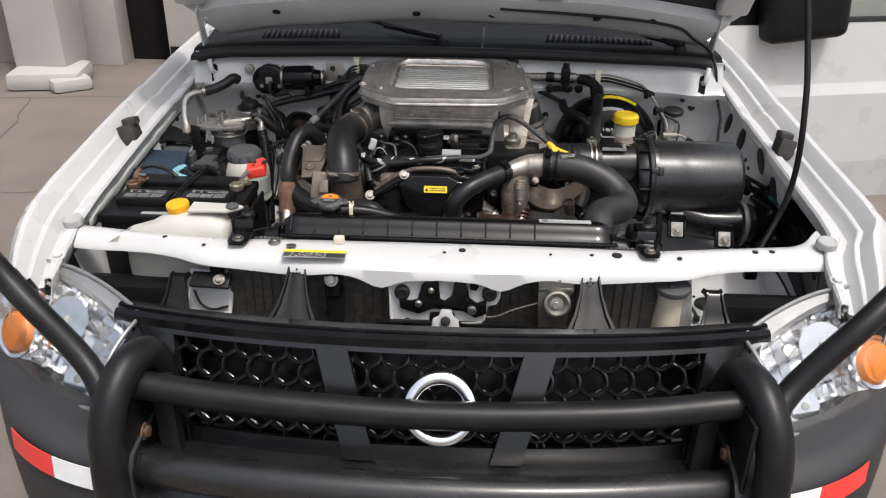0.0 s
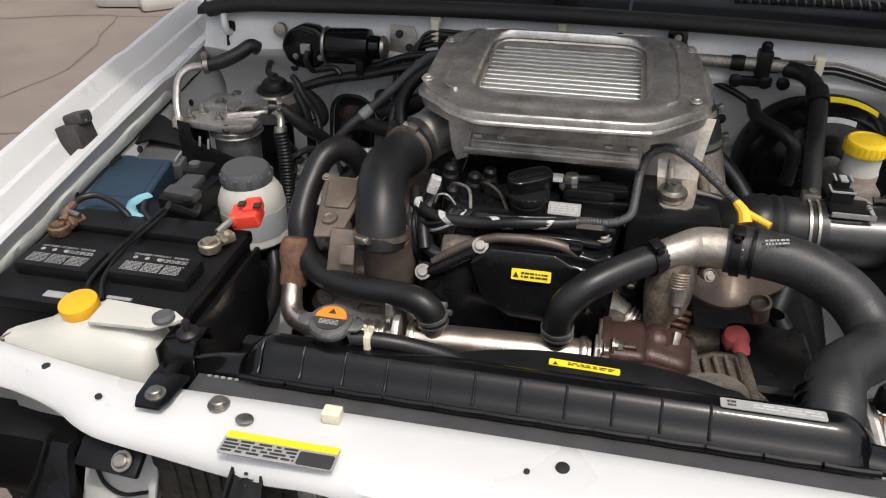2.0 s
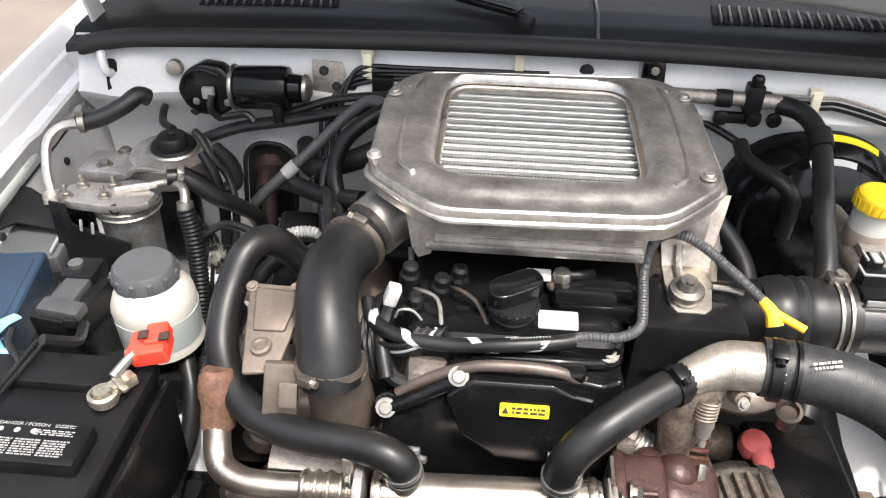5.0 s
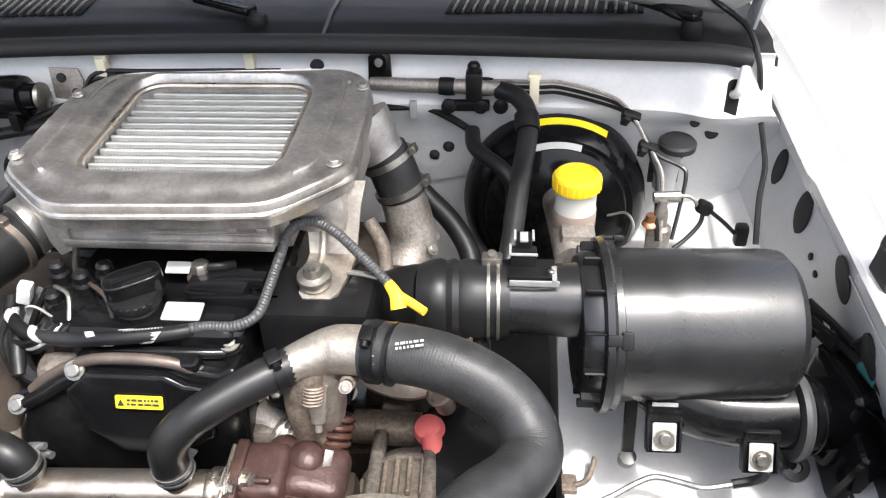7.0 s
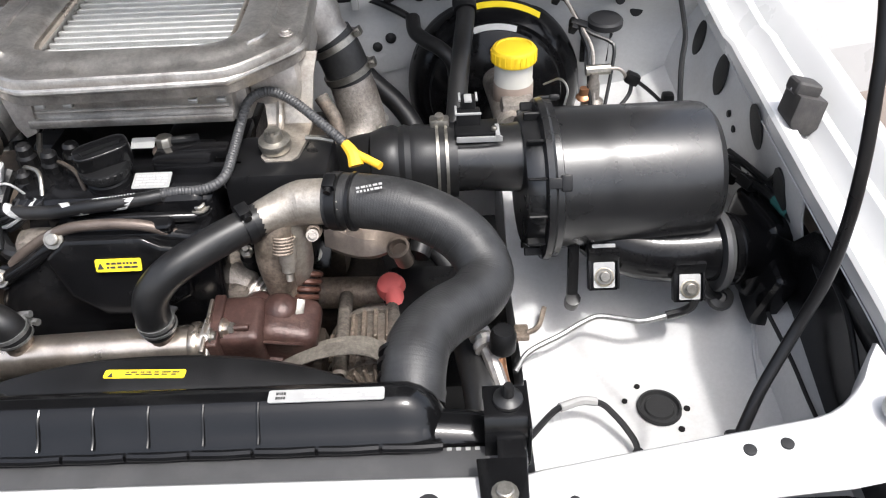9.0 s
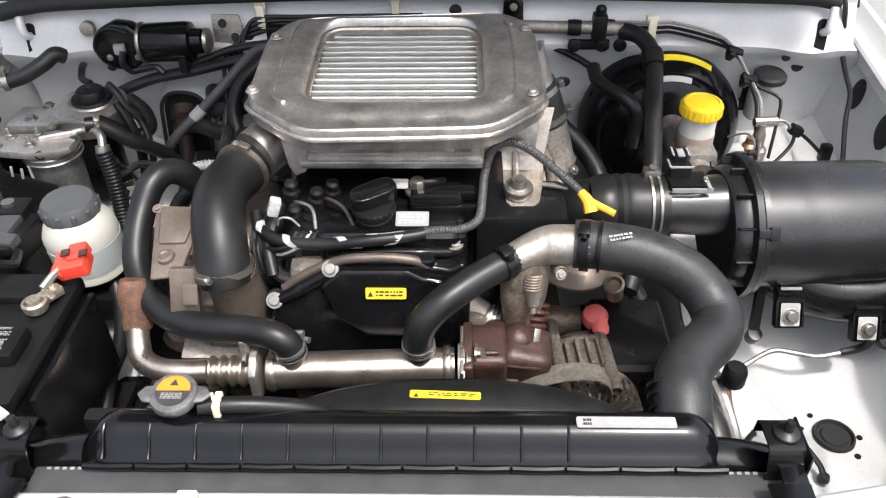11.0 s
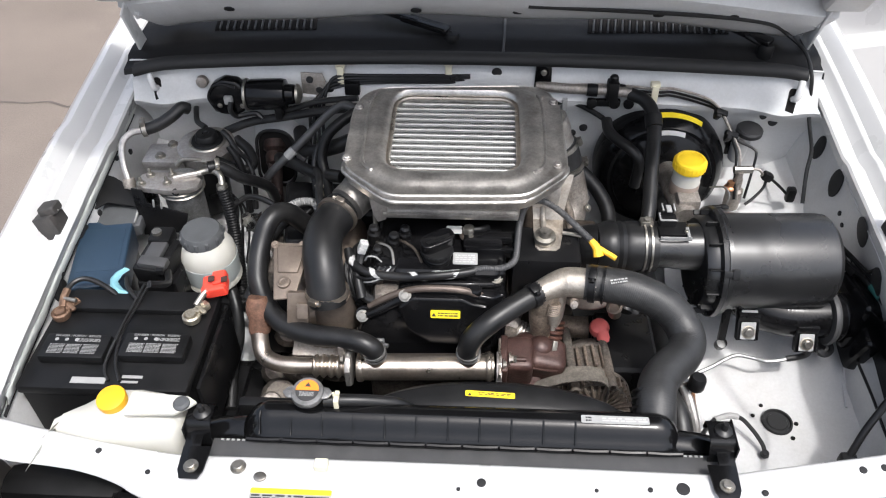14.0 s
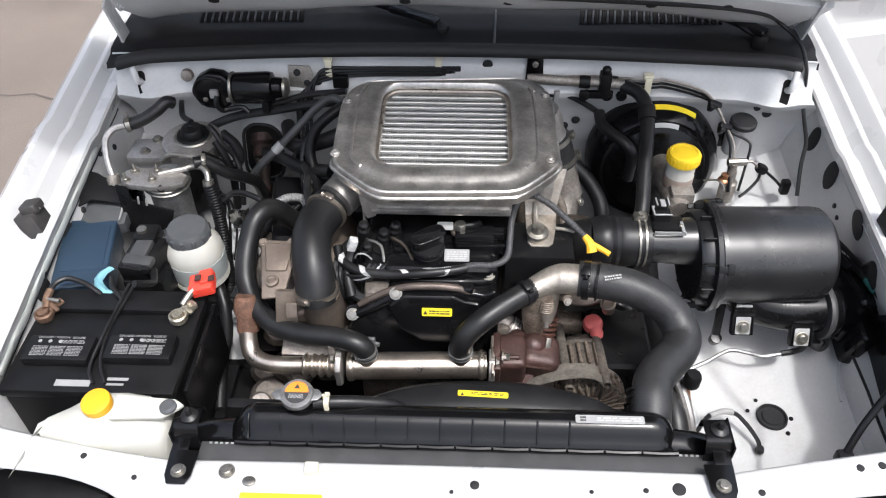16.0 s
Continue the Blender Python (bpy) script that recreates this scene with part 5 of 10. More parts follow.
    tube(bm, [face(u, 0.0, 0.001) for u in (0, 0.25, 0.5, 0.75, 1.0)], 0.0045, 8)
    part("rim", bm, BEZEL, lamp)

# ---- bumper ----
for side in (-1, 1):
    rows = []
    for k in range(21):
        x = side * (0.49 + 0.43 * k / 20)
        a = abs(x) / 0.92
        y = -0.40 + 0.40 * a ** 6
        rows.append([(x, y + dy * (1 - 0.3 * a), z + 0.02 * a) for dy, z in ((0.14, 0.735), (0.05, 0.732), (0.005, 0.725), (-0.02, 0.70), (-0.028, 0.62), (-0.02, 0.50), (0.01, 0.42), (0.10, 0.40))])
    bumper = part("bumper_wing", thick(grid(B(), rows), 0.006), BUMPER, truck, "dark grey plastic bumper wing", sharp=60)
for side in (-1, 1):
    for material, t0, t1 in ((REFLECT_RED, 0.635, 0.74), (REFLECT_WHITE, 0.55, 0.635)):
        rows = []
        for k in range(7):
            x = t0 + (t1 - t0) * k / 6
            a = x / 0.92
            y = -0.40 + 0.40 * a ** 6
            rows.append([(side * x, y - 0.020 * (1 - 0.3 * a) - 0.006, 0.706 + 0.02 * a), (side * x, y - 0.027 * (1 - 0.3 * a) - 0.006, 0.665 + 0.02 * a)])
        part("reflective_tape", thick(grid(B(), rows), 0.0015), material, bumper, "red tape" if material is REFLECT_RED else "white tape")
bm, rows = B(), []
for k in range(31):
    x = -0.50 + 1.0 * k / 30
    foot = gface(x, 0.93)
    dy = 0.055 * (abs(x) / 0.5) ** 2.2
    rows.append([(x, foot.y + 0.02, foot.z - 0.004), (x, foot.y - 0.012, foot.z - 0.010)] + [(x, y + dy, z - 0.012 * (abs(x) / 0.5) ** 2) for y, z in ((-0.360, 0.700), (-0.385, 0.722), (-0.402, 0.735), (-0.420, 0.738), (-0.436, 0.728), (-0.444, 0.710), (-0.442, 0.690), (-0.432, 0.676), (-0.420, 0.670), (-0.424, 0.660), (-0.444, 0.652), (-0.456, 0.632), (-0.456, 0.59), (-0.44, 0.50))])
part("lower_bar", thick(grid(bm, rows), 0.004), CANISTER, bumper, "satin black lower grille bar", sharp=60)

# ---- bull bar ----
bull = thing("bull_bar", (0, -0.40, 0.45), "black powder-coated steel bull bar", "bull bar")
for side in (-1, 1):
    part("hoop", tube(B(), [(0.010 + side * 0.530, -0.415, 0.42), (0.010 + side * 0.530, -0.42, 0.58), (0.010 + side * 0.528, -0.415, 0.74), (0.010 + side * 0.524, -0.39, 0.826), (0.010 + side * 0.512, -0.34, 0.873), (0.010 + side * 0.500, -0.29, 0.873), (0.010 + side * 0.495, -0.26, 0.84), (0.010 + side * 0.495, -0.25, 0.78), (0.010 + side * 0.495, -0.25, 0.55)], 0.0285, 18), BAR_PAINT, bull, "bent tube hoop")
    bm = B()
    box(bm, (side * 0.50, -0.33, 0.62), (0.008, 0.14, 0.46), 0.003)
    pl = part("mounting_plate", bm, BLACK_SATIN, bull)
    bolt(pl, (side * 0.494, -0.33, 0.74), (-side, 0, 0), 0.010, RUST)
    bm = B()
    box(bm, (side * 0.455, -0.31, 0.68), (0.035, 0.03, 0.30), 0.006, pose(0, 0, 0, -8, side * 4, 0).to_3x3())
    part("inner_stay", bm, BAR_PAINT, bull)
    part("side_tube", tube(B(), [(side * 0.545, -0.33, 0.79), (side * 0.60, -0.28, 0.845), (side * 0.70, -0.25, 0.95), (side * 0.78, -0.20, 1.0), (side * 0.88, -0.10, 0.98), (side * 0.93, 0.02, 0.88)], 0.021, 14), BAR_PAINT, bull, "angled side tube")
part("cross_tube", tube(B(), [(-0.50, -0.325, 0.835), (-0.30, -0.337, 0.817), (0, -0.342, 0.806), (0.30, -0.337, 0.817), (0.50, -0.325, 0.838)], 0.0245, 18), BAR_PAINT, bull, "straight cross tube")
bm = B()
box(bm, (0, -0.34, 0.47), (1.0, 0.08, 0.06), 0.01)
part("mounting_beam", bm, BLACK_SATIN, bull)

# ---- front wheels ----
for side in (-1, 1):
    wheel = part("wheel", lathe(B(), [(0.20, -0.10), (0.31, -0.11), (0.335, -0.09), (0.34, 0), (0.335, 0.09), (0.31, 0.11), (0.20, 0.10)], (side * 0.76, 0.68, 0.34), (1, 0, 0), seg=36), TYRE, truck, "black front tyre")
    part("rim", lathe(B(), [(0.0, -0.02), (0.05, 0.0), (0.06, 0.02), (0.16, 0.05), (0.205, 0.10), (0.205, -0.09)], (side * 0.76, 0.68, 0.34), (side, 0, 0), seg=30), STEEL, wheel)


# ---- engine ----
engine = thing("engine", (-0.03, 0.6, 0.45), "grimy diesel engine with a black valve cover", "engine")
bm = B()
box(bm, (-0.04, 0.62, 0.66), (0.30, 0.52, 0.42), 0.02)
box(bm, (-0.05, 0.62, 0.90), (0.24, 0.50, 0.10), 0.02)
block = part("block", bm, BLOCK, engine, "grimy engine block")
bm = B()
box(bm, (0.15, 0.68, 0.80), (0.12, 0.28, 0.16), 0.03)
box(bm, (0.18, 0.58, 0.64), (0.14, 0.2, 0.12), 0.03)
part("exhaust_manifold_cover", bm, GRIME, engine, "dark grimy manifold cover")
bm = B()
box(bm, (-0.045, 0.60, 0.955), (0.25, 0.40, 0.065), 0.016, None, 3)
box(bm, (-0.03, 0.425, 0.965), (0.20, 0.06, 0.05), 0.014, None, 3)
box(bm, (0.035, 0.475, 0.995), (0.075, 0.05, 0.03), 0.008)
box(bm, (0.05, 0.52, 0.985), (0.11, 0.10, 0.03), 0.008)
cover = part("valve_cover", bm, BLACK_GLOSS, engine, "glossy black valve cover")
for c, size in (((0.060, 0.478, 1.004), (0.060, 0.022, 0.014)), ((0.058, 0.452, 0.990), (0.110, 0.012, 0.020)), ((-0.010, 0.408, 0.962), (0.09, 0.016, 0.022)), ((-0.112, 0.46, 0.975), (0.030, 0.06, 0.030))):
    part("pad", box(B(), c, size, 0.004), BLACK_GLOSS, cover)
lathe(bm := B(), [(0.026, -0.04), (0.026, -0.004), (0.024, -0.002), (0.024, 0.002), (0.0295, 0.004), (0.0300, 0.012), (0.028, 0.016), (0.0, 0.018)], (-0.050, 0.431, 1.004), (0, -0.12, 1), seg=26)
oil = part("oil_cap", bm, BLACK_PLASTIC, cover, "black oil filler cap with a wing handle")
for k in range(22):
    a = 2 * math.pi * k / 22
    bm = B()
    box(bm, (-0.050 + 0.0296 * math.cos(a), 0.431 + 0.0296 * math.sin(a), 1.012), (0.003, 0.0050, 0.007), 0.001, pose(0, 0, 0, 0, 0, math.degrees(a)).to_3x3(), 1)
    part("rib", bm, BLACK_PLASTIC, oil)
wm4 = Matrix.Translation((-0.049, 0.436, 1.016)) @ pose(0, 0, 0, 8, -4, 30)
prism(bm := B(), [(x * 0.033, y) for x, y in [(math.copysign(abs(math.cos(q)) ** 0.55, math.cos(q)), 0.0165 * math.copysign(abs(math.sin(q)) ** 0.7, math.sin(q))) for q in [2 * math.pi * j / 32 for j in range(32)]]], wm4, 0.026, 0.003, 3)
part("wing_handle", bm, BLACK_GLOSS, oil)
prism(bm := B(), [(-0.022, -0.003), (0.022, -0.003), (0.024, 0.003), (-0.024, 0.003)], wm4 @ Matrix.Translation((0, -0.004, 0.0262)), 0.0012)
part("raised_mark", bm, BLACK_PLASTIC, oil)
lab = plate(cover, "code_label", LABEL_W, (0.003, 0.428, 0.9935), 0.046, 0.026, (0, -0.25, 1))
bars(lab, (0.003, 0.4275, 0.9935), 0.038, 0.019, 4, LABEL_G, (0, -0.25, 1), seed=3)
lab = plate(cover, "paper_tag", LABEL_W, (-0.02, 0.488, 1.012), 0.030, 0.016, (0, -0.5, 1))
lathe(bm := B(), [(0.017, 0), (0.0185, 0.004), (0.017, 0.007), (0.012, 0.008), (0, 0.008)], (0.008, 0.487, 0.998), (0, 0, 1), seg=20)
valve = part("breather_valve", bm, FLANGE, cover, "brown-ringed steel valve")
lathe(bm := B(), [(0.0115, 0.004), (0.0115, 0.020), (0.0095, 0.023), (0, 0.023)], (0.008, 0.487, 0.998), (0, 0, 1), seg=8)
part("valve_nut", bm, STEEL, valve)
part("valve_spout", tube(B(), [(0.008, 0.487, 1.014), (0.030, 0.490, 1.014), (0.046, 0.500, 1.010)], 0.006, 10), BLACK_PLASTIC, valve)
for x, y, z in ((0.07, 0.46, 0.985), (0.085, 0.50, 0.985), (-0.13, 0.42, 0.975), (0.095, 0.44, 0.975)):
    bolt(cover, (x, y, z), (0, -0.2, 1), 0.006, ALU)
# injector pipes and wires beneath the intercooler
for k in range(2):
    x = -0.15 + 0.045 * k
    part("fuel_pipe", tube(B(), [(x - 0.02, 0.50, 0.96), (x - 0.015, 0.46, 1.0 + 0.006 * k), (x + 0.012, 0.44, 1.004), (x + 0.02 + 0.01 * k, 0.415, 0.985)], 0.0028, 8), (STEEL, GRIME)[k], engine)
for k, (x, y, z) in enumerate(((-0.165, 0.45, 0.985), (-0.135, 0.47, 1.0), (-0.155, 0.41, 0.965), (-0.115, 0.49, 1.0), (-0.175, 0.49, 1.0))):
    bm = B()
    lathe(bm, [(0.013, -0.03), (0.013, 0.0), (0.010, 0.004), (0.010, 0.014), (0.006, 0.018), (0, 0.018)], (x, y, z), (0.1, -0.15, 1), seg=10)
    part("injector", bm, (BLACK_SATIN, BLACK_PLASTIC, GRIME, BLACK_SATIN, BLACK_SATIN)[k], engine)
part("return_pipe", tube(B(), [(-0.180, 0.545, 1.000), (-0.176, 0.525, 0.985), (-0.162, 0.508, 0.972), (-0.138, 0.498, 0.967)], 0.0042, 8), STEEL, engine, "bent steel pipe")
lathe(bm := B(), [(0.009, -0.012), (0.010, 0.0), (0.008, 0.008), (0.005, 0.012), (0, 0.012)], (-0.135, 0.496, 0.968), (0.3, -0.5, 0.8), seg=10)
part("pipe_union", bm, CAST_BROWN, engine, "brass-coloured union")
# timing cover
bm = B()
out = [(-0.215, -0.10), (-0.20, -0.04), (-0.185, -0.005), (-0.14, 0.02), (-0.115, 0.052), (-0.085, 0.058), (0.02, 0.052), (0.055, 0.044), (0.075, 0.055), (0.085, 0.02), (0.082, -0.06), (0.06, -0.16), (-0.18, -0.16)]
prism(bm, [(x, z) for x, z in out], at((0, 0.405, 0.905), (0, -1, 0.12), (0, 0.12, 1)), 0.045, 0.008, 3)
tcover = part("timing_cover", bm, BLACK_GLOSS, engine, "black timing cover")
bm = B()
prism(bm, [(-0.10, -0.045), (-0.12, 0.006), (-0.092, 0.030), (0.0, 0.030), (0.022, 0.018), (0.048, 0.014), (0.05, -0.05), (0.0, -0.075), (-0.06, -0.072)], at((0, 0.362, 0.928), (0, -1, 0.25), (0, 0.25, 1)), 0.014, 0.006, 3)
part("raised_pad", bm, BLACK_GLOSS, tcover)
bm = B()
box(bm, (-0.03, 0.376, 0.962), (0.13, 0.02, 0.020), 0.007, pose(0, 0, 0, 14, 0, 0).to_3x3(), 3)
part("rib", bm, BLACK_GLOSS, tcover)
part("edge_flange", tube(B(), [(-0.176, 0.374, 0.914), (-0.160, 0.374, 0.928), (-0.138, 0.372, 0.944), (-0.116, 0.371, 0.957), (-0.095, 0.370, 0.966), (-0.075, 0.369, 0.971), (-0.039, 0.369, 0.973), (-0.010, 0.369, 0.971), (0.010, 0.370, 0.966), (0.030, 0.374, 0.954), (0.046, 0.380, 0.944), (0.060, 0.386, 0.939), (0.078, 0.390, 0.941)], 0.0068, 12, per=4), FLANGE, tcover, "oil-stained bare cover flange")
part("edge_arm", tube(B(), [(-0.190, 0.362, 0.898), (-0.155, 0.363, 0.918), (-0.128, 0.364, 0.936), (-0.106, 0.366, 0.949)], 0.0095, 12, per=4), BLACK_GLOSS, tcover, "glossy black arm")
part("upper_rail", tube(B(), [(-0.090, 0.388, 0.963), (-0.050, 0.387, 0.967), (0.010, 0.387, 0.967), (0.058, 0.398, 0.959)], 0.0072, 12), BLACK_GLOSS, tcover, "glossy black rail")
for x, y, z in ((-0.106, 0.374, 0.949), (-0.188, 0.368, 0.899), (0.062, 0.405, 0.964)):
    lathe(bm := B(), [(0.0165, -0.035), (0.0165, -0.004), (0.0145, 0.003), (0, 0.003)], (x, y, z), (0, -0.75, 0.6) if x < 0 else (0, -0.3, 0.95), seg=18)
    part("bolt_boss", bm, BLACK_GLOSS, tcover)
for x, y, z in ((-0.106, 0.363, 0.958), (-0.188, 0.357, 0.906), (0.062, 0.403, 0.969)):
    bolt(tcover, (x, y, z), (0, -0.75, 0.6) if x < 0 else (0, -0.3, 0.95), 0.0078, STEEL)
lab = plate(tcover, "warning_label", LABEL_Y, (-0.031, 0.345, 0.930), 0.055, 0.016, (0, -0.93, 0.35), (0, 0.35, 0.93))
bars(lab, (-0.026, 0.345, 0.930), 0.038, 0.010, 2, INK, (0, -0.93, 0.35), (0, 0.35, 0.93), seed=7)
bm = B()
prism(bm, [(-0.004, -0.004), (0.004, -0.004), (0, 0.004)], at((-0.052, 0.3445, 0.930), (0, -0.93, 0.35), (0, 0.35, 0.93)) @ Matrix.Translation((0, 0, 0.0014)), 0.0004)
part("warning_mark", bm, INK, lab)
# left flank: brown-grey castings under the hoses
bm = B()
box(bm, (-0.30, 0.43, 0.845), (0.075, 0.10, 0.12), 0.030, pose(0, 0, 0, 20, 0, 14).to_3x3(), 4)
box(bm, (-0.27, 0.55, 0.87), (0.12, 0.20, 0.13), 0.05, None, 4)
part("manifold", bm, SHIELD, engine, "brown-stained alloy casting")
shm = at((-0.336, 0.412, 0.968), (-0.05, -0.385, 1), (0, 1, 0.385))
bm = B()
prism(bm, [(-0.014, -0.064), (0.026, -0.060), (0.046, 0.052), (-0.030, 0.056)], shm, 0.006, 0.003, 3)
box(bm, (-0.308, 0.350, 0.920), (0.040, 0.012, 0.085), 0.004, pose(0, 0, 0, -18, 8, 10).to_3x3())
box(bm, (-0.296, 0.342, 0.930), (0.022, 0.008, 0.030), 0.004, pose(0, 0, 0, -30, 0, 0).to_3x3())
shield = part("heat_shield", bm, SHIELD, engine, "brown-stained pressed heat shield")
prism(bm := B(), [(-0.012, -0.010), (0.026, -0.010), (0.036, 0.044), (-0.020, 0.047)], shm @ Matrix.Translation((0, 0, 0.006)), 0.004, 0.003, 3)
part("raised_panel", bm, SHIELD, shield)
lathe(bm := B(), [(0.013, 0), (0.012, 0.004), (0.008, 0.005), (0.006, 0.003), (0, 0.003)], shm @ Vector((0.002, -0.030, 0.006)), (-0.08, -0.24, 1), seg=18)
part("dimple", bm, SHIELD, shield)
for u, v in ((-0.026, 0.050), (0.028, 0.050), (0.014, -0.052)):
    bolt(shield, shm @ Vector((u, v, 0.006)), (-0.05, -0.385, 1), 0.005, CAST_BROWN)
bm = B()
lathe(bm, [(0.037, 0.0), (0.0365, -0.025), (0.0375, -0.05), (0.041, -0.08), (0.046, -0.12)], (-0.247, 0.370, 0.952), (0, -0.30, 1), seg=28)
part("compressor_neck", bm, SHIELD, engine, "cast alloy compressor neck")
bm = B()
lathe(bm, [(0.03, -0.05), (0.06, -0.045), (0.07, 0.0), (0.06, 0.04), (0.03, 0.05)], (-0.25, 0.38, 0.79), (0, 1, 0), seg=26)
part("compressor_housing", bm, BLOCK, engine)
for x, y, z, r in ((-0.352, 0.40, 0.80, 0.03), (-0.36, 0.30, 0.72, 0.04), (-0.33, 0.36, 0.74, 0.035), (-0.39, 0.38, 0.70, 0.03), (-0.30, 0.33, 0.76, 0.028), (-0.355, 0.235, 0.79, 0.022), (-0.33, 0.21, 0.80, 0.02)):
    lathe(bm := B(), [(0, -r), (r * 0.8, -r * 0.8), (r, 0), (r * 0.75, r * 0.7), (0, r)], (x, y, z), (0.3, -0.5, 1), seg=14)
    part("casting", bm, BLOCK if r > 0.025 else ALU_DULL, engine)
# right flank
bm = B()
box(bm, (0.155, 0.47, 0.955), (0.13, 0.10, 0.09), 0.012)
box(bm, (0.14, 0.50, 0.90), (0.10, 0.16, 0.10), 0.015)
part("mounting_bracket", bm, BLACK_SATIN, engine, "black engine bracket")
prism(bm := B(), [(-0.030, -0.046), (0.020, -0.050), (0.040, -0.020), (0.036, 0.020), (0.014, 0.030), (-0.010, 0.040), (-0.026, 0.020)], at((0.052, 0.402, 0.848), (0.1, -0.75, 0.6), (0, 0.6, 0.75)), 0.012, 0.004, 2)
lug = part("pump_plate", bm, ALU_NECK, engine, "tan stained cast plate")
for q in ((0.058, 0.390, 0.845), (0.062, 0.386, 0.866), (0.044, 0.392, 0.830)):
    bolt(lug, q, (0.1, -0.75, 0.6), 0.0065, CORRODED2)
for q in ((0.040, 0.398, 0.872),):
    lathe(bm := B(), [(0.008, -0.012), (0.008, 0.002), (0.004, 0.003), (0.004, -0.002), (0, -0.002)], q, (0.1, -0.75, 0.6), seg=12)
    part("boss", bm, CAST_BROWN, lug)
bm = B()
lathe(bm, [(0.019, -0.008), (0.021, 0.0), (0.020, 0.005), (0.012, 0.007), (0.011, 0.016), (0.010, 0.018), (0, 0.018)], (0.151, 0.470, 1.016), (0, -0.15, 1), seg=20)
part("mounting_bolt", bm, STEEL, engine)
bm = B()
box(bm, (0.12, 0.33, 0.72), (0.16, 0.14, 0.12), 0.03)
box(bm, (0.10, 0.49, 0.79), (0.12, 0.08, 0.12), 0.02, pose(0, 0, 0, 0, 10, 8).to_3x3(), 3)
part("pump_housing", bm, GRIME, engine)
pa = Vector((0.75, -0.25, -0.42)).normalized()
lathe(bm := B(), [(0.014, -0.030), (0.021, -0.026), (0.0215, 0.004), (0.018, 0.008), (0.018, 0.034), (0.010, 0.036), (0, 0.036)], (0.098, 0.390, 0.852), pa, seg=22)
nozzle = part("ribbed_casting", bm, ALU_DULL, engine, "grimy ribbed alloy casting")
for k in range(4):
    lathe(bm := B(), [(0.0175, -0.0013), (0.0222, -0.0010), (0.0222, 0.0010), (0.0175, 0.0013)], Vector((0.098, 0.390, 0.852)) + pa * (0.0115 + 0.0068 * k), pa, seg=22)
    part("cooling_fin", bm, ALU, nozzle)
lathe(bm := B(), [(0.012, -0.05), (0.012, -0.004), (0.009, 0.0), (0.007, 0.006), (0, 0.006)], (0.108, 0.399, 0.897), (0.05, -0.45, 0.9), seg=14)
fit = part("temperature_sensor", bm, BLACK_SATIN, engine, "black sensor with a steel nut")
lathe(bm := B(), [(0.0085, 0), (0.0085, 0.006), (0.004, 0.008), (0.004, 0.013), (0, 0.013)], (0.108, 0.396, 0.901), (0.05, -0.45, 0.9), seg=6)
part("nut", bm, STEEL, fit)
# coiled bellows between the valve and its lever
sa, sb = Vector((0.181, 0.398, 0.868)), Vector((0.171, 0.358, 0.826))
bell = part("spring", tube(B(), [sb, sa], 0.0125, 12, straight=True), SEAL, engine, "rust-brown coil spring")
coil = []
sm = basis(sa - sb)
for k in range(75):
    a = 2 * math.pi * k / 12.5
    coil.append(sb + (sa - sb) * (k / 74) + sm @ Vector((0.0158 * math.cos(a), 0.0158 * math.sin(a), 0)))
part("coil", tube(B(), coil, 0.0040, 8, per=1), SPRING, bell)
prism(bm := B(), [(-0.020, -0.022), (0.020, -0.022), (0.024, 0.010), (0.010, 0.030), (-0.012, 0.030), (-0.024, 0.010)], at((0.1805, 0.455, 0.850), (0.05, -0.8, 0.6), (0, 0.6, 0.8)), 0.012, 0.004, 2)
cup = part("pressure_switch", bm, BLACK_GLOSS, engine, "black oval switch cover")
bolt(cup, (0.1805, 0.4465, 0.8555), (0.05, -0.8, 0.6), 0.0075, STEEL)
part("pipe_clip", box(B(), (0.176, 0.405, 0.868), (0.006, 0.006, 0.016), 0.001, pose(0, 0, 0, -30, 10, 0).to_3x3()), CORRODED2, bell)
part("vacuum_pump", tube(B(), [(0.170, 0.492, 0.745), (0.285, 0.490, 0.742)], 0.024, 20, straight=True), CAST_BROWN, engine, "brown stained cylinder")
lathe(bm := B(), [(0.0245, -0.004), (0.027, -0.003), (0.027, 0.004), (0.0245, 0.005)], (0.268, 0.4905, 0.7425), (1, 0, 0), seg=24)
part("pump_collar", bm, BLACK_SATIN, engine)
# curved arm under the hose
bm, rows = B(), []
for k in range(17):
    t = k / 16
    x, z = 0.196 + 0.135 * t, 0.862 - 0.034 * math.sin(min(1.0, t * 1.3) * math.pi * 0.62) + 0.062 * t ** 2.4
    rows.append([(x, 0.452, z - 0.002), (x, 0.450, z + 0.004), (x, 0.462, z + 0.012 + 0.02 * (1 - t)), (x, 0.50, z + 0.022 + 0.03 * (1 - t))])
part("arm", thick(grid(bm, rows), 0.005), SHIELD, engine, "curved grimy bracket arm")
lathe(bm := B(), [(0.013, -0.03), (0.013, 0.0), (0.016, 0.002), (0.016, 0.007), (0.012, 0.008), (0.010, 0.0), (0, 0.0)], (0.297, 0.432, 0.868), (-0.2, -0.35, 0.9), seg=16)
part("pipe_stub", bm, SHIELD, engine, "grimy pipe end with a bright rim")
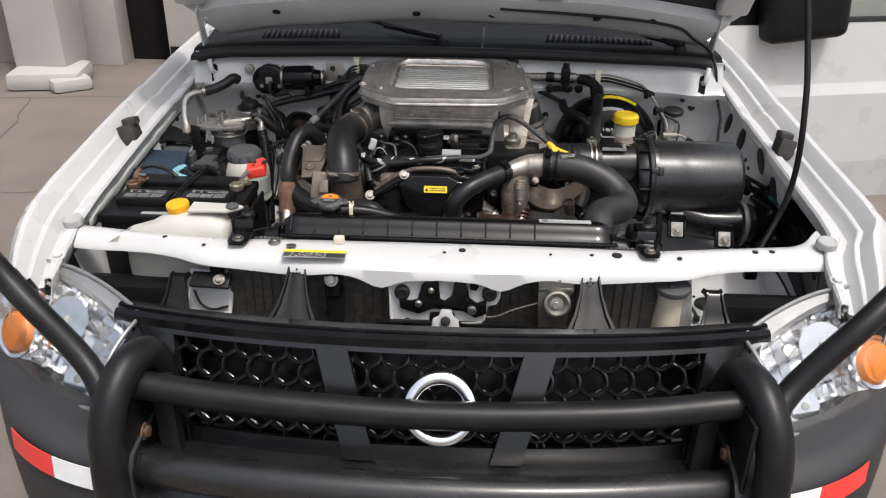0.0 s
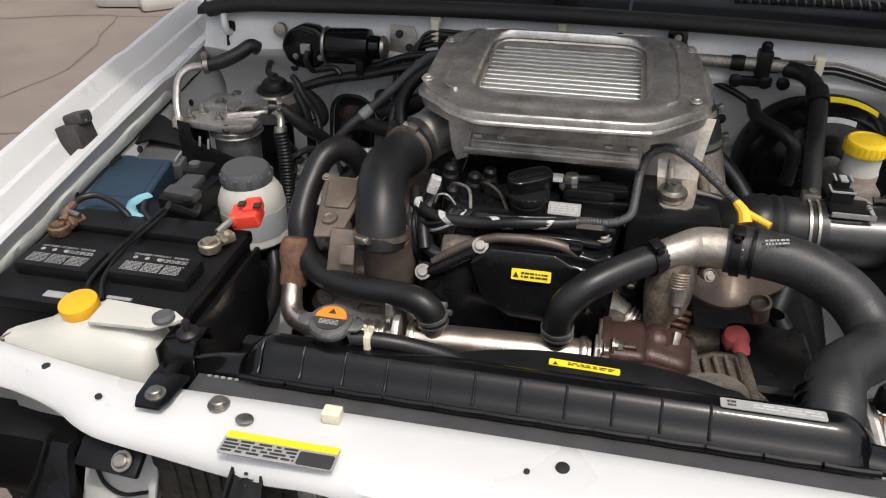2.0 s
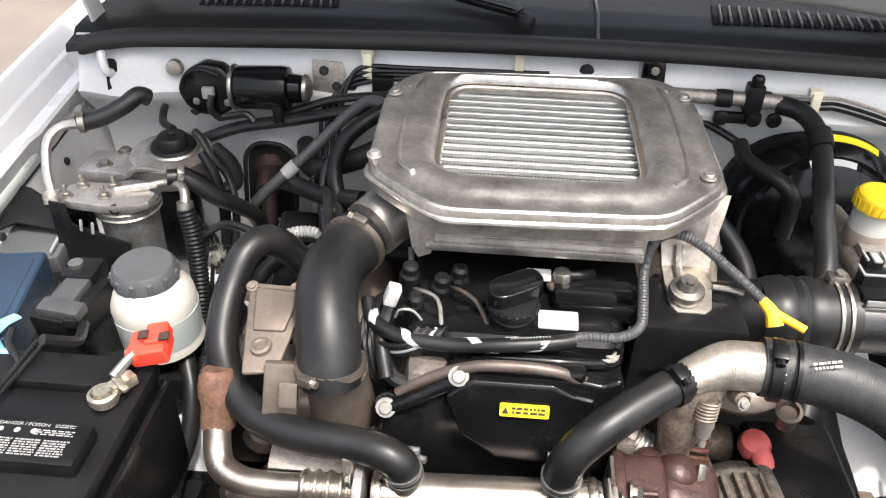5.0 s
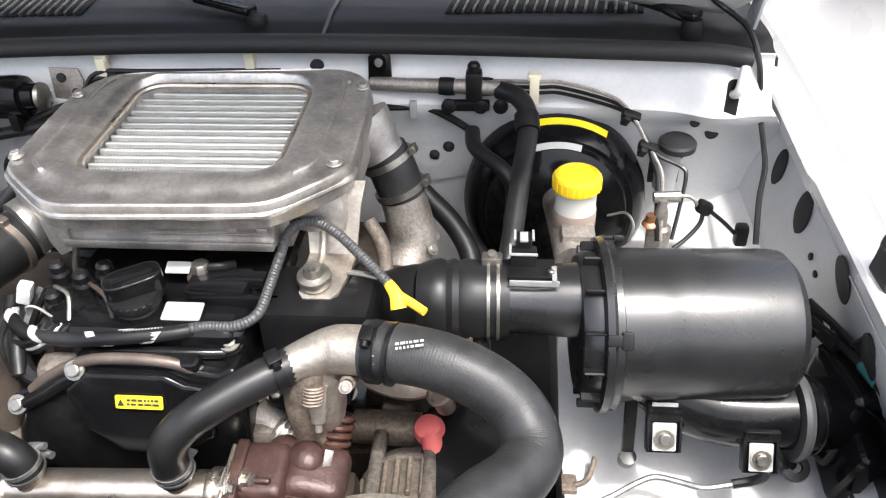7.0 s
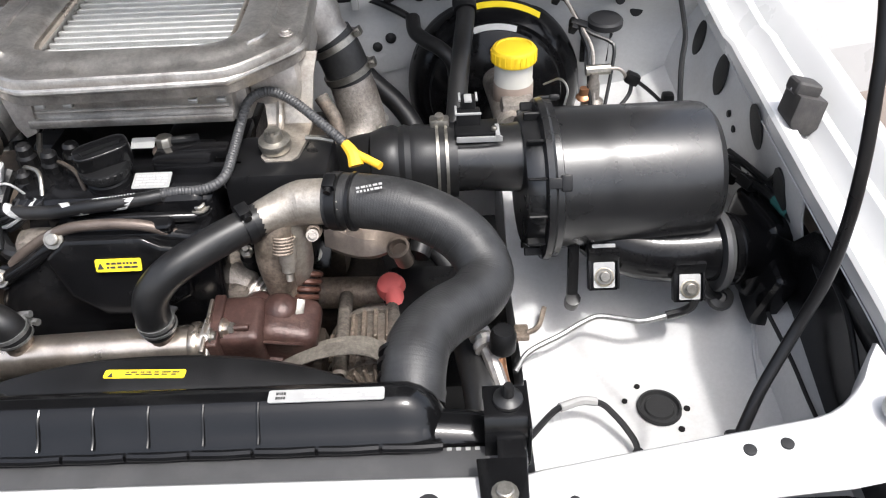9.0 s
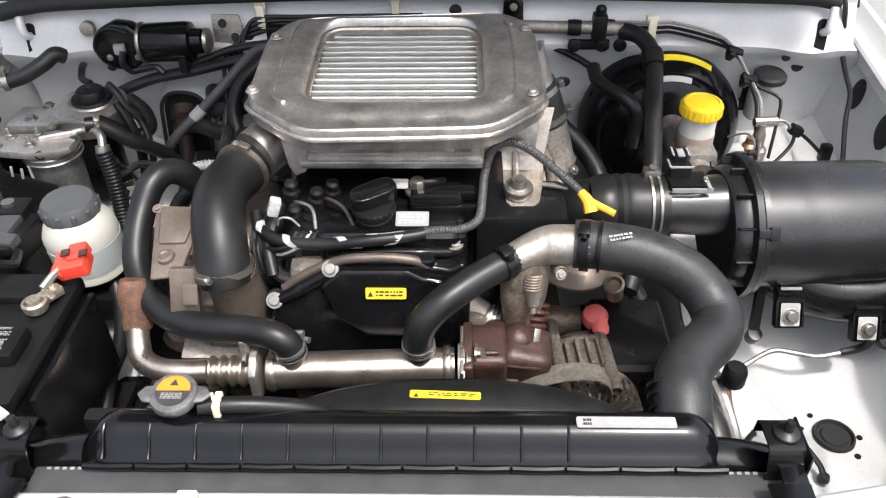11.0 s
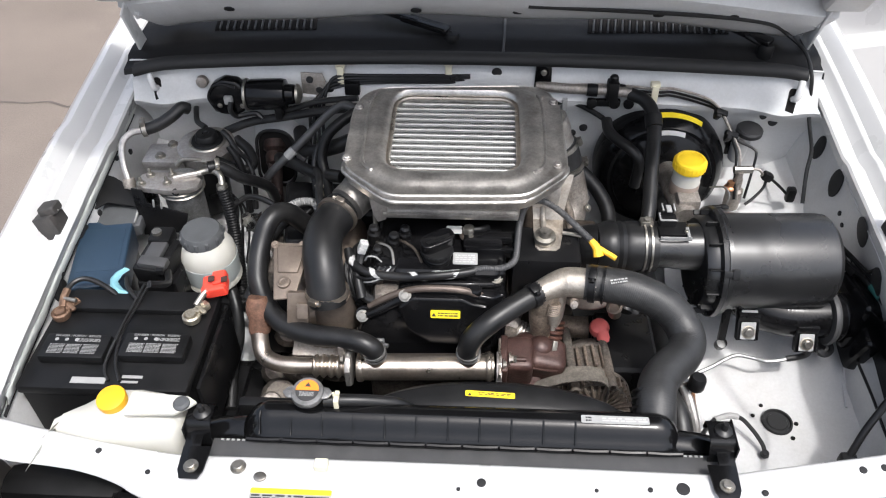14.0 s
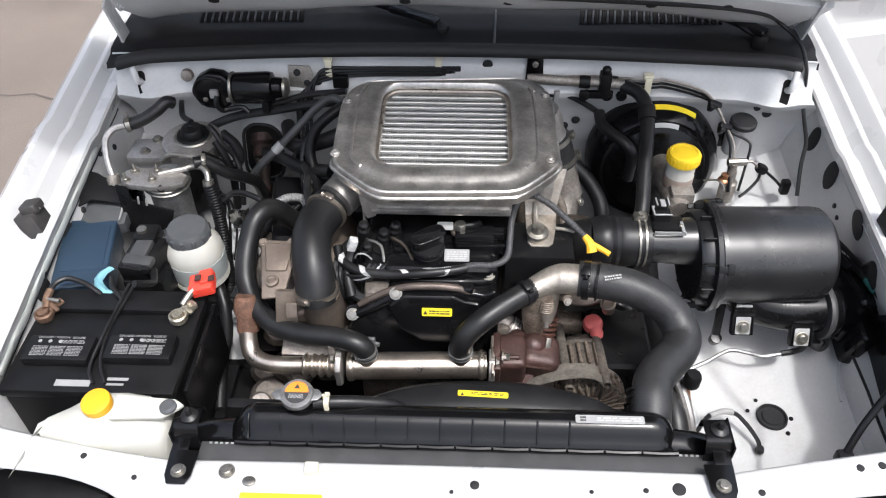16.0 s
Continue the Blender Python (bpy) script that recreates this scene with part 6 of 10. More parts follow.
# dark hoses and castings in the gap beside the firewall
for k, (pts, r, mt) in enumerate((
        ([(-0.45, 0.86, 0.90), (-0.40, 0.80, 0.93), (-0.34, 0.74, 0.95), (-0.27, 0.70, 0.97)], 0.014, RUBBER), ([(-0.40, 0.90, 0.95), (-0.37, 0.82, 0.95), (-0.30, 0.78, 0.99), (-0.24, 0.76, 1.03)], 0.017, RUBBER),
        ([(-0.44, 0.70, 0.80), (-0.39, 0.66, 0.86), (-0.33, 0.64, 0.89), (-0.28, 0.60, 0.90)], 0.016, BLACK_SATIN), ([(-0.43, 0.62, 0.84), (-0.40, 0.63, 0.89), (-0.36, 0.65, 0.91), (-0.31, 0.67, 0.90)], 0.011, RUBBER),
        ([(-0.46, 0.60, 0.82), (-0.43, 0.57, 0.86), (-0.42, 0.52, 0.87), (-0.44, 0.45, 0.84)], 0.012, RUBBER), ([(-0.29, 0.56, 0.99), (-0.30, 0.60, 1.0), (-0.31, 0.66, 0.995), (-0.33, 0.72, 0.97)], 0.008, RUBBER),
        ([(-0.20, 0.50, 0.96), (-0.21, 0.46, 0.97), (-0.20, 0.41, 0.955), (-0.19, 0.38, 0.93)], 0.009, RUBBER), ([(0.30, 0.62, 0.90), (0.33, 0.57, 0.90), (0.34, 0.50, 0.88), (0.32, 0.44, 0.85)], 0.016, RUBBER),
        ([(0.375, 0.33, 0.83), (0.385, 0.28, 0.83), (0.395, 0.21, 0.82), (0.40, 0.15, 0.78)], 0.021, RUBBER), ([(0.22, 0.60, 0.93), (0.25, 0.57, 0.90), (0.31, 0.54, 0.84), (0.36, 0.50, 0.78)], 0.014, RUBBER),
        ([(0.19, 0.62, 1.0), (0.21, 0.60, 0.97), (0.215, 0.57, 0.93), (0.21, 0.52, 0.90)], 0.010, BLOCK))):
    part("side_pipe", tube(B(), pts, r, 12), mt, engine)
for x, y, z, sx, sy, sz, a, mt in ((-0.35, 0.70, 0.80, 0.14, 0.20, 0.16, 10, BLACK_SATIN), (-0.42, 0.60, 0.80, 0.06, 0.10, 0.10, 20, BLOCK), (-0.22, 0.68, 0.90, 0.07, 0.12, 0.08, 5, BLACK_SATIN), (-0.40, 0.52, 0.83, 0.05, 0.08, 0.06, 30, BLOCK), (0.22, 0.62, 0.84, 0.14, 0.12, 0.10, 12, GRIME), (0.33, 0.42, 0.74, 0.12, 0.16, 0.10, 0, BLACK_SATIN), (-0.385, 0.46, 0.79, 0.08, 0.14, 0.10, 0, BLACK_SATIN)):
    part("casting", box(B(), (x, y, z), (sx, sy, sz), 0.018, pose(0, 0, 0, a * 0.5, a, a).to_3x3(), 3), mt, engine)
for x, y, z in ((-0.30, 0.575, 0.955), (-0.42, 0.56, 0.865)):
    bolt(engine, (x, y, z), (0.1, -0.5, 0.9), 0.008, ALU)

# ---- alternator ----
alt = thing("alternator", (0.25, 0.30, 0.68), "dusty finned alternator with a drive belt", "alternator")
aaxis = Vector((0.04, -1, 0.10)).normalized()
am = at((0.262, 0.356, 0.722), aaxis, (0, 0.1, 1))
lathe(bm := B(), [(0.030, -0.080), (0.058, -0.074), (0.066, -0.050), (0.064, 0.050), (0.050, 0.066), (0.03, 0.070)], am.translation, aaxis, seg=36)
body = part("body", bm, BLOCK, alt, "dusty brown body")
for h, r0 in ((0.058, 0.064), (0.030, 0.071), (-0.045, 0.071)):
    lathe(bm := B(), [(r0 - 0.008, h - 0.005), (r0, h - 0.005), (r0 + 0.001, h), (r0, h + 0.005), (r0 - 0.008, h + 0.005)], am.translation, aaxis, seg=40)
    part("ring", bm, BLOCK, alt)
for k in range(28):
    a = 2 * math.pi * k / 28
    t = am.to_3x3() @ Matrix.Rotation(a, 3, "Z")
    for rr, h, size in ((0.0675, -0.012, (0.012, 0.006, 0.058)), (0.066, 0.046, (0.012, 0.005, 0.026)), (0.046, 0.066, (0.034, 0.0045, 0.012))):
        part("fin", box(B(), am @ Vector((rr * math.cos(a), rr * math.sin(a), h)), size, 0.0012, t, 1), CAST_BROWN, alt)
for a in (70, 130, 200):
    lathe(bm := B(), [(0.010, -0.10), (0.010, 0.068), (0.007, 0.072), (0.007, 0.060), (0, 0.060)], am @ Vector((0.070 * math.cos(radians(a)), 0.070 * math.sin(radians(a)), 0)), aaxis, seg=12)
    part("through_bolt_boss", bm, BLOCK, alt)
lathe(bm := B(), [(0.030, 0.062), (0.032, 0.076), (0.026, 0.078)], am.translation, aaxis, seg=30)
part("hub", bm, CAST_BROWN, alt)
lathe(bm := B(), [(0.026, 0.06), (0.030, 0.078), (0.026, 0.082), (0.030, 0.086), (0.026, 0.098), (0.012, 0.100), (0.012, 0.108), (0, 0.108)], am.translation, aaxis, seg=24)
part("pulley", bm, BLACK_SATIN, alt)
belt_line = [(0.085, 0.288, 0.725), (0.118, 0.288, 0.775), (0.151, 0.288, 0.803), (0.198, 0.288, 0.827), (0.238, 0.288, 0.834), (0.264, 0.290, 0.826), (0.278, 0.292, 0.806), (0.280, 0.294, 0.77), (0.270, 0.294, 0.72)]
bm, rows = B(), []
for p in spline(belt_line, 6):
    p = Vector(p)
    n = Vector((p.x - 0.225, 0, p.z - 0.70)).normalized()
    rows.append([p + Vector((0, v, 0)) + n * w for v, w in ((-0.011, 0), (-0.010, 0.002), (0.010, 0.002), (0.011, 0), (0.010, -0.002), (0.0, -0.003), (-0.010, -0.002), (-0.011, 0))])
part("drive_belt", grid(bm, rows), BELT, alt, "dusty grey-brown drive belt")
bm, rows = B(), []
for p in spline([(x * 0.97 + 0.008, y + 0.028, z - 0.016) for x, y, z in belt_line], 6):
    p = Vector(p)
    n = Vector((p.x - 0.225, 0, p.z - 0.70)).normalized()
    rows.append([p + Vector((0, v, 0)) + n * w for v, w in ((-0.008, 0), (-0.007, 0.002), (0.007, 0.002), (0.008, 0), (0.0, -0.003), (-0.008, 0))])
part("drive_belt", grid(bm, rows), BELT, alt)
lathe(bm := B(), [(0.012, -0.016), (0.016, -0.008), (0.020, 0.004), (0.021, 0.014), (0.017, 0.024), (0.009, 0.028), (0, 0.029)], (0.281, 0.452, 0.778), (-0.15, -0.3, 1), seg=20)
cap = part("terminal_cap", bm, PINK, alt, "faded red rubber terminal cap")
part("boot", tube(B(), [(0.281, 0.448, 0.792), (0.286, 0.425, 0.784), (0.292, 0.398, 0.768)], 0.0135, 12), PINK, cap)
part("cable", tube(B(), [(0.294, 0.395, 0.764), (0.305, 0.385, 0.752), (0.322, 0.378, 0.742), (0.342, 0.382, 0.730), (0.352, 0.40, 0.71)], 0.011, 10), RUBBER, alt, "thick black cable")
bm = B()
box(bm, (0.337, 0.425, 0.765), (0.040, 0.032, 0.030), 0.006, pose(0, 0, 0, 20, 0, 15).to_3x3(), 3)
box(bm, (0.352, 0.402, 0.752), (0.022, 0.030, 0.024), 0.005, pose(0, 0, 0, 10, 0, 30).to_3x3(), 3)
plug = part("regulator_plug", bm, BLACK_GLOSS, alt, "black regulator plug")
part("white_tag", box(B(), (0.336, 0.418, 0.782), (0.014, 0.012, 0.003), 0.001, pose(0, 0, 0, 30, 0, 0).to_3x3()), LABEL_W, plug, "small white tag")

# ---- cylinder of the exhaust gas cooler ----
egr = thing("exhaust_gas_cooler", (-0.07, 0.30, 0.78), "bright metal exhaust gas cooler tube", "exhaust cooler")
part("cooler_tube", tube(B(), [(-0.195, 0.297, 0.828), (0.062, 0.303, 0.834)], 0.0255, 24, straight=True), STAINLESS, egr)
for x in (-0.19, 0.052):
    lathe(bm := B(), [(0.0265, -0.006), (0.0285, -0.003), (0.0285, 0.003), (0.0265, 0.006)], (x, 0.297 + 0.006 * (x > 0), 0.828 + 0.006 * (x > 0)), (1, 0.02, 0.02), seg=24)
    part("collar", bm, STAINLESS, egr)
for x in (-0.211, 0.070):
    bm = B()
    prism(bm, [(-0.034, -0.018), (-0.016, -0.036), (0.014, -0.036), (0.030, -0.02), (0.030, 0.02), (0.014, 0.040), (-0.016, 0.040), (-0.034, 0.022)], at((x - 0.004, 0.297, 0.830), (1, 0, 0), (0, 0, 1)), 0.010, 0.002)
    fl = part("flange", bm, ALU, egr)
    for dy, dz in ((-0.014, 0.036), (0.018, -0.02)):
        bolt(fl, (x + (0.008 if x > 0 else -0.006), 0.297 + dy, 0.830 + dz), (1 if x > 0 else -1, 0, 0), 0.0065)
part("bellows", tube(B(), [(-0.213, 0.297, 0.828), (-0.28, 0.298, 0.826)], 0.020, 18, straight=True, rfun=lambda s: 1 + 0.14 * math.sin(s * 430)), STAINLESS, egr, "corrugated bellows")
part("bend", tube(B(), [(-0.28, 0.298, 0.826), (-0.318, 0.298, 0.825), (-0.352, 0.303, 0.824), (-0.378, 0.316, 0.828), (-0.388, 0.334, 0.840), (-0.391, 0.352, 0.862)], 0.0165, 16), STAINLESS, egr)
lathe(bm := B(), [(0.017, -0.004), (0.0205, 0.0), (0.0215, 0.010), (0.0195, 0.022), (0.0215, 0.036), (0.0235, 0.050), (0.0215, 0.064), (0.017, 0.072), (0, 0.074)], (-0.391, 0.354, 0.856), (-0.02, 0.42, 0.90), seg=24)
part("rusty_elbow", bm, RUST, egr, "rust-brown cast elbow")
for k in range(8):
    a = 2 * math.pi * k / 8
    bm = B()
    lathe(bm, [(0.004, 0), (0.0035, 0.003), (0, 0.004)], Vector((-0.392, 0.374, 0.888)) + 0.0225 * Vector((math.cos(a), -0.8 * math.sin(a), 0.5 * math.sin(a))), (math.cos(a), -math.sin(a), 0.2), seg=6)
    part("casting_knob", bm, RUST, egr)
bm = B()
box(bm, (-0.275, 0.335, 0.835), (0.10, 0.035, 0.006), 0.002, pose(0, 0, 0, 20, 0, 0).to_3x3())
box(bm, (-0.222, 0.305, 0.865), (0.012, 0.03, 0.05), 0.003)
part("support_bracket", bm, ALU_DULL, egr)

# ---- maroon valve ----
valve = thing("exhaust_gas_valve", (0.12, 0.32, 0.76), "maroon cast iron exhaust gas valve", "valve")
bm = B()
box(bm, (0.106, 0.322, 0.828), (0.058, 0.070, 0.080), 0.014, pose(0, 0, 0, 10, 0, 0).to_3x3(), 4)
box(bm, (0.080, 0.314, 0.832), (0.014, 0.078, 0.080), 0.004, pose(0, 0, 0, 10, 0, 0).to_3x3(), 3)
box(bm, (0.122, 0.352, 0.828), (0.060, 0.044, 0.050), 0.014, None, 3)
lathe(bm, [(0.024, -0.05), (0.024, -0.008), (0.020, 0.004), (0.011, 0.010), (0, 0.011)], (0.121, 0.352, 0.850), (0, -0.3, 1), seg=24)
body = part("body", bm, MAROON, valve, sharp=50)
bm = B()
box(bm, (0.156, 0.336, 0.816), (0.076, 0.070, 0.084), 0.022, pose(0, 0, 0, 12, 14, 0).to_3x3(), 5)
lathe(bm, [(0.024, -0.03), (0.0235, 0.0), (0.020, 0.010), (0.012, 0.016), (0, 0.018)], (0.150, 0.340, 0.852), (0.1, -0.35, 1), seg=24)
drum = part("valve_head", bm, MAROON, valve, "rounded maroon valve head", sharp=60)
part("head_seam", tube(B(), [(0.128, 0.296, 0.842), (0.150, 0.293, 0.842), (0.172, 0.294, 0.838), (0.186, 0.302, 0.830)], 0.0022, 6), MAROON, drum)
lathe(bm := B(), [(0.030, -0.05), (0.034, -0.044), (0.034, -0.002), (0.030, 0.004), (0, 0.006)], (0.122, 0.310, 0.808), (0.0, -0.70, 0.72), seg=30)
part("lower_drum", bm, MAROON, valve)
part("gasket", box(B(), (0.0715, 0.305, 0.832), (0.005, 0.078, 0.082), 0.002, pose(0, 0, 0, 10, 0, 0).to_3x3()), STAINLESS, body, "pale stained gasket")
bolt(body, (0.090, 0.298, 0.864), (1, -0.1, 0.1), 0.0085, STAINLESS)
lathe(bm := B(), [(0.0075, 0), (0.0075, 0.006), (0.006, 0.007), (0, 0.007)], (0.097, 0.2975, 0.8643), (1, -0.1, 0.1), seg=6)
part("nut", bm, STEEL, body)
lathe(bm := B(), [(0.0042, 0), (0.0042, 0.018), (0.003, 0.020), (0, 0.020)], (0.101, 0.2975, 0.8645), (1, -0.1, 0.1), seg=10)
part("stud", bm, MAROON, body)
part("clip", box(B(), (0.176, 0.336, 0.858), (0.010, 0.004, 0.022), 0.001, pose(0, 0, 0, -40, 20, 10).to_3x3()), STEEL, drum, "small metal clip")


# ---- intercooler ----
ic = thing("intercooler", (-0.03, 0.66, 1.0), "cast aluminium top-mounted intercooler", "intercooler")


def icz(y):
    return 1.121 + 0.055 * (y - 0.55)


outline = [(-0.233, 0.536), (-0.142, 0.456), (0.112, 0.464), (0.191, 0.541), (0.188, 0.740), (0.166, 0.797), (0.132, 0.814), (-0.196, 0.796), (-0.226, 0.762), (-0.236, 0.715)]
win = [(x - 0.026, y + 0.658) for x, y in rounded(0.250, 0.240, 0.035, 4)]


def ring_pts(poly, n=96):
    """Evenly spaced angles round a polygon about its middle."""
    c = Vector((-0.027, 0.65))
    out = []
    for k in range(n):
        a = 2 * math.pi * k / n
        d = Vector((math.cos(a), math.sin(a)))
        best = None
        for p, q in zip(poly, poly[1:] + poly[:1]):
            p, q = Vector(p) - c, Vector(q) - c
            e = q - p
            den = d.x * e.y - d.y * e.x
            if abs(den) < 1e-9:
                continue
            t = (p.x * e.y - p.y * e.x) / den
            u = (p.x * d.y - p.y * d.x) / den
            if t > 0 and -1e-6 <= u <= 1 + 1e-6:
                best = t if best is None else max(best, t)
        out.append((c + d * best, d))
    return out


def softened(pts, times=2):
    """Rounds the corners of a closed ring of points."""
    for _ in range(times):
        pts = [(0.25 * pts[k - 1][0] + 0.5 * pts[k][0] + 0.25 * pts[(k + 1) % len(pts)][0], pts[k][1]) for k in range(len(pts))]
    return pts


o, w = softened(ring_pts(outline)), ring_pts(win)
PRESS = ((1.0, -0.030), (1.012, -0.018), (1.012, -0.007), (0.990, -0.001), (0.955, 0.0008), (0.92, -0.0005), (0.80, -0.0012), (0.70, -0.0006), (0.62, 0.0015), (0.54, 0.0042), (0.46, 0.0058), (0.34, 0.0064), (0.22, 0.0055), (0.12, 0.002), (0.05, -0.005), (0.015, -0.014), (0.0, -0.036))
rows = [[] for _ in PRESS]
for (p, d), (q, _) in zip(o, w):
    for row, (t, dz) in enumerate(PRESS):
        v = q + (p - q) * t
        rows[row].append(Vector((v.x, v.y, icz(v.y) + dz)))
rows = [r + [r[0]] for r in rows]
bm = grid(B(), rows)
bmesh.ops.remove_doubles(bm, verts=bm.verts, dist=0.0003)
shell = part("top_shell", thick(bm, 0.003), ALU_SHELL, ic, "pressed aluminium top shell", sharp=32)
part("rolled_edge", tube(B(), [(x, y, icz(y) - 0.014) for x, y in ((-0.232, 0.560), (-0.231, 0.540), (-0.205, 0.514), (-0.165, 0.479), (-0.142, 0.463), (-0.110, 0.457), (0.085, 0.464), (0.112, 0.470), (0.135, 0.490), (0.170, 0.524), (0.188, 0.545), (0.190, 0.565))], 0.0048, 10, per=3), ALU_SHELL, shell, "bright rolled front edge")
for side, x0 in ((-1, -0.196), (1, 0.146)):
    bm = B()
    tube(bm, [(x0 + side * dx, y, icz(y) + 0.004) for dx, y in ((-0.020, 0.525), (0.0, 0.555), (0.004, 0.66), (0.002, 0.745), (-0.006, 0.772))], 0.0032, 8, per=4)
    part("pressed_bead", bm, ALU_SHELL, shell)
bm = B()
rim = [Vector((x, y, icz(y) - 0.010)) for x, y in win]
tube(bm, rim + [rim[0]], 0.0045, 8, straight=True)
part("window_rim", bm, STAINLESS, shell, "polished window rim")
for x, y in ((-0.226, 0.560), (0.170, 0.553), (-0.222, 0.725), (0.172, 0.752), (-0.203, 0.745), (0.150, 0.768)):
    bolt(shell, (x, y, icz(y) + 0.001), (0, -0.1, 1), 0.0062 if abs(x) > 0.16 and x != -0.203 else 0.0035, ALU, name="screw")
n = 14
for k in range(n):
    y = 0.546 + 0.226 * k / (n - 1)
    bm = B()
    box(bm, (-0.026, y, icz(y) - 0.024), (0.250, 0.0056, 0.007), 0.001, None, 1)
    part("core_bar", bm, ALU_BRIGHT, ic)
bm = B()
for k in range(n - 1):
    y = 0.546 + 0.226 * (k + 0.5) / (n - 1)
    z = icz(y) - 0.029
    for j in range(100):
        x0 = -0.148 + 0.242 * j / 100
        lift = 0.0042 if j % 2 else -0.0042
        for a0, a1 in ((-0.0062, 0.0), (0.0, 0.0062)):
            lift = -lift
            bm.faces.new([bm.verts.new(p) for p in ((x0, y + a0, z - lift), (x0 + 0.00242, y + a0, z + lift), (x0 + 0.00242, y + a1, z + lift), (x0, y + a1, z - lift))])
tagged(part("core_mesh", bm, ALU_FIN, ic, "wavy aluminium core fins", sharp=1), kind="stuff")
bm = B()
box(bm, (-0.027, 0.655, 1.050), (0.285, 0.27, 0.056), 0.006)
part("core_box", bm, ALU, ic)
bm = B()
box(bm, (-0.028, 0.508, 1.066), (0.262, 0.022, 0.056), 0.004)
face = part("front_face", bm, ALU_SHELL, ic)
for z, size in ((1.042, (0.258, 0.018, 0.012)), (1.056, (0.250, 0.008, 0.004)), (1.090, (0.262, 0.014, 0.008))):
    part("edge_flange", box(B(), (-0.028, 0.499, z), size, 0.003), ALU_SHELL, face)
bars(face, (-0.028, 0.4965, 1.074), 0.05, 0.010, 1, ALU_DULL, (0, -1, 0), (0, 0, 1), lift=0.0005, seed=9)
for x in (-0.135, -0.100, 0.055, 0.090):
    bm = B()
    box(bm, (x, 0.4935, 1.066), (0.012, 0.006, 0.006), 0.002)
    part("rivet", bm, ALU_BRIGHT, face)
part("seam_wire", tube(B(), [(-0.095, 0.4955, 1.083), (-0.04, 0.4950, 1.081), (0.03, 0.4950, 1.082)], 0.0014, 6), BLACK_SATIN, face)
for x in (-0.10, 0.075):
    part("dark_stop", box(B(), (x, 0.4950, 1.082), (0.006, 0.006, 0.009), 0.0015), BLACK_SATIN, face)
bm = B()
lathe(bm, [(0.056, -0.045), (0.052, -0.02), (0.042, 0.01), (0.038, 0.03), (0.038, 0.055)], (-0.198, 0.572, 1.046), (-0.55, -0.80, -0.18), seg=26)
box(bm, (-0.195, 0.62, 1.060), (0.07, 0.14, 0.055), 0.02)
part("left_tank", bm, ALU_SHELL, ic, "cast side tank")
bm = B()
box(bm, (0.148, 0.64, 1.062), (0.07, 0.22, 0.06), 0.02)
lathe(bm, [(0.045, -0.03), (0.042, 0.0), (0.035, 0.015), (0.034, 0.03)], (0.178, 0.745, 1.060), (0.5, -0.1, -0.85), seg=24)
part("right_tank", bm, ALU, ic, "cast side tank")
bm, rows = B(), []
for y, z, x0, x1 in ((0.448, 1.002, 0.140, 0.172), (0.456, 1.004, 0.134, 0.180), (0.500, 1.006, 0.132, 0.188), (0.528, 1.010, 0.132, 0.190), (0.540, 1.030, 0.130, 0.192), (0.546, 1.070, 0.118, 0.198), (0.560, 1.095, 0.106, 0.204)):
    rows.append([(x0 + (x1 - x0) * k / 6, y, z) for k in range(7)])
thick(grid(bm, rows), 0.006)
foot = part("front_foot", bm, ALU_NECK, ic, "cast mounting foot")
for x in (0.150,):
    part("web", tube(B(), [(x, 0.500, 1.010), (x, 0.520, 1.016), (x, 0.536, 1.034), (x, 0.543, 1.075)], 0.005, 8), ALU_NECK, foot)
part("stud", tube(B(), [(0.151, 0.462, 1.008), (0.151, 0.462, 1.036)], 0.005, 8, straight=True), STEEL, foot)
part("support_rod", tube(B(), [(0.186, 0.490, 1.010), (0.205, 0.488, 1.009), (0.222, 0.486, 1.006)], 0.0038, 8), STEEL, foot)
bm = B()
prism(bm, [(-0.020, 0), (0.018, 0), (0.010, -0.055), (-0.006, -0.062), (-0.014, -0.045)], at((-0.160, 0.500, 1.085), (0, -1, 0), (0, 0, 1)), 0.008, 0.002)
part("left_foot", bm, ALU, ic)

# ---- hoses ----
h = thing("intake_hose", (-0.245, 0.40, 0.92), "thick black rubber intake elbow", "hose")
part("elbow", tube(B(), [(-0.240, 0.535, 1.022), (-0.250, 0.505, 1.020), (-0.264, 0.465, 1.018), (-0.264, 0.424, 1.008), (-0.257, 0.390, 0.988), (-0.252, 0.366, 0.960), (-0.250, 0.358, 0.94)], 0.0365, 24), RUBBER, h)
clamp(h, (-0.2475, 0.514, 1.0205), (-0.35, -1, -0.1), 0.0395, 0.009, (0.3, 0, 1), STAINLESS)
clamp(h, (-0.251, 0.369, 0.958), (0, 0.2, 1), 0.0392, 0.009, (-0.5, -1, 0.2), STAINLESS)

h = thing("coolant_hose", (-0.36, 0.45, 0.85), "black rubber coolant hose with a long bend", "hose", "coolant hoses")
part("hose", tube(B(), [(-0.325, 0.600, 0.905), (-0.338, 0.578, 0.945), (-0.354, 0.560, 0.982), (-0.372, 0.540, 1.000), (-0.388, 0.514, 0.994), (-0.398, 0.485, 0.970), (-0.402, 0.452, 0.945), (-0.398, 0.420, 0.920), (-0.376, 0.382, 0.898), (-0.338, 0.347, 0.886), (-0.285, 0.325, 0.886), (-0.225, 0.312, 0.893), (-0.185, 0.300, 0.896), (-0.164, 0.295, 0.885), (-0.159, 0.296, 0.862)], 0.0198, 18), RUBBER, h)
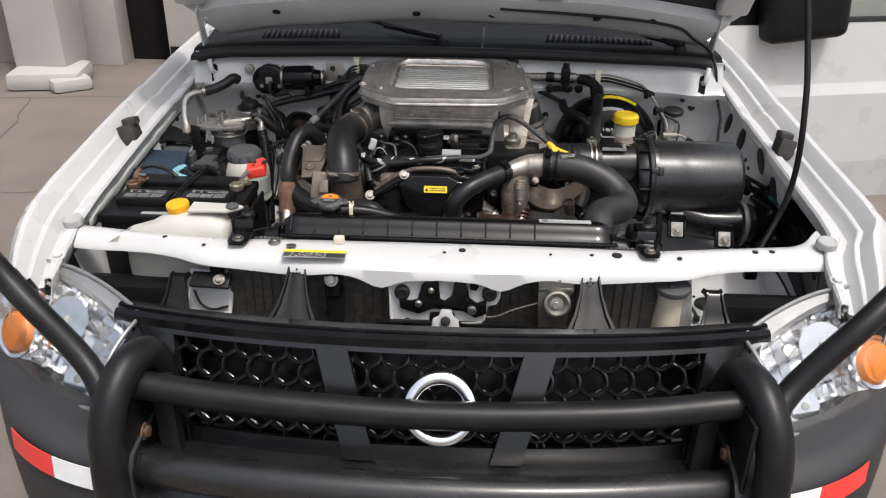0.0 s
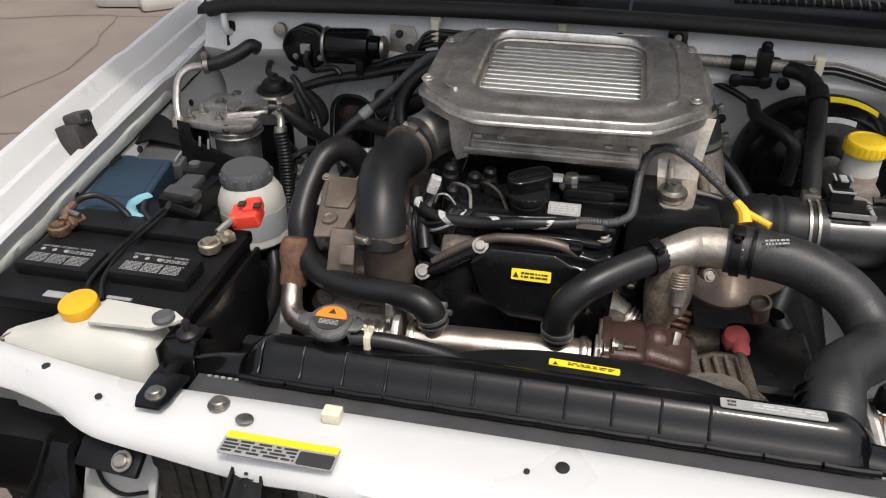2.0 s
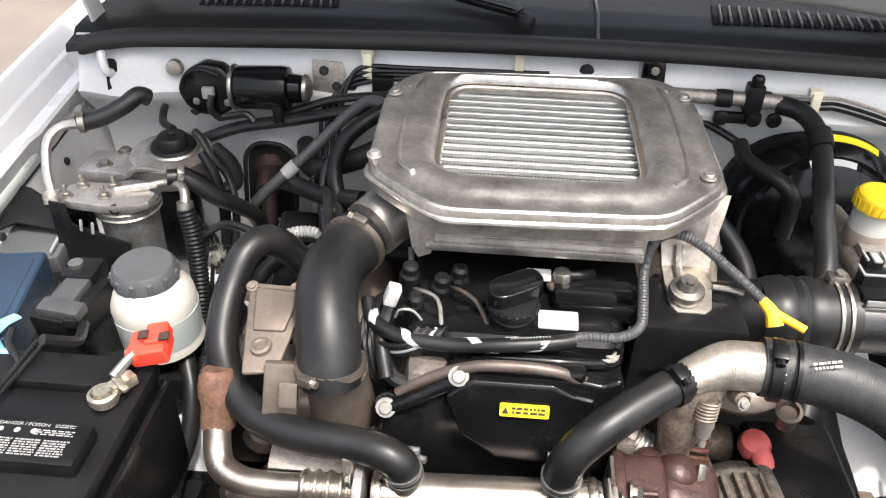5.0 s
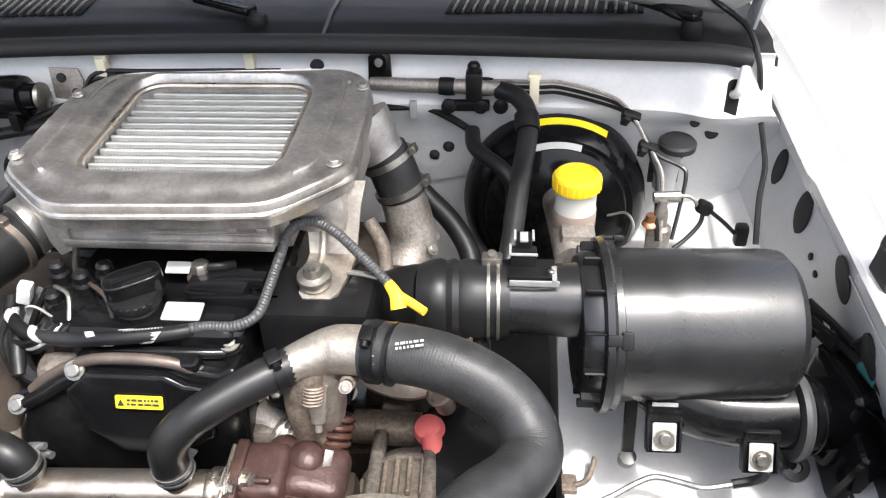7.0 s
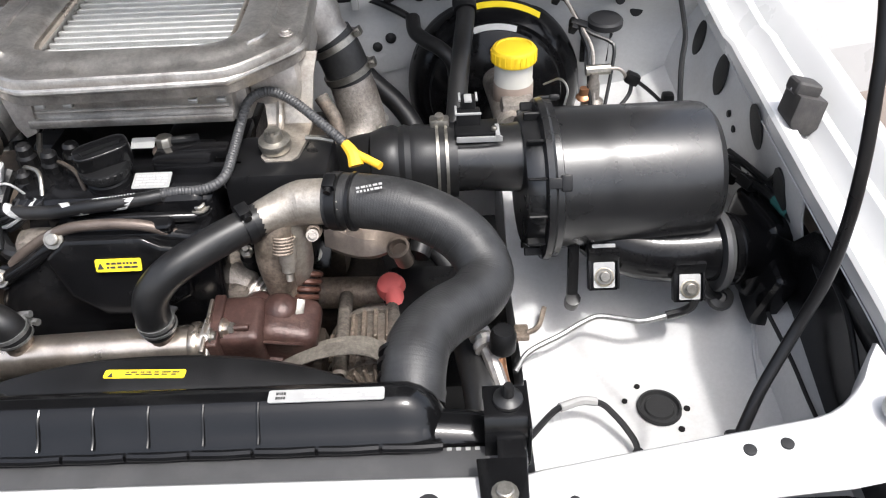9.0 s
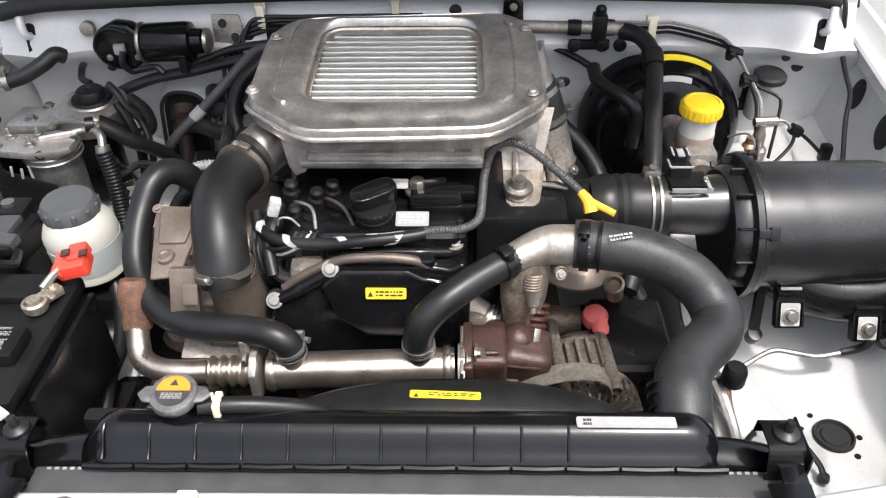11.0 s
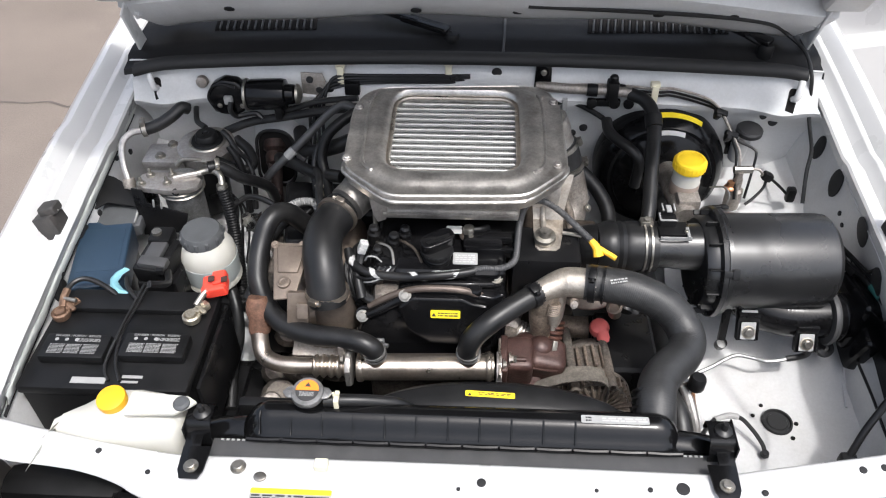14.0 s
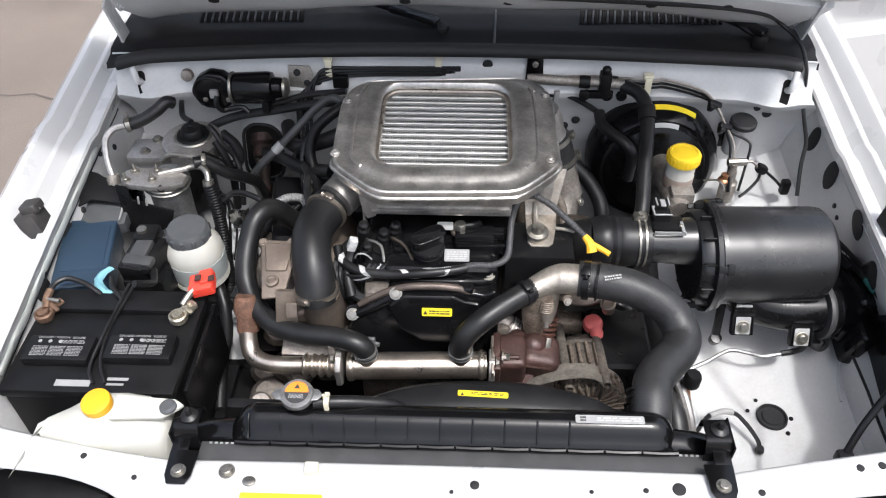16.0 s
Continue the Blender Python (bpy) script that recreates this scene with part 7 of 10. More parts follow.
clamp(h, (-0.1610, 0.2955, 0.875), (0.2, 0.05, -1), 0.0206, 0.005, (0, 1, 0.3), ALU_DARK)
clamp(h, (-0.1595, 0.2960, 0.866), (0.1, 0.05, -1), 0.0206, 0.003, (0.3, 1, 0.3), ALU_DARK)
lathe(bm := B(), [(0.017, 0), (0.017, 0.022), (0, 0.022)], (-0.159, 0.297, 0.864), (0.0, 0.0, -1), seg=16)
part("stub", bm, CAST_BROWN, h, "stained pipe stub")

h = thing("coolant_hose", (0.06, 0.32, 0.85), "black rubber coolant hose from the water outlet", "hose", "coolant hoses")
part("hose", tube(B(), [(0.014, 0.300, 0.865), (0.013, 0.296, 0.888), (0.020, 0.294, 0.922), (0.045, 0.305, 0.948), (0.085, 0.332, 0.962), (0.125, 0.358, 0.970), (0.142, 0.369, 0.972)], 0.0205, 18), RUBBER, h)
clamp(h, (0.128, 0.360, 0.970), (1, 0.65, 0.15), 0.0215, 0.012, (0, -0.3, 1), BLACK_SATIN)
clamp(h, (0.0133, 0.2975, 0.882), (0, -0.1, 1), 0.0212, 0.005, (0, 1, 0), ALU_DARK)
clamp(h, (0.0138, 0.2990, 0.873), (0, -0.1, 1), 0.0212, 0.003, (0.3, 1, 0), ALU_DARK)
lathe(bm := B(), [(0.017, 0), (0.017, 0.022), (0, 0.022)], (0.014, 0.301, 0.866), (0, 0, -1), seg=16)
part("stub", bm, CAST_BROWN, h)

h = thing("water_outlet", (0.18, 0.38, 0.84), "cast alloy water outlet with two necks", "water outlet")
bm = B()
tube(bm, [(0.128, 0.360, 0.970), (0.155, 0.376, 0.974), (0.185, 0.386, 0.980), (0.215, 0.383, 0.984), (0.245, 0.376, 0.988)], 0.0185, 18, rfun=lambda s: 1 + 0.5 * min(1, s / 0.07))
part("upper_neck", bm, ALU_NECK, h)
part("lower_neck", tube(B(), [(0.172, 0.384, 0.982), (0.160, 0.380, 0.960), (0.152, 0.376, 0.930), (0.150, 0.374, 0.895), (0.150, 0.374, 0.860), (0.150, 0.376, 0.83)], 0.021, 20, rfun=lambda s: 0.95 + 0.30 * math.sin(min(1.0, s / 0.12) * math.pi)), ALU_GRIMY, h, "grimy lower neck")
for q, r in (((0.204, 0.362, 0.955), 0.009),):
    lathe(bm := B(), [(r, -0.02), (r, 0.004), (r * 0.7, 0.007), (r * 0.6, 0.003), (0, 0.003)], q, (0.1, -0.85, 0.5), seg=14)
    part("boss", bm, CAST_BROWN, h)
lathe(bm := B(), [(0.020, -0.045), (0.0225, -0.020), (0.0250, 0.010), (0.0255, 0.040), (0.0225, 0.062), (0.015, 0.078), (0, 0.084)], (0.169, 0.386, 0.935), (-0.06, 0.05, -1), seg=26)
part("bulb", bm, ALU_NECK, h, "stained bulging casting")
lathe(bm := B(), [(0.012, -0.02), (0.011, 0.010), (0.009, 0.013), (0.0085, 0.022), (0.0045, 0.025), (0.0045, 0.034), (0, 0.035)], (0.169, 0.356, 0.928), (0.0, -0.35, -0.85), seg=14)
part("drain_cock", bm, ALU_NECK, h, "stained metal drain cock")
for k in range(6):
    lathe(bm := B(), [(0.0118, 0), (0.0126, 0.0015), (0.0118, 0.003)], (0.168 - 0.0004 * k, 0.3555 - 0.0014 * k, 0.956 - 0.0036 * k), (0.0, -0.35, -0.85), seg=14)
    part("cast_rib", bm, CAST_BROWN, h)
bolt(h, (0.203, 0.353, 0.957), (0.3, -0.8, 0.5), 0.005, ALU_DULL)

h = thing("radiator_hose", (0.36, 0.25, 0.85), "thick ribbed black radiator hose", "hose")
part("hose", tube(B(), [(0.222, 0.384, 0.985), (0.262, 0.378, 0.986), (0.312, 0.368, 0.982), (0.362, 0.354, 0.964), (0.393, 0.334, 0.942), (0.404, 0.302, 0.926), (0.388, 0.266, 0.926), (0.356, 0.228, 0.936), (0.333, 0.192, 0.941), (0.325, 0.158, 0.938), (0.322, 0.125, 0.920)], 0.0325, 28, rfun=lambda s: 1 + 0.0042 * math.sin(s * 1900)), HOSE_FABRIC, h)
clamp(h, (0.236, 0.379, 0.986), (1, -0.22, 0.08), 0.0335, 0.012, (0, -0.4, 1), BLACK_SATIN)
clamp(h, (0.255, 0.374, 0.988), (1, -0.22, 0.05), 0.0335, 0.004, (0, 0.4, -1), BLACK_SATIN)
for k, (c, r) in enumerate((((0.3215, 0.176, 0.935), 0.0338), ((0.3212, 0.164, 0.931), 0.0345), ((0.3208, 0.150, 0.925), 0.0338), ((0.3205, 0.138, 0.919), 0.0352))):
    lathe(bm := B(), [(r - 0.004, -0.003), (r, -0.0022), (r, 0.0022), (r - 0.004, 0.003)], c, (0.05, 1, 0.42), seg=30)
    part("clamp_ring", bm, BLACK_SATIN if k < 3 else HOSE_FABRIC, h)
bars(h, (0.276, 0.356, 1.0182), 0.03, 0.010, 2, LABEL_W, (0, -0.5, 1), (-0.2, 1, 0.5), lift=0.0005, seed=12)
bars(h, (0.3245, 0.185, 0.9615), 0.010, 0.030, 5, LABEL_W, (0, -0.1, 1), (0, 1, 0), lift=0.0003, seed=13)
bars(h, (0.420, 0.314, 0.953), 0.008, 0.030, 3, LABEL_G, (0.6, -0.3, 0.75), (0.2, 1, -0.2), lift=0.0003, seed=14)

# ---- radiator ----
rad = thing("radiator", (0, 0.09, 0.50), "black radiator with a ribbed plastic top tank", "radiator")
bm = B()
box(bm, (0.01, 0.092, 0.70), (0.72, 0.05, 0.40), 0.004)
part("core", bm, BLACK_SATIN, rad)
bm, rows = B(), []
tank = ((0.058, 0.895), (0.060, 0.926), (0.064, 0.936), (0.072, 0.9415), (0.079, 0.950), (0.085, 0.959), (0.094, 0.9645), (0.104, 0.9650), (0.115, 0.9615), (0.124, 0.953), (0.128, 0.93), (0.128, 0.90))
for k in range(61):
    x = -0.345 + 0.70 * k / 60
    end = min(1.0, min(x + 0.345, 0.355 - x) / 0.03)
    rows.append([(x, 0.095 + (y - 0.095) * (0.75 + 0.25 * end), 0.895 + (z - 0.895) * (0.45 + 0.55 * math.sqrt(end))) for y, z in tank])
top = part("top_tank", thick(grid(bm, rows), 0.003), TANK_BLACK, rad, "glossy black top tank", sharp=60)
for x in (-0.315, -0.265, -0.215, -0.165, -0.115, -0.065, -0.015, 0.035, 0.085, 0.135, 0.185):
    bm = B()
    tube(bm, [(x, 0.066, 0.9395), (x, 0.073, 0.9440), (x, 0.080, 0.9525), (x, 0.086, 0.9595), (x, 0.094, 0.9640)], 0.0017, 8, per=2)
    part("rib", bm, TANK_BLACK, top)
for k in range(12):
    x = -0.335 + 0.0575 * k
    part("tank_flange", tube(B(), [(x, 0.0615, 0.9335), (x + 0.028, 0.0605, 0.9335), (x + 0.054, 0.0615, 0.9335)], 0.0042, 8), TANK_BLACK, top)
for x0, x1 in ((-0.43, -0.34), (0.34, 0.43)):
    bm = B()
    tube(bm, [((x0, x1)[x0 > 0] * 0.98, 0.092, 0.893), ((x0 + x1) / 2, 0.092, 0.905), ((x1, x0)[x0 > 0], 0.092, 0.912)], 0.026, 14)
    part("end_tank", bm, TANK_BLACK, rad)
bm = B()
tube(bm, [(0.325, 0.085, 0.905), (0.324, 0.095, 0.918), (0.322, 0.125, 0.916), (0.320, 0.150, 0.917)], 0.0300, 20)
part("outlet_neck", bm, TANK_BLACK, rad, "black outlet neck")
bm = B()
box(bm, (0.01, 0.045, 0.9235), (0.80, 0.042, 0.005), 0.001)
part("foam_seal", bm, LOOM, rad, "dark grey foam sealing strip")
for k in range(16):
    for x0 in (-0.375, 0.255):
        bm = B()
        box(bm, (x0 + 0.0085 * k, 0.0635, 0.925), (0.0045, 0.003, 0.004), 0, None)
        part("tab", bm, ALU_BRIGHT, rad)
lab = plate(rad, "part_label", LABEL_W, (0.247, 0.0985, 0.9652), 0.106, 0.014, (0, -0.05, 1))
bars(lab, (0.262, 0.0985, 0.9652), 0.07, 0.008, 2, LABEL_G, (0, -0.05, 1), seed=21)
bars(lab, (0.206, 0.0985, 0.9652), 0.010, 0.010, 2, INK, (0, -0.05, 1), seed=22)
lathe(bm := B(), [(0.015, -0.008), (0.023, -0.006), (0.0258, -0.001), (0.0262, 0.004), (0.0248, 0.0080), (0.0, 0.0090)], (-0.239, 0.114, 0.986), (0, -0.15, 1), seg=28)
part("filler_neck", lathe(B(), [(0.018, -0.05), (0.018, -0.012), (0.020, -0.010), (0.020, -0.006), (0.014, -0.005)], (-0.239, 0.114, 0.986), (0, -0.15, 1), seg=24), TANK_BLACK, rad, "black filler neck")
cap = part("pressure_cap", bm, ALU_DARK, rad, "plain metal pressure cap with an orange sticker")
for s in (-1, 1):
    bm = B()
    prism(bm, [(s * 0.015, -0.012), (s * 0.033, -0.009), (s * 0.040, 0.0), (s * 0.033, 0.009), (s * 0.015, 0.012)][::s], at((-0.239, 0.114, 0.987), (0, -0.15, 1), (0, 1, 0.15)), 0.004, 0.001)
    part("ear", bm, ALU_DARK, cap)
m = at((-0.239, 0.114, 0.9950), (0, -0.15, 1), (0, 1, 0.15))
prism(bm := B(), [(0.0185 * math.cos(a), 0.0185 * math.sin(a)) for a in [math.pi * k / 12 for k in range(13)]], m, 0.0008)
part("orange_half", bm, ORANGE, cap, "orange warning sticker")
prism(bm := B(), [(0.0185 * math.cos(a), 0.0185 * math.sin(a) - 0.0005) for a in [math.pi + math.pi * k / 12 for k in range(13)]], m, 0.0008)
part("print_half", bm, INK, cap)
bars(cap, m @ Vector((0, -0.007, 0)), 0.023, 0.008, 4, LABEL_W, (0, -0.15, 1), (0, 1, 0.15), lift=0.0010, seed=24)
prism(bm := B(), [(-0.005, 0.006), (0.005, 0.006), (0, 0.014)], m @ Matrix.Translation((0, 0, 0.0009)), 0.0003)
part("warning_mark", bm, INK, cap)
part("overflow_hose", tube(B(), [(-0.215, 0.112, 0.972), (-0.175, 0.116, 0.970), (-0.14, 0.122, 0.962), (-0.10, 0.130, 0.946), (-0.07, 0.138, 0.915)], 0.010, 12), RUBBER, rad, "black overflow hose")
bm = B()
box(bm, (-0.194, 0.1135, 0.972), (0.008, 0.023, 0.022), 0.002)
tube(bm, [(-0.198, 0.1135, 0.980), (-0.198, 0.1135, 0.991)], 0.002, 6, straight=True)
tube(bm, [(-0.191, 0.1135, 0.980), (-0.191, 0.1135, 0.991)], 0.002, 6, straight=True)
part("spring_clip", bm, CREAM, rad, "pale spring clip")
# mounts at both ends
for side in (-1, 1):
    x = side * 0.408
    prof = ((0.108, 0.945), (0.106, 0.962), (0.100, 0.9665), (0.074, 0.9665), (0.065, 0.964), (0.059, 0.955), (0.0555, 0.940), (0.055, 0.915))
    rows = [[(x + u, y, z) for y, z in prof] for u in (-0.019, -0.0175, 0.0, 0.0175, 0.019)]
    br = part("mounting_bracket", thick(grid(B(), rows), 0.003), TANK_BLACK, rad, "glossy black folded mounting bracket")
    part("side_flange", box(B(), (x + side * 0.0205, 0.080, 0.940), (0.003, 0.056, 0.052), 0.001), TANK_BLACK, br)
    bm = B()
    prism(bm, [(-0.020, -0.008), (-0.014, -0.022), (0.014, -0.022), (0.020, -0.008), (0.022, 0.034), (-0.022, 0.034)], at((side * 0.402, 0.0, 0.9475), (0, 0, 1), (0, 1, 0)), 0.004, 0.0015)
    box(bm, (side * 0.412, 0.044, 0.946), (0.026, 0.030, 0.005), 0.0015, pose(0, 0, 0, 6, 0, 0).to_3x3())
    foot = part("foot", bm, TANK_BLACK, br)
    bolt(foot, (side * 0.402, -0.002, 0.9515), (0, 0, 1), 0.0075)
    lathe(bm := B(), [(0.014, 0), (0.0135, 0.003), (0.009, 0.006), (0.0055, 0.007), (0.0050, 0.018), (0.0040, 0.020), (0, 0.020)], (x + 0.003, 0.084, 0.9675), (0, -0.05, 1), seg=16)
    part("stud", bm, RUBBER, br)

# ---- fan shroud ----
shroud = thing("fan_shroud", (0.05, 0.16, 0.60), "black plastic fan shroud", "fan shroud")
bm, rows = B(), []
for k in range(33):
    x = -0.145 + 0.43 * k / 32
    a = max(0.0, 1 - abs((x - 0.06) / 0.215) ** 2.4)
    z1 = 0.895 + 0.036 * a ** 0.7
    rows.append([(x, 0.128, 0.88), (x, 0.130, 0.905 + 0.012 * a), (x, 0.140, z1 - 0.006), (x, 0.150, z1), (x, 0.165 + 0.022 * a, z1), (x, 0.172 + 0.026 * a, z1 - 0.008), (x, 0.178 + 0.026 * a, 0.80)])
sh = part("shroud", thick(grid(bm, rows), 0.003), BLACK_PLASTIC, shroud)
lab = plate(shroud, "warning_label", LABEL_Y, (0.052, 0.1655, 0.9305), 0.083, 0.011, (0, 0, 1), (0.04, 1, 0))
bars(lab, (0.060, 0.1655, 0.9305), 0.055, 0.006, 2, INK, (0, 0, 1), (0.04, 1, 0), seed=31)
prism(bm := B(), [(-0.003, -0.003), (0.003, -0.003), (0, 0.003)], at((0.018, 0.165, 0.9319), (0, 0, 1), (0, 1, 0)), 0.0004)
part("warning_mark", bm, INK, lab)
bm = B()
box(bm, (-0.25, 0.145, 0.895), (0.24, 0.02, 0.05), 0.006)
part("shroud_wing", bm, BLACK_PLASTIC, shroud)

# ---- air filter ----
air = thing("air_filter_housing", (0.62, 0.50, 0.70), "black cylindrical air filter canister", "air filter")
AY, AZ = 0.540, 0.900
lathe(bm := B(), [(0.0, 0.232), (0.05, 0.232), (0.083, 0.227), (0.094, 0.216), (0.096, 0.203), (0.097, 0.10), (0.099, 0.0), (0.09, 0.0)], (0.502, AY, AZ), (1, 0.05, 0.0), seg=48, up=(0, 0, 1))
can = part("canister", bm, CANISTER, air)
lathe(bm := B(), [(0.05, -0.040), (0.088, -0.038), (0.094, -0.030), (0.096, -0.016), (0.112, -0.014), (0.114, -0.006), (0.110, -0.002), (0.110, 0.006), (0.104, 0.008)], (0.502, AY, AZ), (1, 0.05, 0.0), seg=48, up=(0, 0, 1))
lid = part("lid", bm, CANISTER, air, "black ribbed lid")
for k in range(13):
    a = 2 * math.pi * (k + 0.3) / 13
    bm = B()
    box(bm, (0.480, AY + 0.101 * math.cos(a), AZ + 0.101 * math.sin(a)), (0.026, 0.004, 0.012), 0.0015, pose(0, 0, 0, math.degrees(a) - 90, 0, 0).to_3x3(), 1)
    part("rib", bm, BLACK_PLASTIC, lid)
for a in (150, 60):
    c = Vector((0.507, AY + 0.112 * math.cos(radians(a)), AZ + 0.112 * math.sin(radians(a))))
    t = pose(0, 0, 0, a - 90, 0, 0).to_3x3()
    bm = B()
    box(bm, c, (0.030, 0.014, 0.005), 0.002, t)
    box(bm, c + Vector((0.008, 0, 0)), (0.014, 0.022, 0.008), 0.003, t)
    part("clip", bm, BLACK_SATIN if a == 150 else BLACK_PLASTIC, can, "dark metal clip")
lathe(bm := B(), [(0.048, 0), (0.046, -0.03), (0.043, -0.06), (0.043, -0.11), (0.0, -0.11)], (0.465, 0.540, 0.938), (1, 0.03, 0), seg=30)
tubep = part("outlet_tube", bm, CANISTER, air, "glossy black outlet tube")
bm = B()
box(bm, (0.405, 0.533, 0.985), (0.058, 0.040, 0.014), 0.003)
maf = part("airflow_sensor", bm, BLACK_PLASTIC, air, "black airflow sensor")
bm = B()
box(bm, (0.395, 0.546, 0.998), (0.032, 0.022, 0.022), 0.003)
box(bm, (0.395, 0.560, 1.010), (0.020, 0.022, 0.022), 0.003)
pl = part("plug", bm, GREY_PLASTIC, maf, "dark grey connector plug")
for c, size in (((0.395, 0.535, 1.0095), (0.034, 0.003, 0.003)), ((0.3785, 0.546, 1.0095), (0.003, 0.022, 0.003)), ((0.395, 0.555, 1.022), (0.010, 0.020, 0.003)), ((0.384, 0.560, 1.0215), (0.003, 0.022, 0.003)), ((0.4065, 0.560, 1.0215), (0.003, 0.022, 0.003))):
    part("pale_edge", box(B(), c, size, 0.0008), LABEL_W, pl)
lathe(bm := B(), [(0.004, 0), (0.004, 0.004), (0.0025, 0.005), (0, 0.005)], (0.428, 0.520, 0.993), (0, 0, 1), seg=10)
part("screw", bm, STEEL, maf)
bm = B()
box(bm, (0.408, 0.507, 0.987), (0.060, 0.003, 0.008), 0.001)
box(bm, (0.432, 0.52, 0.991), (0.006, 0.03, 0.006), 0.001)
part("edge_frame", bm, PLUG, maf, "pale connector edge")
lathe(bm := B(), [(0.044, -0.115), (0.050, -0.10), (0.052, -0.085), (0.049, -0.078), (0.052, -0.07), (0.049, -0.062), (0.052, -0.055), (0.050, -0.04), (0.051, 0.0)], (0.378, 0.538, 0.938), (1, 0.03, 0), seg=30)
cuff = part("rubber_cuff", bm, RUBBER, air, "ribbed rubber cuff")
for x in (0.352, 0.364):
    lathe(bm := B(), [(0.051, -0.002), (0.0535, -0.002), (0.0535, 0.002), (0.051, 0.002)], (x, 0.538, 0.938), (1, 0.03, 0), seg=30)
    part("clamp_band", bm, STEEL, cuff, "bright clamp band")
bm = B()
box(bm, (0.356, 0.549, 0.992), (0.026, 0.018, 0.012), 0.003)
lathe(bm, [(0.006, 0), (0.006, 0.006), (0, 0.006)], (0.356, 0.547, 0.998), (0, -0.2, 1), seg=10)
part("clamp_screw", bm, STEEL, cuff)
part("inlet_bend", tube(B(), [(0.275, 0.536, 0.938), (0.245, 0.542, 0.928), (0.22, 0.555, 0.905), (0.21, 0.575, 0.87)], 0.045, 20), BLACK_PLASTIC, air)
# lower duct and its feet
bm = B()
tube(bm, [(0.555, 0.515, 0.850), (0.590, 0.500, 0.822), (0.64, 0.490, 0.806), (0.69, 0.488, 0.803), (0.735, 0.490, 0.803)], 0.050, 24, rfun=lambda s: 1 - 0.9 * max(0, 0.3 - s) ** 1.2)
duct = part("inlet_duct", bm, BLACK_GLOSS, air, "black inlet duct")
lathe(bm := B(), [(0.048, -0.006), (0.058, -0.006), (0.060, 0.0), (0.058, 0.006), (0.048, 0.006)], (0.741, 0.488, 0.802), (1, 0.08, -0.05), seg=32)
part("duct_joint", bm, LOOM, duct, "grey duct joint rim")
lathe(bm := B(), [(0.053, -0.004), (0.053, 0.006), (0.051, 0.007), (0.053, 0.009), (0.053, 0.014), (0.048, 0.022), (0.046, 0.05), (0.047, 0.09)], (0.748, 0.489, 0.802), (1, 0.22, -0.12), seg=28)
part("duct_sleeve", bm, BLACK_GLOSS, duct, "glossy black sleeve into the fender")
bm = B()
box(bm, (0.812, 0.520, 0.790), (0.060, 0.12, 0.13), 0.022, pose(0, 0, 0, 0, 10, 8).to_3x3(), 4)
box(bm, (0.815, 0.455, 0.755), (0.036, 0.07, 0.10), 0.014, pose(0, 0, 0, 8, 12, 0).to_3x3(), 3)
part("resonator", bm, BLACK_GLOSS, duct, "black resonator box")
for x, y, z in ((0.575, 0.441, 0.801), (0.693, 0.430, 0.783)):
    turn = pose(0, 0, 0, -30, 0, 0).to_3x3()
    bm = B()
    box(bm, (x, y + 0.006, z - 0.004), (0.040, 0.005, 0.042), 0.002, turn)
    for s in (-1, 1):
        box(bm, (x + s * 0.020, y + 0.010, z + 0.004), (0.003, 0.016, 0.054), 0.001, turn)
    box(bm, (x, y + 0.024, z + 0.026), (0.044, 0.03, 0.018), 0.004)
    foot = part("bracket", bm, BLACK_SATIN, air, "black bracket")
    plate(foot, "pad", BUFFER, (x, y, z + 0.002), 0.029, 0.036, (0, -0.87, 0.5), (0, 0.5, 0.87))
    part("upper_pad", box(B(), (x, y + 0.018, z + 0.030), (0.032, 0.003, 0.020), 0.001, turn), PLUG, foot, "grey bracket face")
    lathe(bm := B(), [(0.0135, 0), (0.0135, 0.002), (0.012, 0.0028), (0, 0.0028)], (x, y - 0.002, z), (0, -0.87, 0.5), seg=18)
    part("washer", bm, CORRODED2, foot)
    bolt(foot, (x, y - 0.003, z + 0.002), (0, -0.87, 0.5), 0.0075)
bm = B()
tube(bm, [(0.712, 0.446, 0.782), (0.728, 0.452, 0.756), (0.748, 0.460, 0.738)], 0.008, 10)
lathe(bm, [(0.017, -0.010), (0.019, 0.0), (0.017, 0.010), (0.008, 0.012), (0.007, 0.006), (0, 0.006)], (0.752, 0.458, 0.736), (-0.1, -0.6, 0.8), seg=18)
part("rubber_mount", bm, RUBBER, air, "black rubber mount")
bm = B()
box(bm, (0.537, 0.470, 0.790), (0.016, 0.012, 0.085), 0.004, pose(0, 0, 0, -14, 0, 0).to_3x3())
lathe(bm, [(0.011, -0.010), (0.012, 0.0), (0.011, 0.012), (0, 0.013)], (0.537, 0.456, 0.742), (0, -0.5, 1), seg=14)
part("leg", bm, BLACK_SATIN, air, "black support leg")

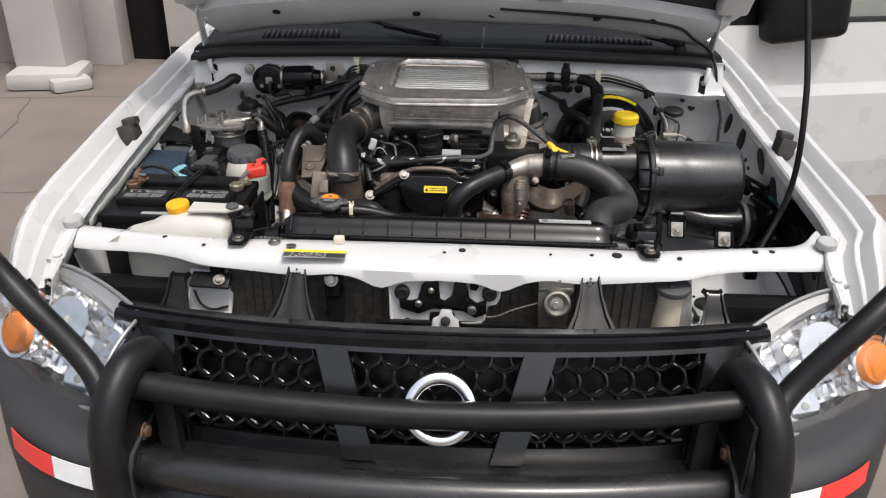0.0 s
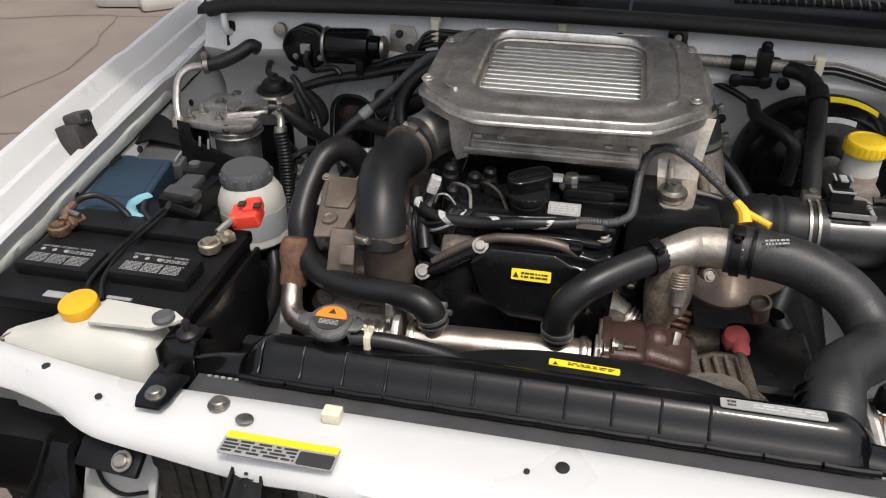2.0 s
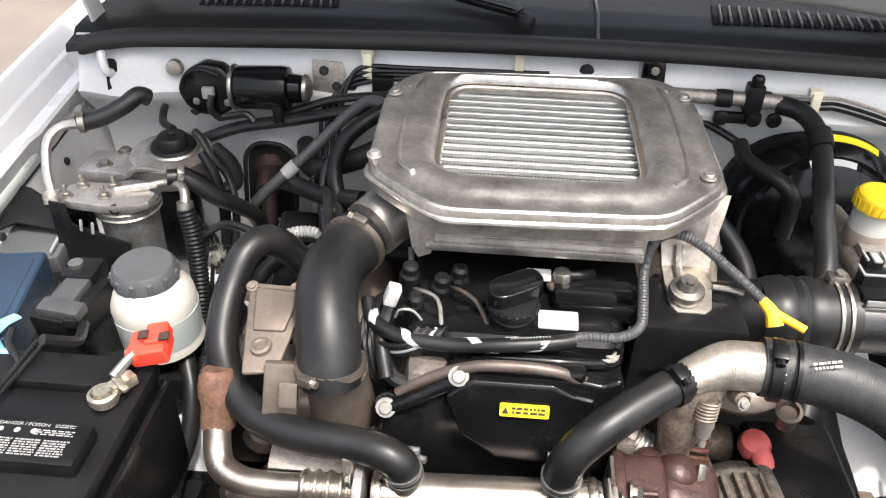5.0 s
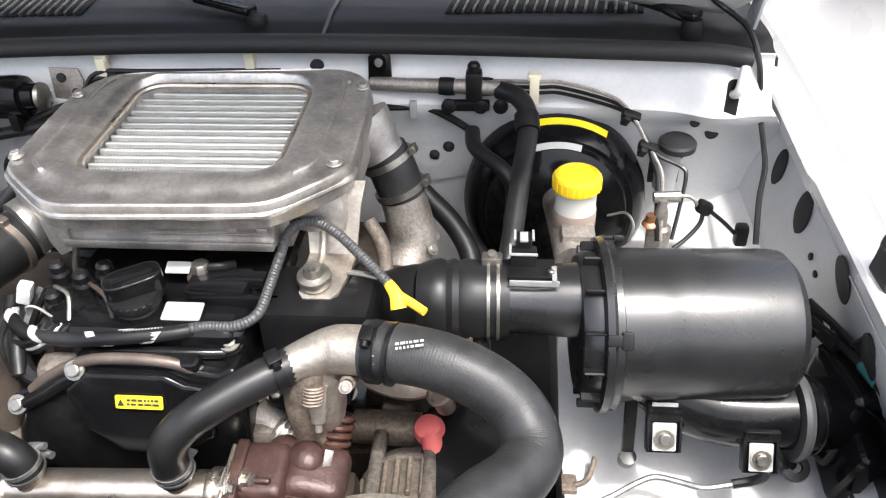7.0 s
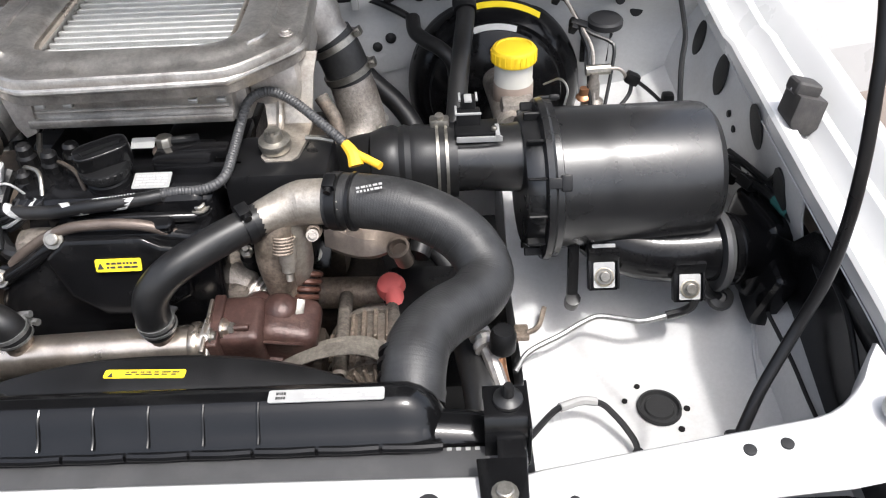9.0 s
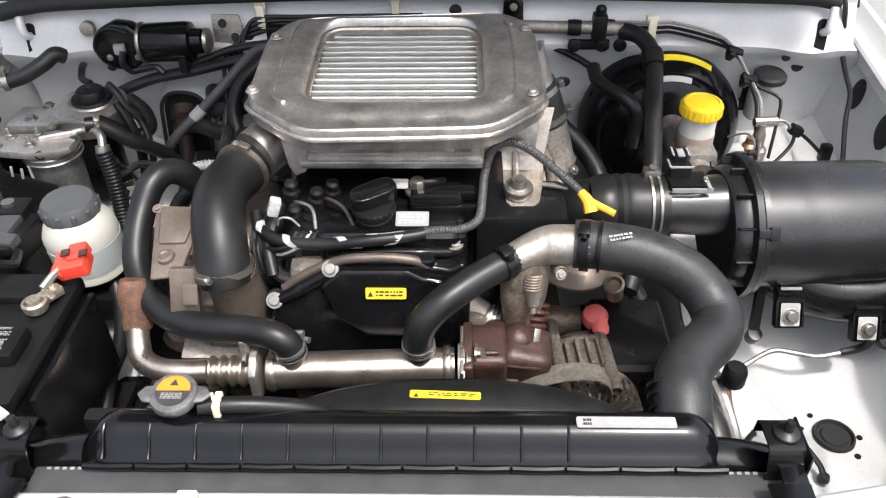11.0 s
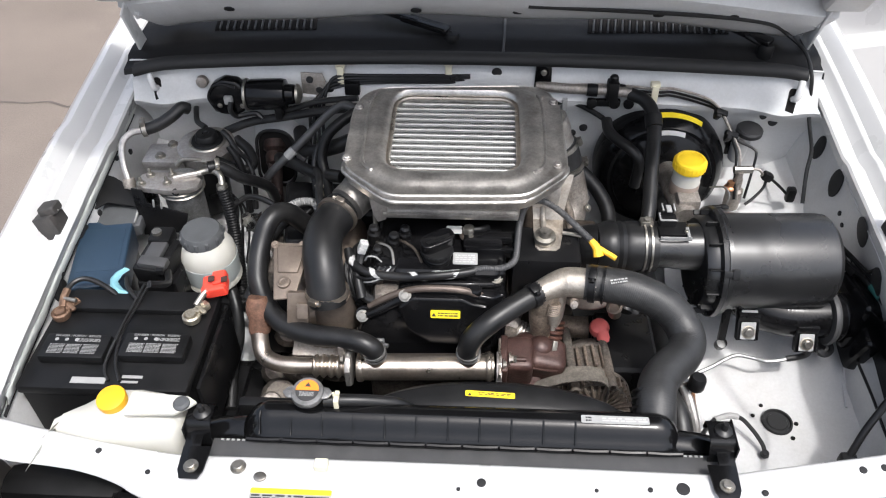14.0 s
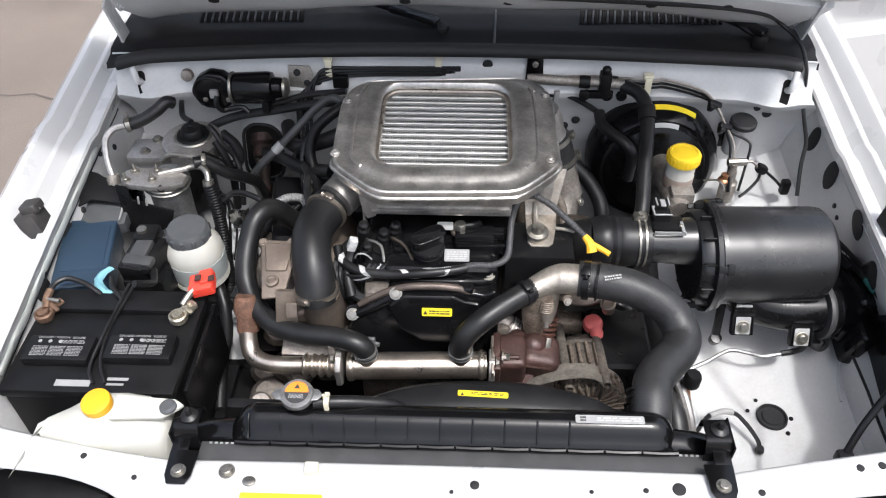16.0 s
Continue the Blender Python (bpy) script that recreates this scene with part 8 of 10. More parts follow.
# ---- metal pipe and wires on the wheel arch ----
pipe = thing("air_conditioning_pipe", (0.5, 0.4, 0.645), "thin grey metal pipe with a black valve cap", "pipe")
part("pipe", tube(B(), [(0.448, 0.368, 0.694), (0.470, 0.399, 0.70), (0.517, 0.420, 0.71), (0.550, 0.438, 0.716), (0.575, 0.446, 0.72), (0.605, 0.438, 0.722), (0.632, 0.428, 0.725), (0.660, 0.429, 0.730), (0.690, 0.431, 0.738), (0.700, 0.426, 0.752), (0.703, 0.424, 0.768)], 0.0042, 8), ALU_DARK, pipe)
part("pipe_sleeve", tube(B(), [(0.668, 0.430, 0.732), (0.690, 0.431, 0.738), (0.700, 0.426, 0.752), (0.703, 0.424, 0.768)], 0.0062, 8), RUBBER, pipe, "black pipe sleeve")
part("riser", tube(B(), [(0.388, 0.295, 0.865), (0.398, 0.268, 0.862), (0.412, 0.235, 0.84), (0.425, 0.20, 0.80), (0.43, 0.18, 0.74)], 0.0095, 10), ALU, pipe, "bare aluminium riser")
for k in range(3):
    q = Vector((0.390, 0.290, 0.865)) + k * Vector((0.005, -0.016, -0.003))
    lathe(bm := B(), [(0.0105, -0.005), (0.0135, -0.004), (0.0135, 0.004), (0.0105, 0.005)], q, (0.3, -0.9, -0.2), seg=14)
    part("crimp_ring", bm, ALU, pipe)
part("copper_tube", tube(B(), [(0.416, 0.248, 0.85), (0.418, 0.238, 0.835), (0.424, 0.22, 0.815)], 0.0075, 10), COPPER, pipe)
lathe(bm := B(), [(0.013, 0), (0.0155, 0.004), (0.0150, 0.024), (0.012, 0.030), (0, 0.030)], (0.419, 0.244, 0.866), (0.05, 0.05, 1), seg=12)
part("valve_cap", bm, BLACK_PLASTIC, pipe, "black valve cap")
wires = thing("wheel_arch_wire", (0.56, 0.27, 0.645), "short black wire with a white sleeve", "wire")
part("wire", tube(B(), [(0.455, 0.235, 0.72), (0.495, 0.289, 0.705), (0.53, 0.309, 0.697), (0.558, 0.309, 0.69), (0.574, 0.296, 0.682), (0.586, 0.281, 0.675), (0.597, 0.264, 0.665), (0.599, 0.252, 0.657)], 0.0045, 8), RUBBER, wires)
part("sleeve", tube(B(), [(0.50, 0.293, 0.704), (0.53, 0.309, 0.697), (0.552, 0.311, 0.692)], 0.0062, 8), LABEL_W, wires, "white sleeve")
lathe(bm := B(), [(0.007, 0.0), (0.009, 0.004), (0.007, 0.012), (0, 0.013)], (0.599, 0.250, 0.651), seg=12)
part("grommet", bm, RUBBER, wires)
cable = thing("bonnet_release_cable", (0.80, 0.3, 0.72), "black cable along the inner fender", "cable")
part("cable", tube(B(), [(0.785, 0.62, 0.885), (0.802, 0.57, 0.885), (0.820, 0.52, 0.880), (0.834, 0.47, 0.860), (0.838, 0.40, 0.86), (0.836, 0.30, 0.85), (0.825, 0.20, 0.80)], 0.004, 8), RUBBER, cable)
loom = thing("inner_fender_loom", (0.78, 0.60, 0.75), "black wiring along the inner fender", "wiring")
part("loom", tube(B(), [(0.775, 0.65, 0.865), (0.790, 0.60, 0.862), (0.808, 0.55, 0.868), (0.824, 0.50, 0.868), (0.836, 0.44, 0.860), (0.838, 0.36, 0.84)], 0.007, 8), RUBBER, loom)
part("branch", tube(B(), [(0.770, 0.63, 0.868), (0.785, 0.605, 0.880), (0.800, 0.575, 0.882), (0.812, 0.545, 0.878), (0.818, 0.525, 0.900), (0.820, 0.52, 0.93)], 0.004, 8), BLACK_PLASTIC, loom)
part("blue_tape", tube(B(), [(0.820, 0.512, 0.869), (0.828, 0.480, 0.867)], 0.0082, 10), TEAL, loom, "dull teal tape wrap")
bm = B()
box(bm, (0.785, 0.615, 0.856), (0.034, 0.040, 0.028), 0.005, pose(0, 0, 0, 10, 20, 0).to_3x3())
box(bm, (0.800, 0.565, 0.862), (0.022, 0.030, 0.016), 0.004, pose(0, 0, 0, 0, 30, 20).to_3x3())
part("connector", bm, BLACK_PLASTIC, loom)

# ---- brake booster ----
bo = thing("brake_booster", (0.455, 0.85, 0.76), "round black brake booster with a yellow label", "brake booster")
lathe(bm := B(), [(0.150, -0.055), (0.152, -0.03), (0.148, -0.02), (0.152, -0.012), (0.150, 0.0), (0.138, 0.022), (0.125, 0.034), (0.118, 0.034), (0.112, 0.044), (0.085, 0.056), (0.05, 0.062), (0.0, 0.062)], (0.452, 0.885, 0.872), (0, -1, 0.12), seg=48)
part("shell", bm, BLACK_GLOSS, bo)
m = at((0.452, 0.885, 0.872), (0, -1, 0.12), (0, 0.12, 1))
arc = [radians(58 + 46 * k / 14) for k in range(15)]
rows = [[m @ Vector((r * math.cos(a), r * math.sin(a), z)) for a in arc] for r, z in ((0.1500, 0.0025), (0.1435, 0.0145))]
part("label", thick(grid(B(), rows), 0.0015), LABEL_Y, bo, "yellow caution label")
arc = [radians(72 + 36 * k / 8) for k in range(9)]
rows = [[m @ Vector((r * math.cos(a), r * math.sin(a), z)) for a in arc] for r, z in ((0.121, 0.0352), (0.113, 0.0435))]
part("small_label", thick(grid(B(), rows), 0.001), LABEL_G, bo)
bm = B()
tube(bm, [(0.455, 0.83, 0.91), (0.463, 0.74, 0.912), (0.468, 0.66, 0.91)], 0.026, 18, per=2)
box(bm, (0.475, 0.72, 0.925), (0.05, 0.09, 0.04), 0.010)
part("master_cylinder", bm, ALU_DULL, bo, "cast master cylinder")
res = thing("brake_fluid_reservoir", (0.482, 0.735, 0.94), "milky brake fluid reservoir with a yellow cap", "reservoir")
lathe(bm := B(), [(0.026, 0.0), (0.0300, 0.004), (0.0305, 0.036), (0.0295, 0.038), (0.0295, 0.075), (0.0, 0.075)], (0.472, 0.735, 0.922), (0, -0.04, 1), seg=26)
part("bottle", bm, TANK, res)
lathe(bm := B(), [(0.0300, 0.0), (0.0312, 0.006), (0.0312, 0.032), (0.0300, 0.034)], (0.472, 0.735, 0.924), (0, -0.04, 1), seg=26)
part("fluid_band", bm, FLUID, res, "darker brown fluid level")
lathe(bm := B(), [(0.031, 0.0), (0.0335, 0.002), (0.034, 0.020), (0.0315, 0.024), (0.027, 0.0255), (0.026, 0.0235), (0.0, 0.0235)], (0.472, 0.732, 0.990), (0, -0.04, 1), seg=36)
cap = part("cap", bm, YELLOW, res, "yellow screw cap")
for k in range(24):
    a = 2 * math.pi * k / 24
    bm = B()
    box(bm, (0.472 + 0.0338 * math.cos(a), 0.732 + 0.0338 * math.sin(a), 1.001), (0.003, 0.004, 0.016), 0, pose(0, 0, 0, 0, 0, math.degrees(a)).to_3x3())
    part("grip", bm, YELLOW, cap)
part("cap_wire", tube(B(), [(0.515, 0.70, 0.965), (0.535, 0.675, 0.985), (0.545, 0.66, 0.975), (0.54, 0.65, 0.955)], 0.0018, 6), STEEL, res)

# ---- vacuum and heater hoses on the firewall ----
vh = thing("vacuum_hose", (0.38, 0.75, 0.95), "black rubber vacuum hose with a metal pipe", "hose")
part("hose", tube(B(), [(0.358, 0.900, 1.067), (0.384, 0.880, 1.066), (0.400, 0.85, 1.056), (0.402, 0.805, 1.038), (0.394, 0.745, 1.012), (0.386, 0.685, 0.98), (0.378, 0.625, 0.948), (0.366, 0.58, 0.91)], 0.0148, 16), RUBBER, vh)
lathe(bm := B(), [(0.0185, -0.014), (0.019, 0), (0.0185, 0.014)], (0.4005, 0.82, 1.049), (0.05, -0.8, -0.5), seg=16)
part("cuff", bm, BLACK_PLASTIC, vh)
part("metal_pipe", tube(B(), [(0.15, 0.935, 1.063), (0.22, 0.922, 1.065), (0.30, 0.912, 1.068), (0.36, 0.898, 1.071)], 0.0115, 12), ALU_DULL, vh, "grey metal pipe")
for x in (0.275, 0.335):
    lathe(bm := B(), [(0.014, -0.012), (0.015, 0), (0.014, 0.012)], (x, 0.914, 1.067), (1, -0.1, 0), seg=14)
    part("joint", bm, GREY_PLASTIC, vh)
bm = B()
box(bm, (0.318, 0.905, 1.073), (0.026, 0.030, 0.048), 0.006)
lathe(bm, [(0.010, 0), (0.010, 0.012), (0.007, 0.016), (0, 0.016)], (0.318, 0.903, 1.095), (0, 0, 1), seg=12)
box(bm, (0.305, 0.918, 1.033), (0.075, 0.012, 0.018), 0.004)
vv = part("valve", bm, BLACK_PLASTIC, vh, "black plastic check valve")
for x in (0.277, 0.328, 0.36):
    lathe(bm := B(), [(0.012, 0), (0.012, 0.006), (0.006, 0.008), (0, 0.008)], (x, 0.912, 1.035), (0, -1, 0), seg=14)
    part("stud", bm, BLACK_SATIN, vv)
hh = thing("heater_hose", (0.30, 0.85, 0.95), "black rubber heater hose with a bend", "hose", "heater hoses")
part("pipe", tube(B(), [(0.165, 0.925, 1.025), (0.21, 0.93, 1.024), (0.245, 0.93, 1.021), (0.285, 0.915, 1.008), (0.318, 0.90, 0.993)], 0.0065, 10), BLACK_SATIN, hh)
part("hose", tube(B(), [(0.315, 0.902, 0.996), (0.319, 0.872, 0.985), (0.337, 0.845, 0.980), (0.360, 0.820, 0.976), (0.378, 0.803, 0.962), (0.383, 0.800, 0.935), (0.380, 0.795, 0.89)], 0.0125, 14), RUBBER, hh)
bm = B()
box(bm, (0.218, 0.926, 1.022), (0.012, 0.016, 0.030), 0.002)
part("pipe_clip", bm, LABEL_W, hh, "white pipe clip")
hh = thing("heater_hose", (0.27, 0.72, 0.9), "black rubber hose beside the intercooler", "hose", "heater hoses")
part("hose", tube(B(), [(0.215, 0.815, 0.965), (0.245, 0.80, 0.935), (0.285, 0.78, 0.902), (0.312, 0.755, 0.870), (0.322, 0.73, 0.842), (0.322, 0.70, 0.80)], 0.0165, 14), RUBBER, hh)
# outlet elbow of the intercooler
eb = thing("intercooler_outlet_hose", (0.24, 0.68, 0.92), "braided black rubber joint with two clamps", "hose")
part("hose", tube(B(), [(0.192, 0.755, 1.035), (0.206, 0.752, 1.005), (0.218, 0.750, 0.965)], 0.0355, 20, per=5), HOSE_FABRIC, eb)
clamp(eb, (0.199, 0.754, 1.020), (0.45, -0.1, -0.9), 0.0375, 0.010, (1, 0, 0.6))
clamp(eb, (0.215, 0.751, 0.975), (0.35, -0.05, -0.95), 0.0375, 0.010, (1, 0, 0.6))
part("inlet_neck", tube(B(), [(0.217, 0.750, 0.968), (0.226, 0.743, 0.93), (0.232, 0.73, 0.89), (0.22, 0.70, 0.85)], 0.034, 20, rfun=lambda s: 1 + 1.2 * s), ALU_DULL, eb, "cast alloy inlet neck")
for y in (0.70, 0.735):
    bolt(eb, (0.265, y, 0.90), (0.6, -0.5, 0.6), 0.006)
# brake lines
bl = thing("brake_lines", (0.53, 0.85, 0.9), "thin dark brake lines along the firewall", "brake lines")
for k, path in enumerate((
        [(0.601, 0.848, 0.978), (0.612, 0.835, 0.955), (0.612, 0.81, 0.92), (0.612, 0.78, 0.87)],
        [(0.594, 0.850, 0.980), (0.604, 0.835, 0.955), (0.604, 0.81, 0.92), (0.606, 0.78, 0.87)],
        [(0.606, 0.852, 0.980), (0.640, 0.845, 0.966), (0.648, 0.835, 0.955), (0.640, 0.81, 0.915), (0.628, 0.78, 0.873)])):
    d = 0.009 * k
    part("line", tube(B(), [(0.17, 0.938, 1.062 - d), (0.30, 0.935, 1.068 - d), (0.412, 0.902, 1.080 - d), (0.455, 0.91, 1.076 - d), (0.53 + 0.3 * d, 0.903, 1.057 - d), (0.562 + 0.2 * d, 0.885, 1.036 - 0.5 * d), (0.586 + 0.3 * d, 0.862, 1.000 - 0.2 * d)] + path, 0.0032, 7), BLACK_SATIN if k else ALU_DULL, bl)
for q in ((0.562, 0.884, 1.033), (0.589, 0.859, 0.992)):
    bm = B()
    box(bm, q, (0.030, 0.014, 0.013), 0.003, pose(0, 0, 0, 30, 20, 0).to_3x3())
    box(bm, Vector(q) + Vector((-0.008, -0.004, -0.004)), (0.012, 0.016, 0.018), 0.003, pose(0, 0, 0, 30, 20, 0).to_3x3())
    part("clip", bm, BLACK_PLASTIC, bl)
part("line", tube(B(), [(0.625, 0.81, 0.932), (0.650, 0.812, 0.932), (0.662, 0.81, 0.925), (0.668, 0.81, 0.912)], 0.003, 7), ALU_DULL, bl)
part("loop", tube(B(), [(0.677, 0.81, 0.912), (0.672, 0.80, 0.89), (0.650, 0.785, 0.87), (0.632, 0.775, 0.86)], 0.0035, 7), BLACK_SATIN, bl)
part("loop", tube(B(), [(0.682, 0.81, 0.912), (0.71, 0.806, 0.89), (0.734, 0.80, 0.868)], 0.0035, 7), BLACK_SATIN, bl)
bm = B()
box(bm, (0.677, 0.810, 0.914), (0.024, 0.020, 0.020), 0.006, pose(0, 0, 0, 0, 25, 0).to_3x3())
part("connector", bm, BLACK_PLASTIC, bl)
bm = B()
box(bm, (0.738, 0.80, 0.872), (0.020, 0.020, 0.036), 0.006)
part("connector", bm, BLACK_PLASTIC, bl)
lathe(bm := B(), [(0.012, 0.0), (0.014, 0.003), (0.012, 0.007), (0.009, 0.009), (0.008, 0.02)], (0.597, 0.80, 0.885), (0, 0, 1), seg=14)
part("copper_ring", bm, COPPER, bl, "copper union")
lathe(bm := B(), [(0.018, -0.10), (0.019, -0.05), (0.012, -0.045), (0.011, -0.02), (0.008, -0.012), (0.008, 0.0), (0.0, 0.0)], (0.612, 0.805, 0.930), (0, 0, 1), seg=20)
part("proportioning_valve", bm, ALU_DULL, bl, "brass and alloy valve body")
lathe(bm := B(), [(0.009, 0), (0.009, 0.04), (0, 0.04)], (0.598, 0.808, 0.932), (1, 0.05, 0.02), seg=10)
part("union", bm, STEEL, bl)
# lines going left of the intercooler
ll = thing("firewall_pipes", (-0.3, 0.9, 1.0), "dark fuel and vacuum pipes beside the intercooler", "pipes")
for k in range(4):
    d = 0.010 * k
    part("pipe", tube(B(), [(0.0, 0.945, 1.080 - 0.6 * d), (-0.22, 0.935, 1.082 - 0.6 * d), (-0.30 - 0.4 * d, 0.93, 1.082 - d), (-0.325 - d, 0.918, 1.06 - d), (-0.338 - d, 0.895, 1.01), (-0.34 - d, 0.87, 0.95), (-0.345 - d, 0.83, 0.89)], 0.0038, 7), BLACK_SATIN, ll)
part("grey_pipe", tube(B(), [(-0.235, 0.80, 1.072), (-0.275, 0.835, 1.066), (-0.315, 0.842, 1.036), (-0.360, 0.824, 0.994), (-0.404, 0.803, 0.955), (-0.445, 0.785, 0.920), (-0.470, 0.778, 0.890)], 0.0092, 12), LOOM, ll, "grey insulated pipe")
lathe(bm := B(), [(0.0112, -0.012), (0.0112, 0.012)], (-0.404, 0.803, 0.955), (0.75, 0.35, 0.65), seg=14)
part("white_band", bm, LABEL_W, ll, "white tape band")
part("harness", tube(B(), [(-0.25, 0.85, 1.05), (-0.33, 0.865, 1.03), (-0.42, 0.88, 1.003), (-0.50, 0.885, 0.985), (-0.56, 0.878, 0.965), (-0.64, 0.86, 0.93)], 0.010, 10), RUBBER, ll, "taped black harness")
part("harness", tube(B(), [(-0.25, 0.87, 1.062), (-0.34, 0.88, 1.045), (-0.40, 0.89, 1.02), (-0.44, 0.895, 1.005)], 0.007, 10), RUBBER, ll)
bm = B()
box(bm, (-0.27, 0.925, 1.055), (0.035, 0.02, 0.03), 0.004)
part("black_clip", bm, BLACK_PLASTIC, ll)
bm = B()
box(bm, (-0.435, 0.875, 1.018), (0.016, 0.02, 0.03), 0.003)
part("black_clip", bm, BLACK_PLASTIC, ll)

# ---- wiper motor ----
wm = thing("wiper_motor", (-0.47, 0.92, 1.03), "black wiper motor on the firewall", "wiper motor")
lathe(bm := B(), [(0.0, -0.035), (0.030, -0.035), (0.035, -0.025), (0.036, 0.045), (0.034, 0.055), (0.024, 0.058), (0.022, 0.075), (0.014, 0.080), (0, 0.080)], (-0.452, 0.900, 1.037), (1, 0, 0.03), seg=28)
part("body", bm, BLACK_GLOSS, wm, "glossy black motor body")
bm = B()
prism(bm, [(-0.040, -0.028), (-0.022, -0.042), (0.012, -0.045), (0.036, -0.034), (0.046, -0.008), (0.044, 0.022), (0.024, 0.040), (-0.006, 0.044), (-0.034, 0.030), (-0.047, 0.002)], at((-0.530, 0.922, 1.030), (0, -1, 0.1), (0, 0.1, 1)), 0.035, 0.008, 3)
gear = part("gearbox", bm, BLACK_GLOSS, wm, "black gearbox")
bm = B()
box(bm, (-0.526, 0.881, 1.032), (0.020, 0.012, 0.020), 0.004)
part("connector", bm, PLUG, gear, "pale connector")
lathe(bm := B(), [(0.0362, -0.003), (0.0375, 0.0), (0.0362, 0.003)], (-0.486, 0.900, 1.036), (1, 0, 0.03), seg=28)
part("strap", bm, STEEL, wm, "bright clamp strap")
part("gear_rim", tube(B(), [(-0.568, 0.888, 1.012), (-0.574, 0.888, 1.034), (-0.560, 0.888, 1.060), (-0.534, 0.888, 1.068), (-0.508, 0.888, 1.060)], 0.0030, 8), BLACK_SATIN, gear)
for x, z in ((-0.55, 1.014), (-0.498, 1.014), (-0.485, 1.054)):
    bolt(gear, (x, 0.886, z), (0, -1, 0.1), 0.004)
lathe(bm := B(), [(0.024, 0), (0.022, 0.006), (0.010, 0.012), (0, 0.013)], (-0.372, 0.900, 1.039), (1, 0, 0), seg=20)
part("end_ring", bm, STEEL, wm)
prism(bm := B(), [(-0.030, -0.026), (0.006, -0.030), (0.020, -0.016), (0.026, 0.004), (0.020, 0.024), (-0.030, 0.026)], at((-0.335, 0.934, 1.050), (0, -1, 0.1), (0, 0.1, 1)), 0.004, 0.0015)
plate_ = part("end_bracket", bm, ALU_DULL, wm, "grey end bracket")
for x, z in ((-0.345, 1.060), (-0.325, 1.034)):
    lathe(bm := B(), [(0.008, 0), (0.008, 0.003), (0.006, 0.005), (0, 0.005)], (x, 0.930, z), (0, -1, 0.1), seg=12)
    part("grommet", bm, SEAL, plate_)
lathe(bm := B(), [(0.014, 0), (0.013, 0.012), (0.006, 0.014), (0, 0.014)], (-0.592, 0.925, 1.055), (0, -1, 0.1), seg=16)
part("grommet", bm, ALU_DULL, wm)
part("lead", tube(B(), [(-0.520, 0.878, 1.03), (-0.523, 0.872, 1.01), (-0.515, 0.88, 0.99), (-0.50, 0.885, 0.99), (-0.47, 0.885, 0.995), (-0.455, 0.88, 0.985)], 0.006, 8), RUBBER, wm, "black lead")
shift(wm, -0.022, -0.004, 0.014)
# ---- vent hose of the wheel arch ----
ch = thing("breather_hose", (-0.68, 0.85, 0.9), "black rubber hose on a bent steel pipe", "hose")
part("hose", tube(B(), [(-0.628, 0.905, 1.0), (-0.638, 0.895, 1.008), (-0.655, 0.878, 0.998), (-0.685, 0.860, 0.985), (-0.718, 0.848, 0.978)], 0.0135, 12), RUBBER, ch)
clamp(ch, (-0.712, 0.850, 0.979), (-1, -0.3, -0.05), 0.014, 0.009, (0, 0, 1))
part("steel_pipe", tube(B(), [(-0.715, 0.849, 0.978), (-0.742, 0.84, 0.975), (-0.757, 0.82, 0.96), (-0.755, 0.795, 0.925), (-0.745, 0.775, 0.895), (-0.738, 0.755, 0.855)], 0.0075, 10), ALU, ch, "bent steel pipe")
lathe(bm := B(), [(0.013, -0.01), (0.014, 0), (0.013, 0.01)], (-0.744, 0.773, 0.892), (0.1, -0.4, -0.9), seg=12)
part("nut", bm, ALU_DULL, ch)
shift(ch, 0.007, -0.088, 0.060)

# ---- fuel filters ----
ff = thing("fuel_filter", (-0.59, 0.80, 0.80), "fuel filter with a cast head and a black primer", "fuel filter", "fuel filters")
bm = B()
lathe(bm, [(0.062, -0.02), (0.066, 0.0), (0.064, 0.016), (0.055, 0.020), (0.0, 0.021)], (-0.568, 0.790, 0.957), (0, -0.06, 1), seg=30)
box(bm, (-0.655, 0.770, 0.948), (0.10, 0.075, 0.026), 0.010)
head = part("head", bm, ALU, ff, "cast alloy head")
lathe(bm := B(), [(0.050, -0.12), (0.052, -0.02), (0.052, 0.0)], (-0.583, 0.778, 0.93), (0, 0, 1), seg=24)
part("element", bm, BLACK_SATIN, ff)
lathe(bm := B(), [(0.034, 0), (0.037, 0.003), (0.034, 0.008), (0.026, 0.009), (0.024, 0.020), (0.021, 0.023), (0.008, 0.024), (0.006, 0.021), (0, 0.021)], (-0.564, 0.793, 0.978), (0, -0.06, 1), seg=26)
part("primer", bm, BLACK_PLASTIC, ff, "black primer button")
lathe(bm := B(), [(0.040, 0), (0.043, 0.003), (0.040, 0.006)], (-0.564, 0.793, 0.976), (0, -0.06, 1), seg=28)
part("primer_ring", bm, STEEL, ff)
for x, y in ((-0.65, 0.80), (-0.665, 0.755)):
    bolt(head, (x, y, 0.961), (0, 0, 1), 0.008)
part("upper_pipe", tube(B(), [(-0.618, 0.905, 0.995), (-0.61, 0.88, 1.0), (-0.598, 0.845, 0.995), (-0.570, 0.815, 1.0)], 0.0065, 10), RUBBER, ff)
part("side_hose", tube(B(), [(-0.535, 0.735, 0.968), (-0.510, 0.735, 0.955), (-0.480, 0.74, 0.936), (-0.460, 0.765, 0.938), (-0.475, 0.795, 0.955), (-0.507, 0.82, 0.966)], 0.0115, 12), RUBBER, ff, "black side hose")
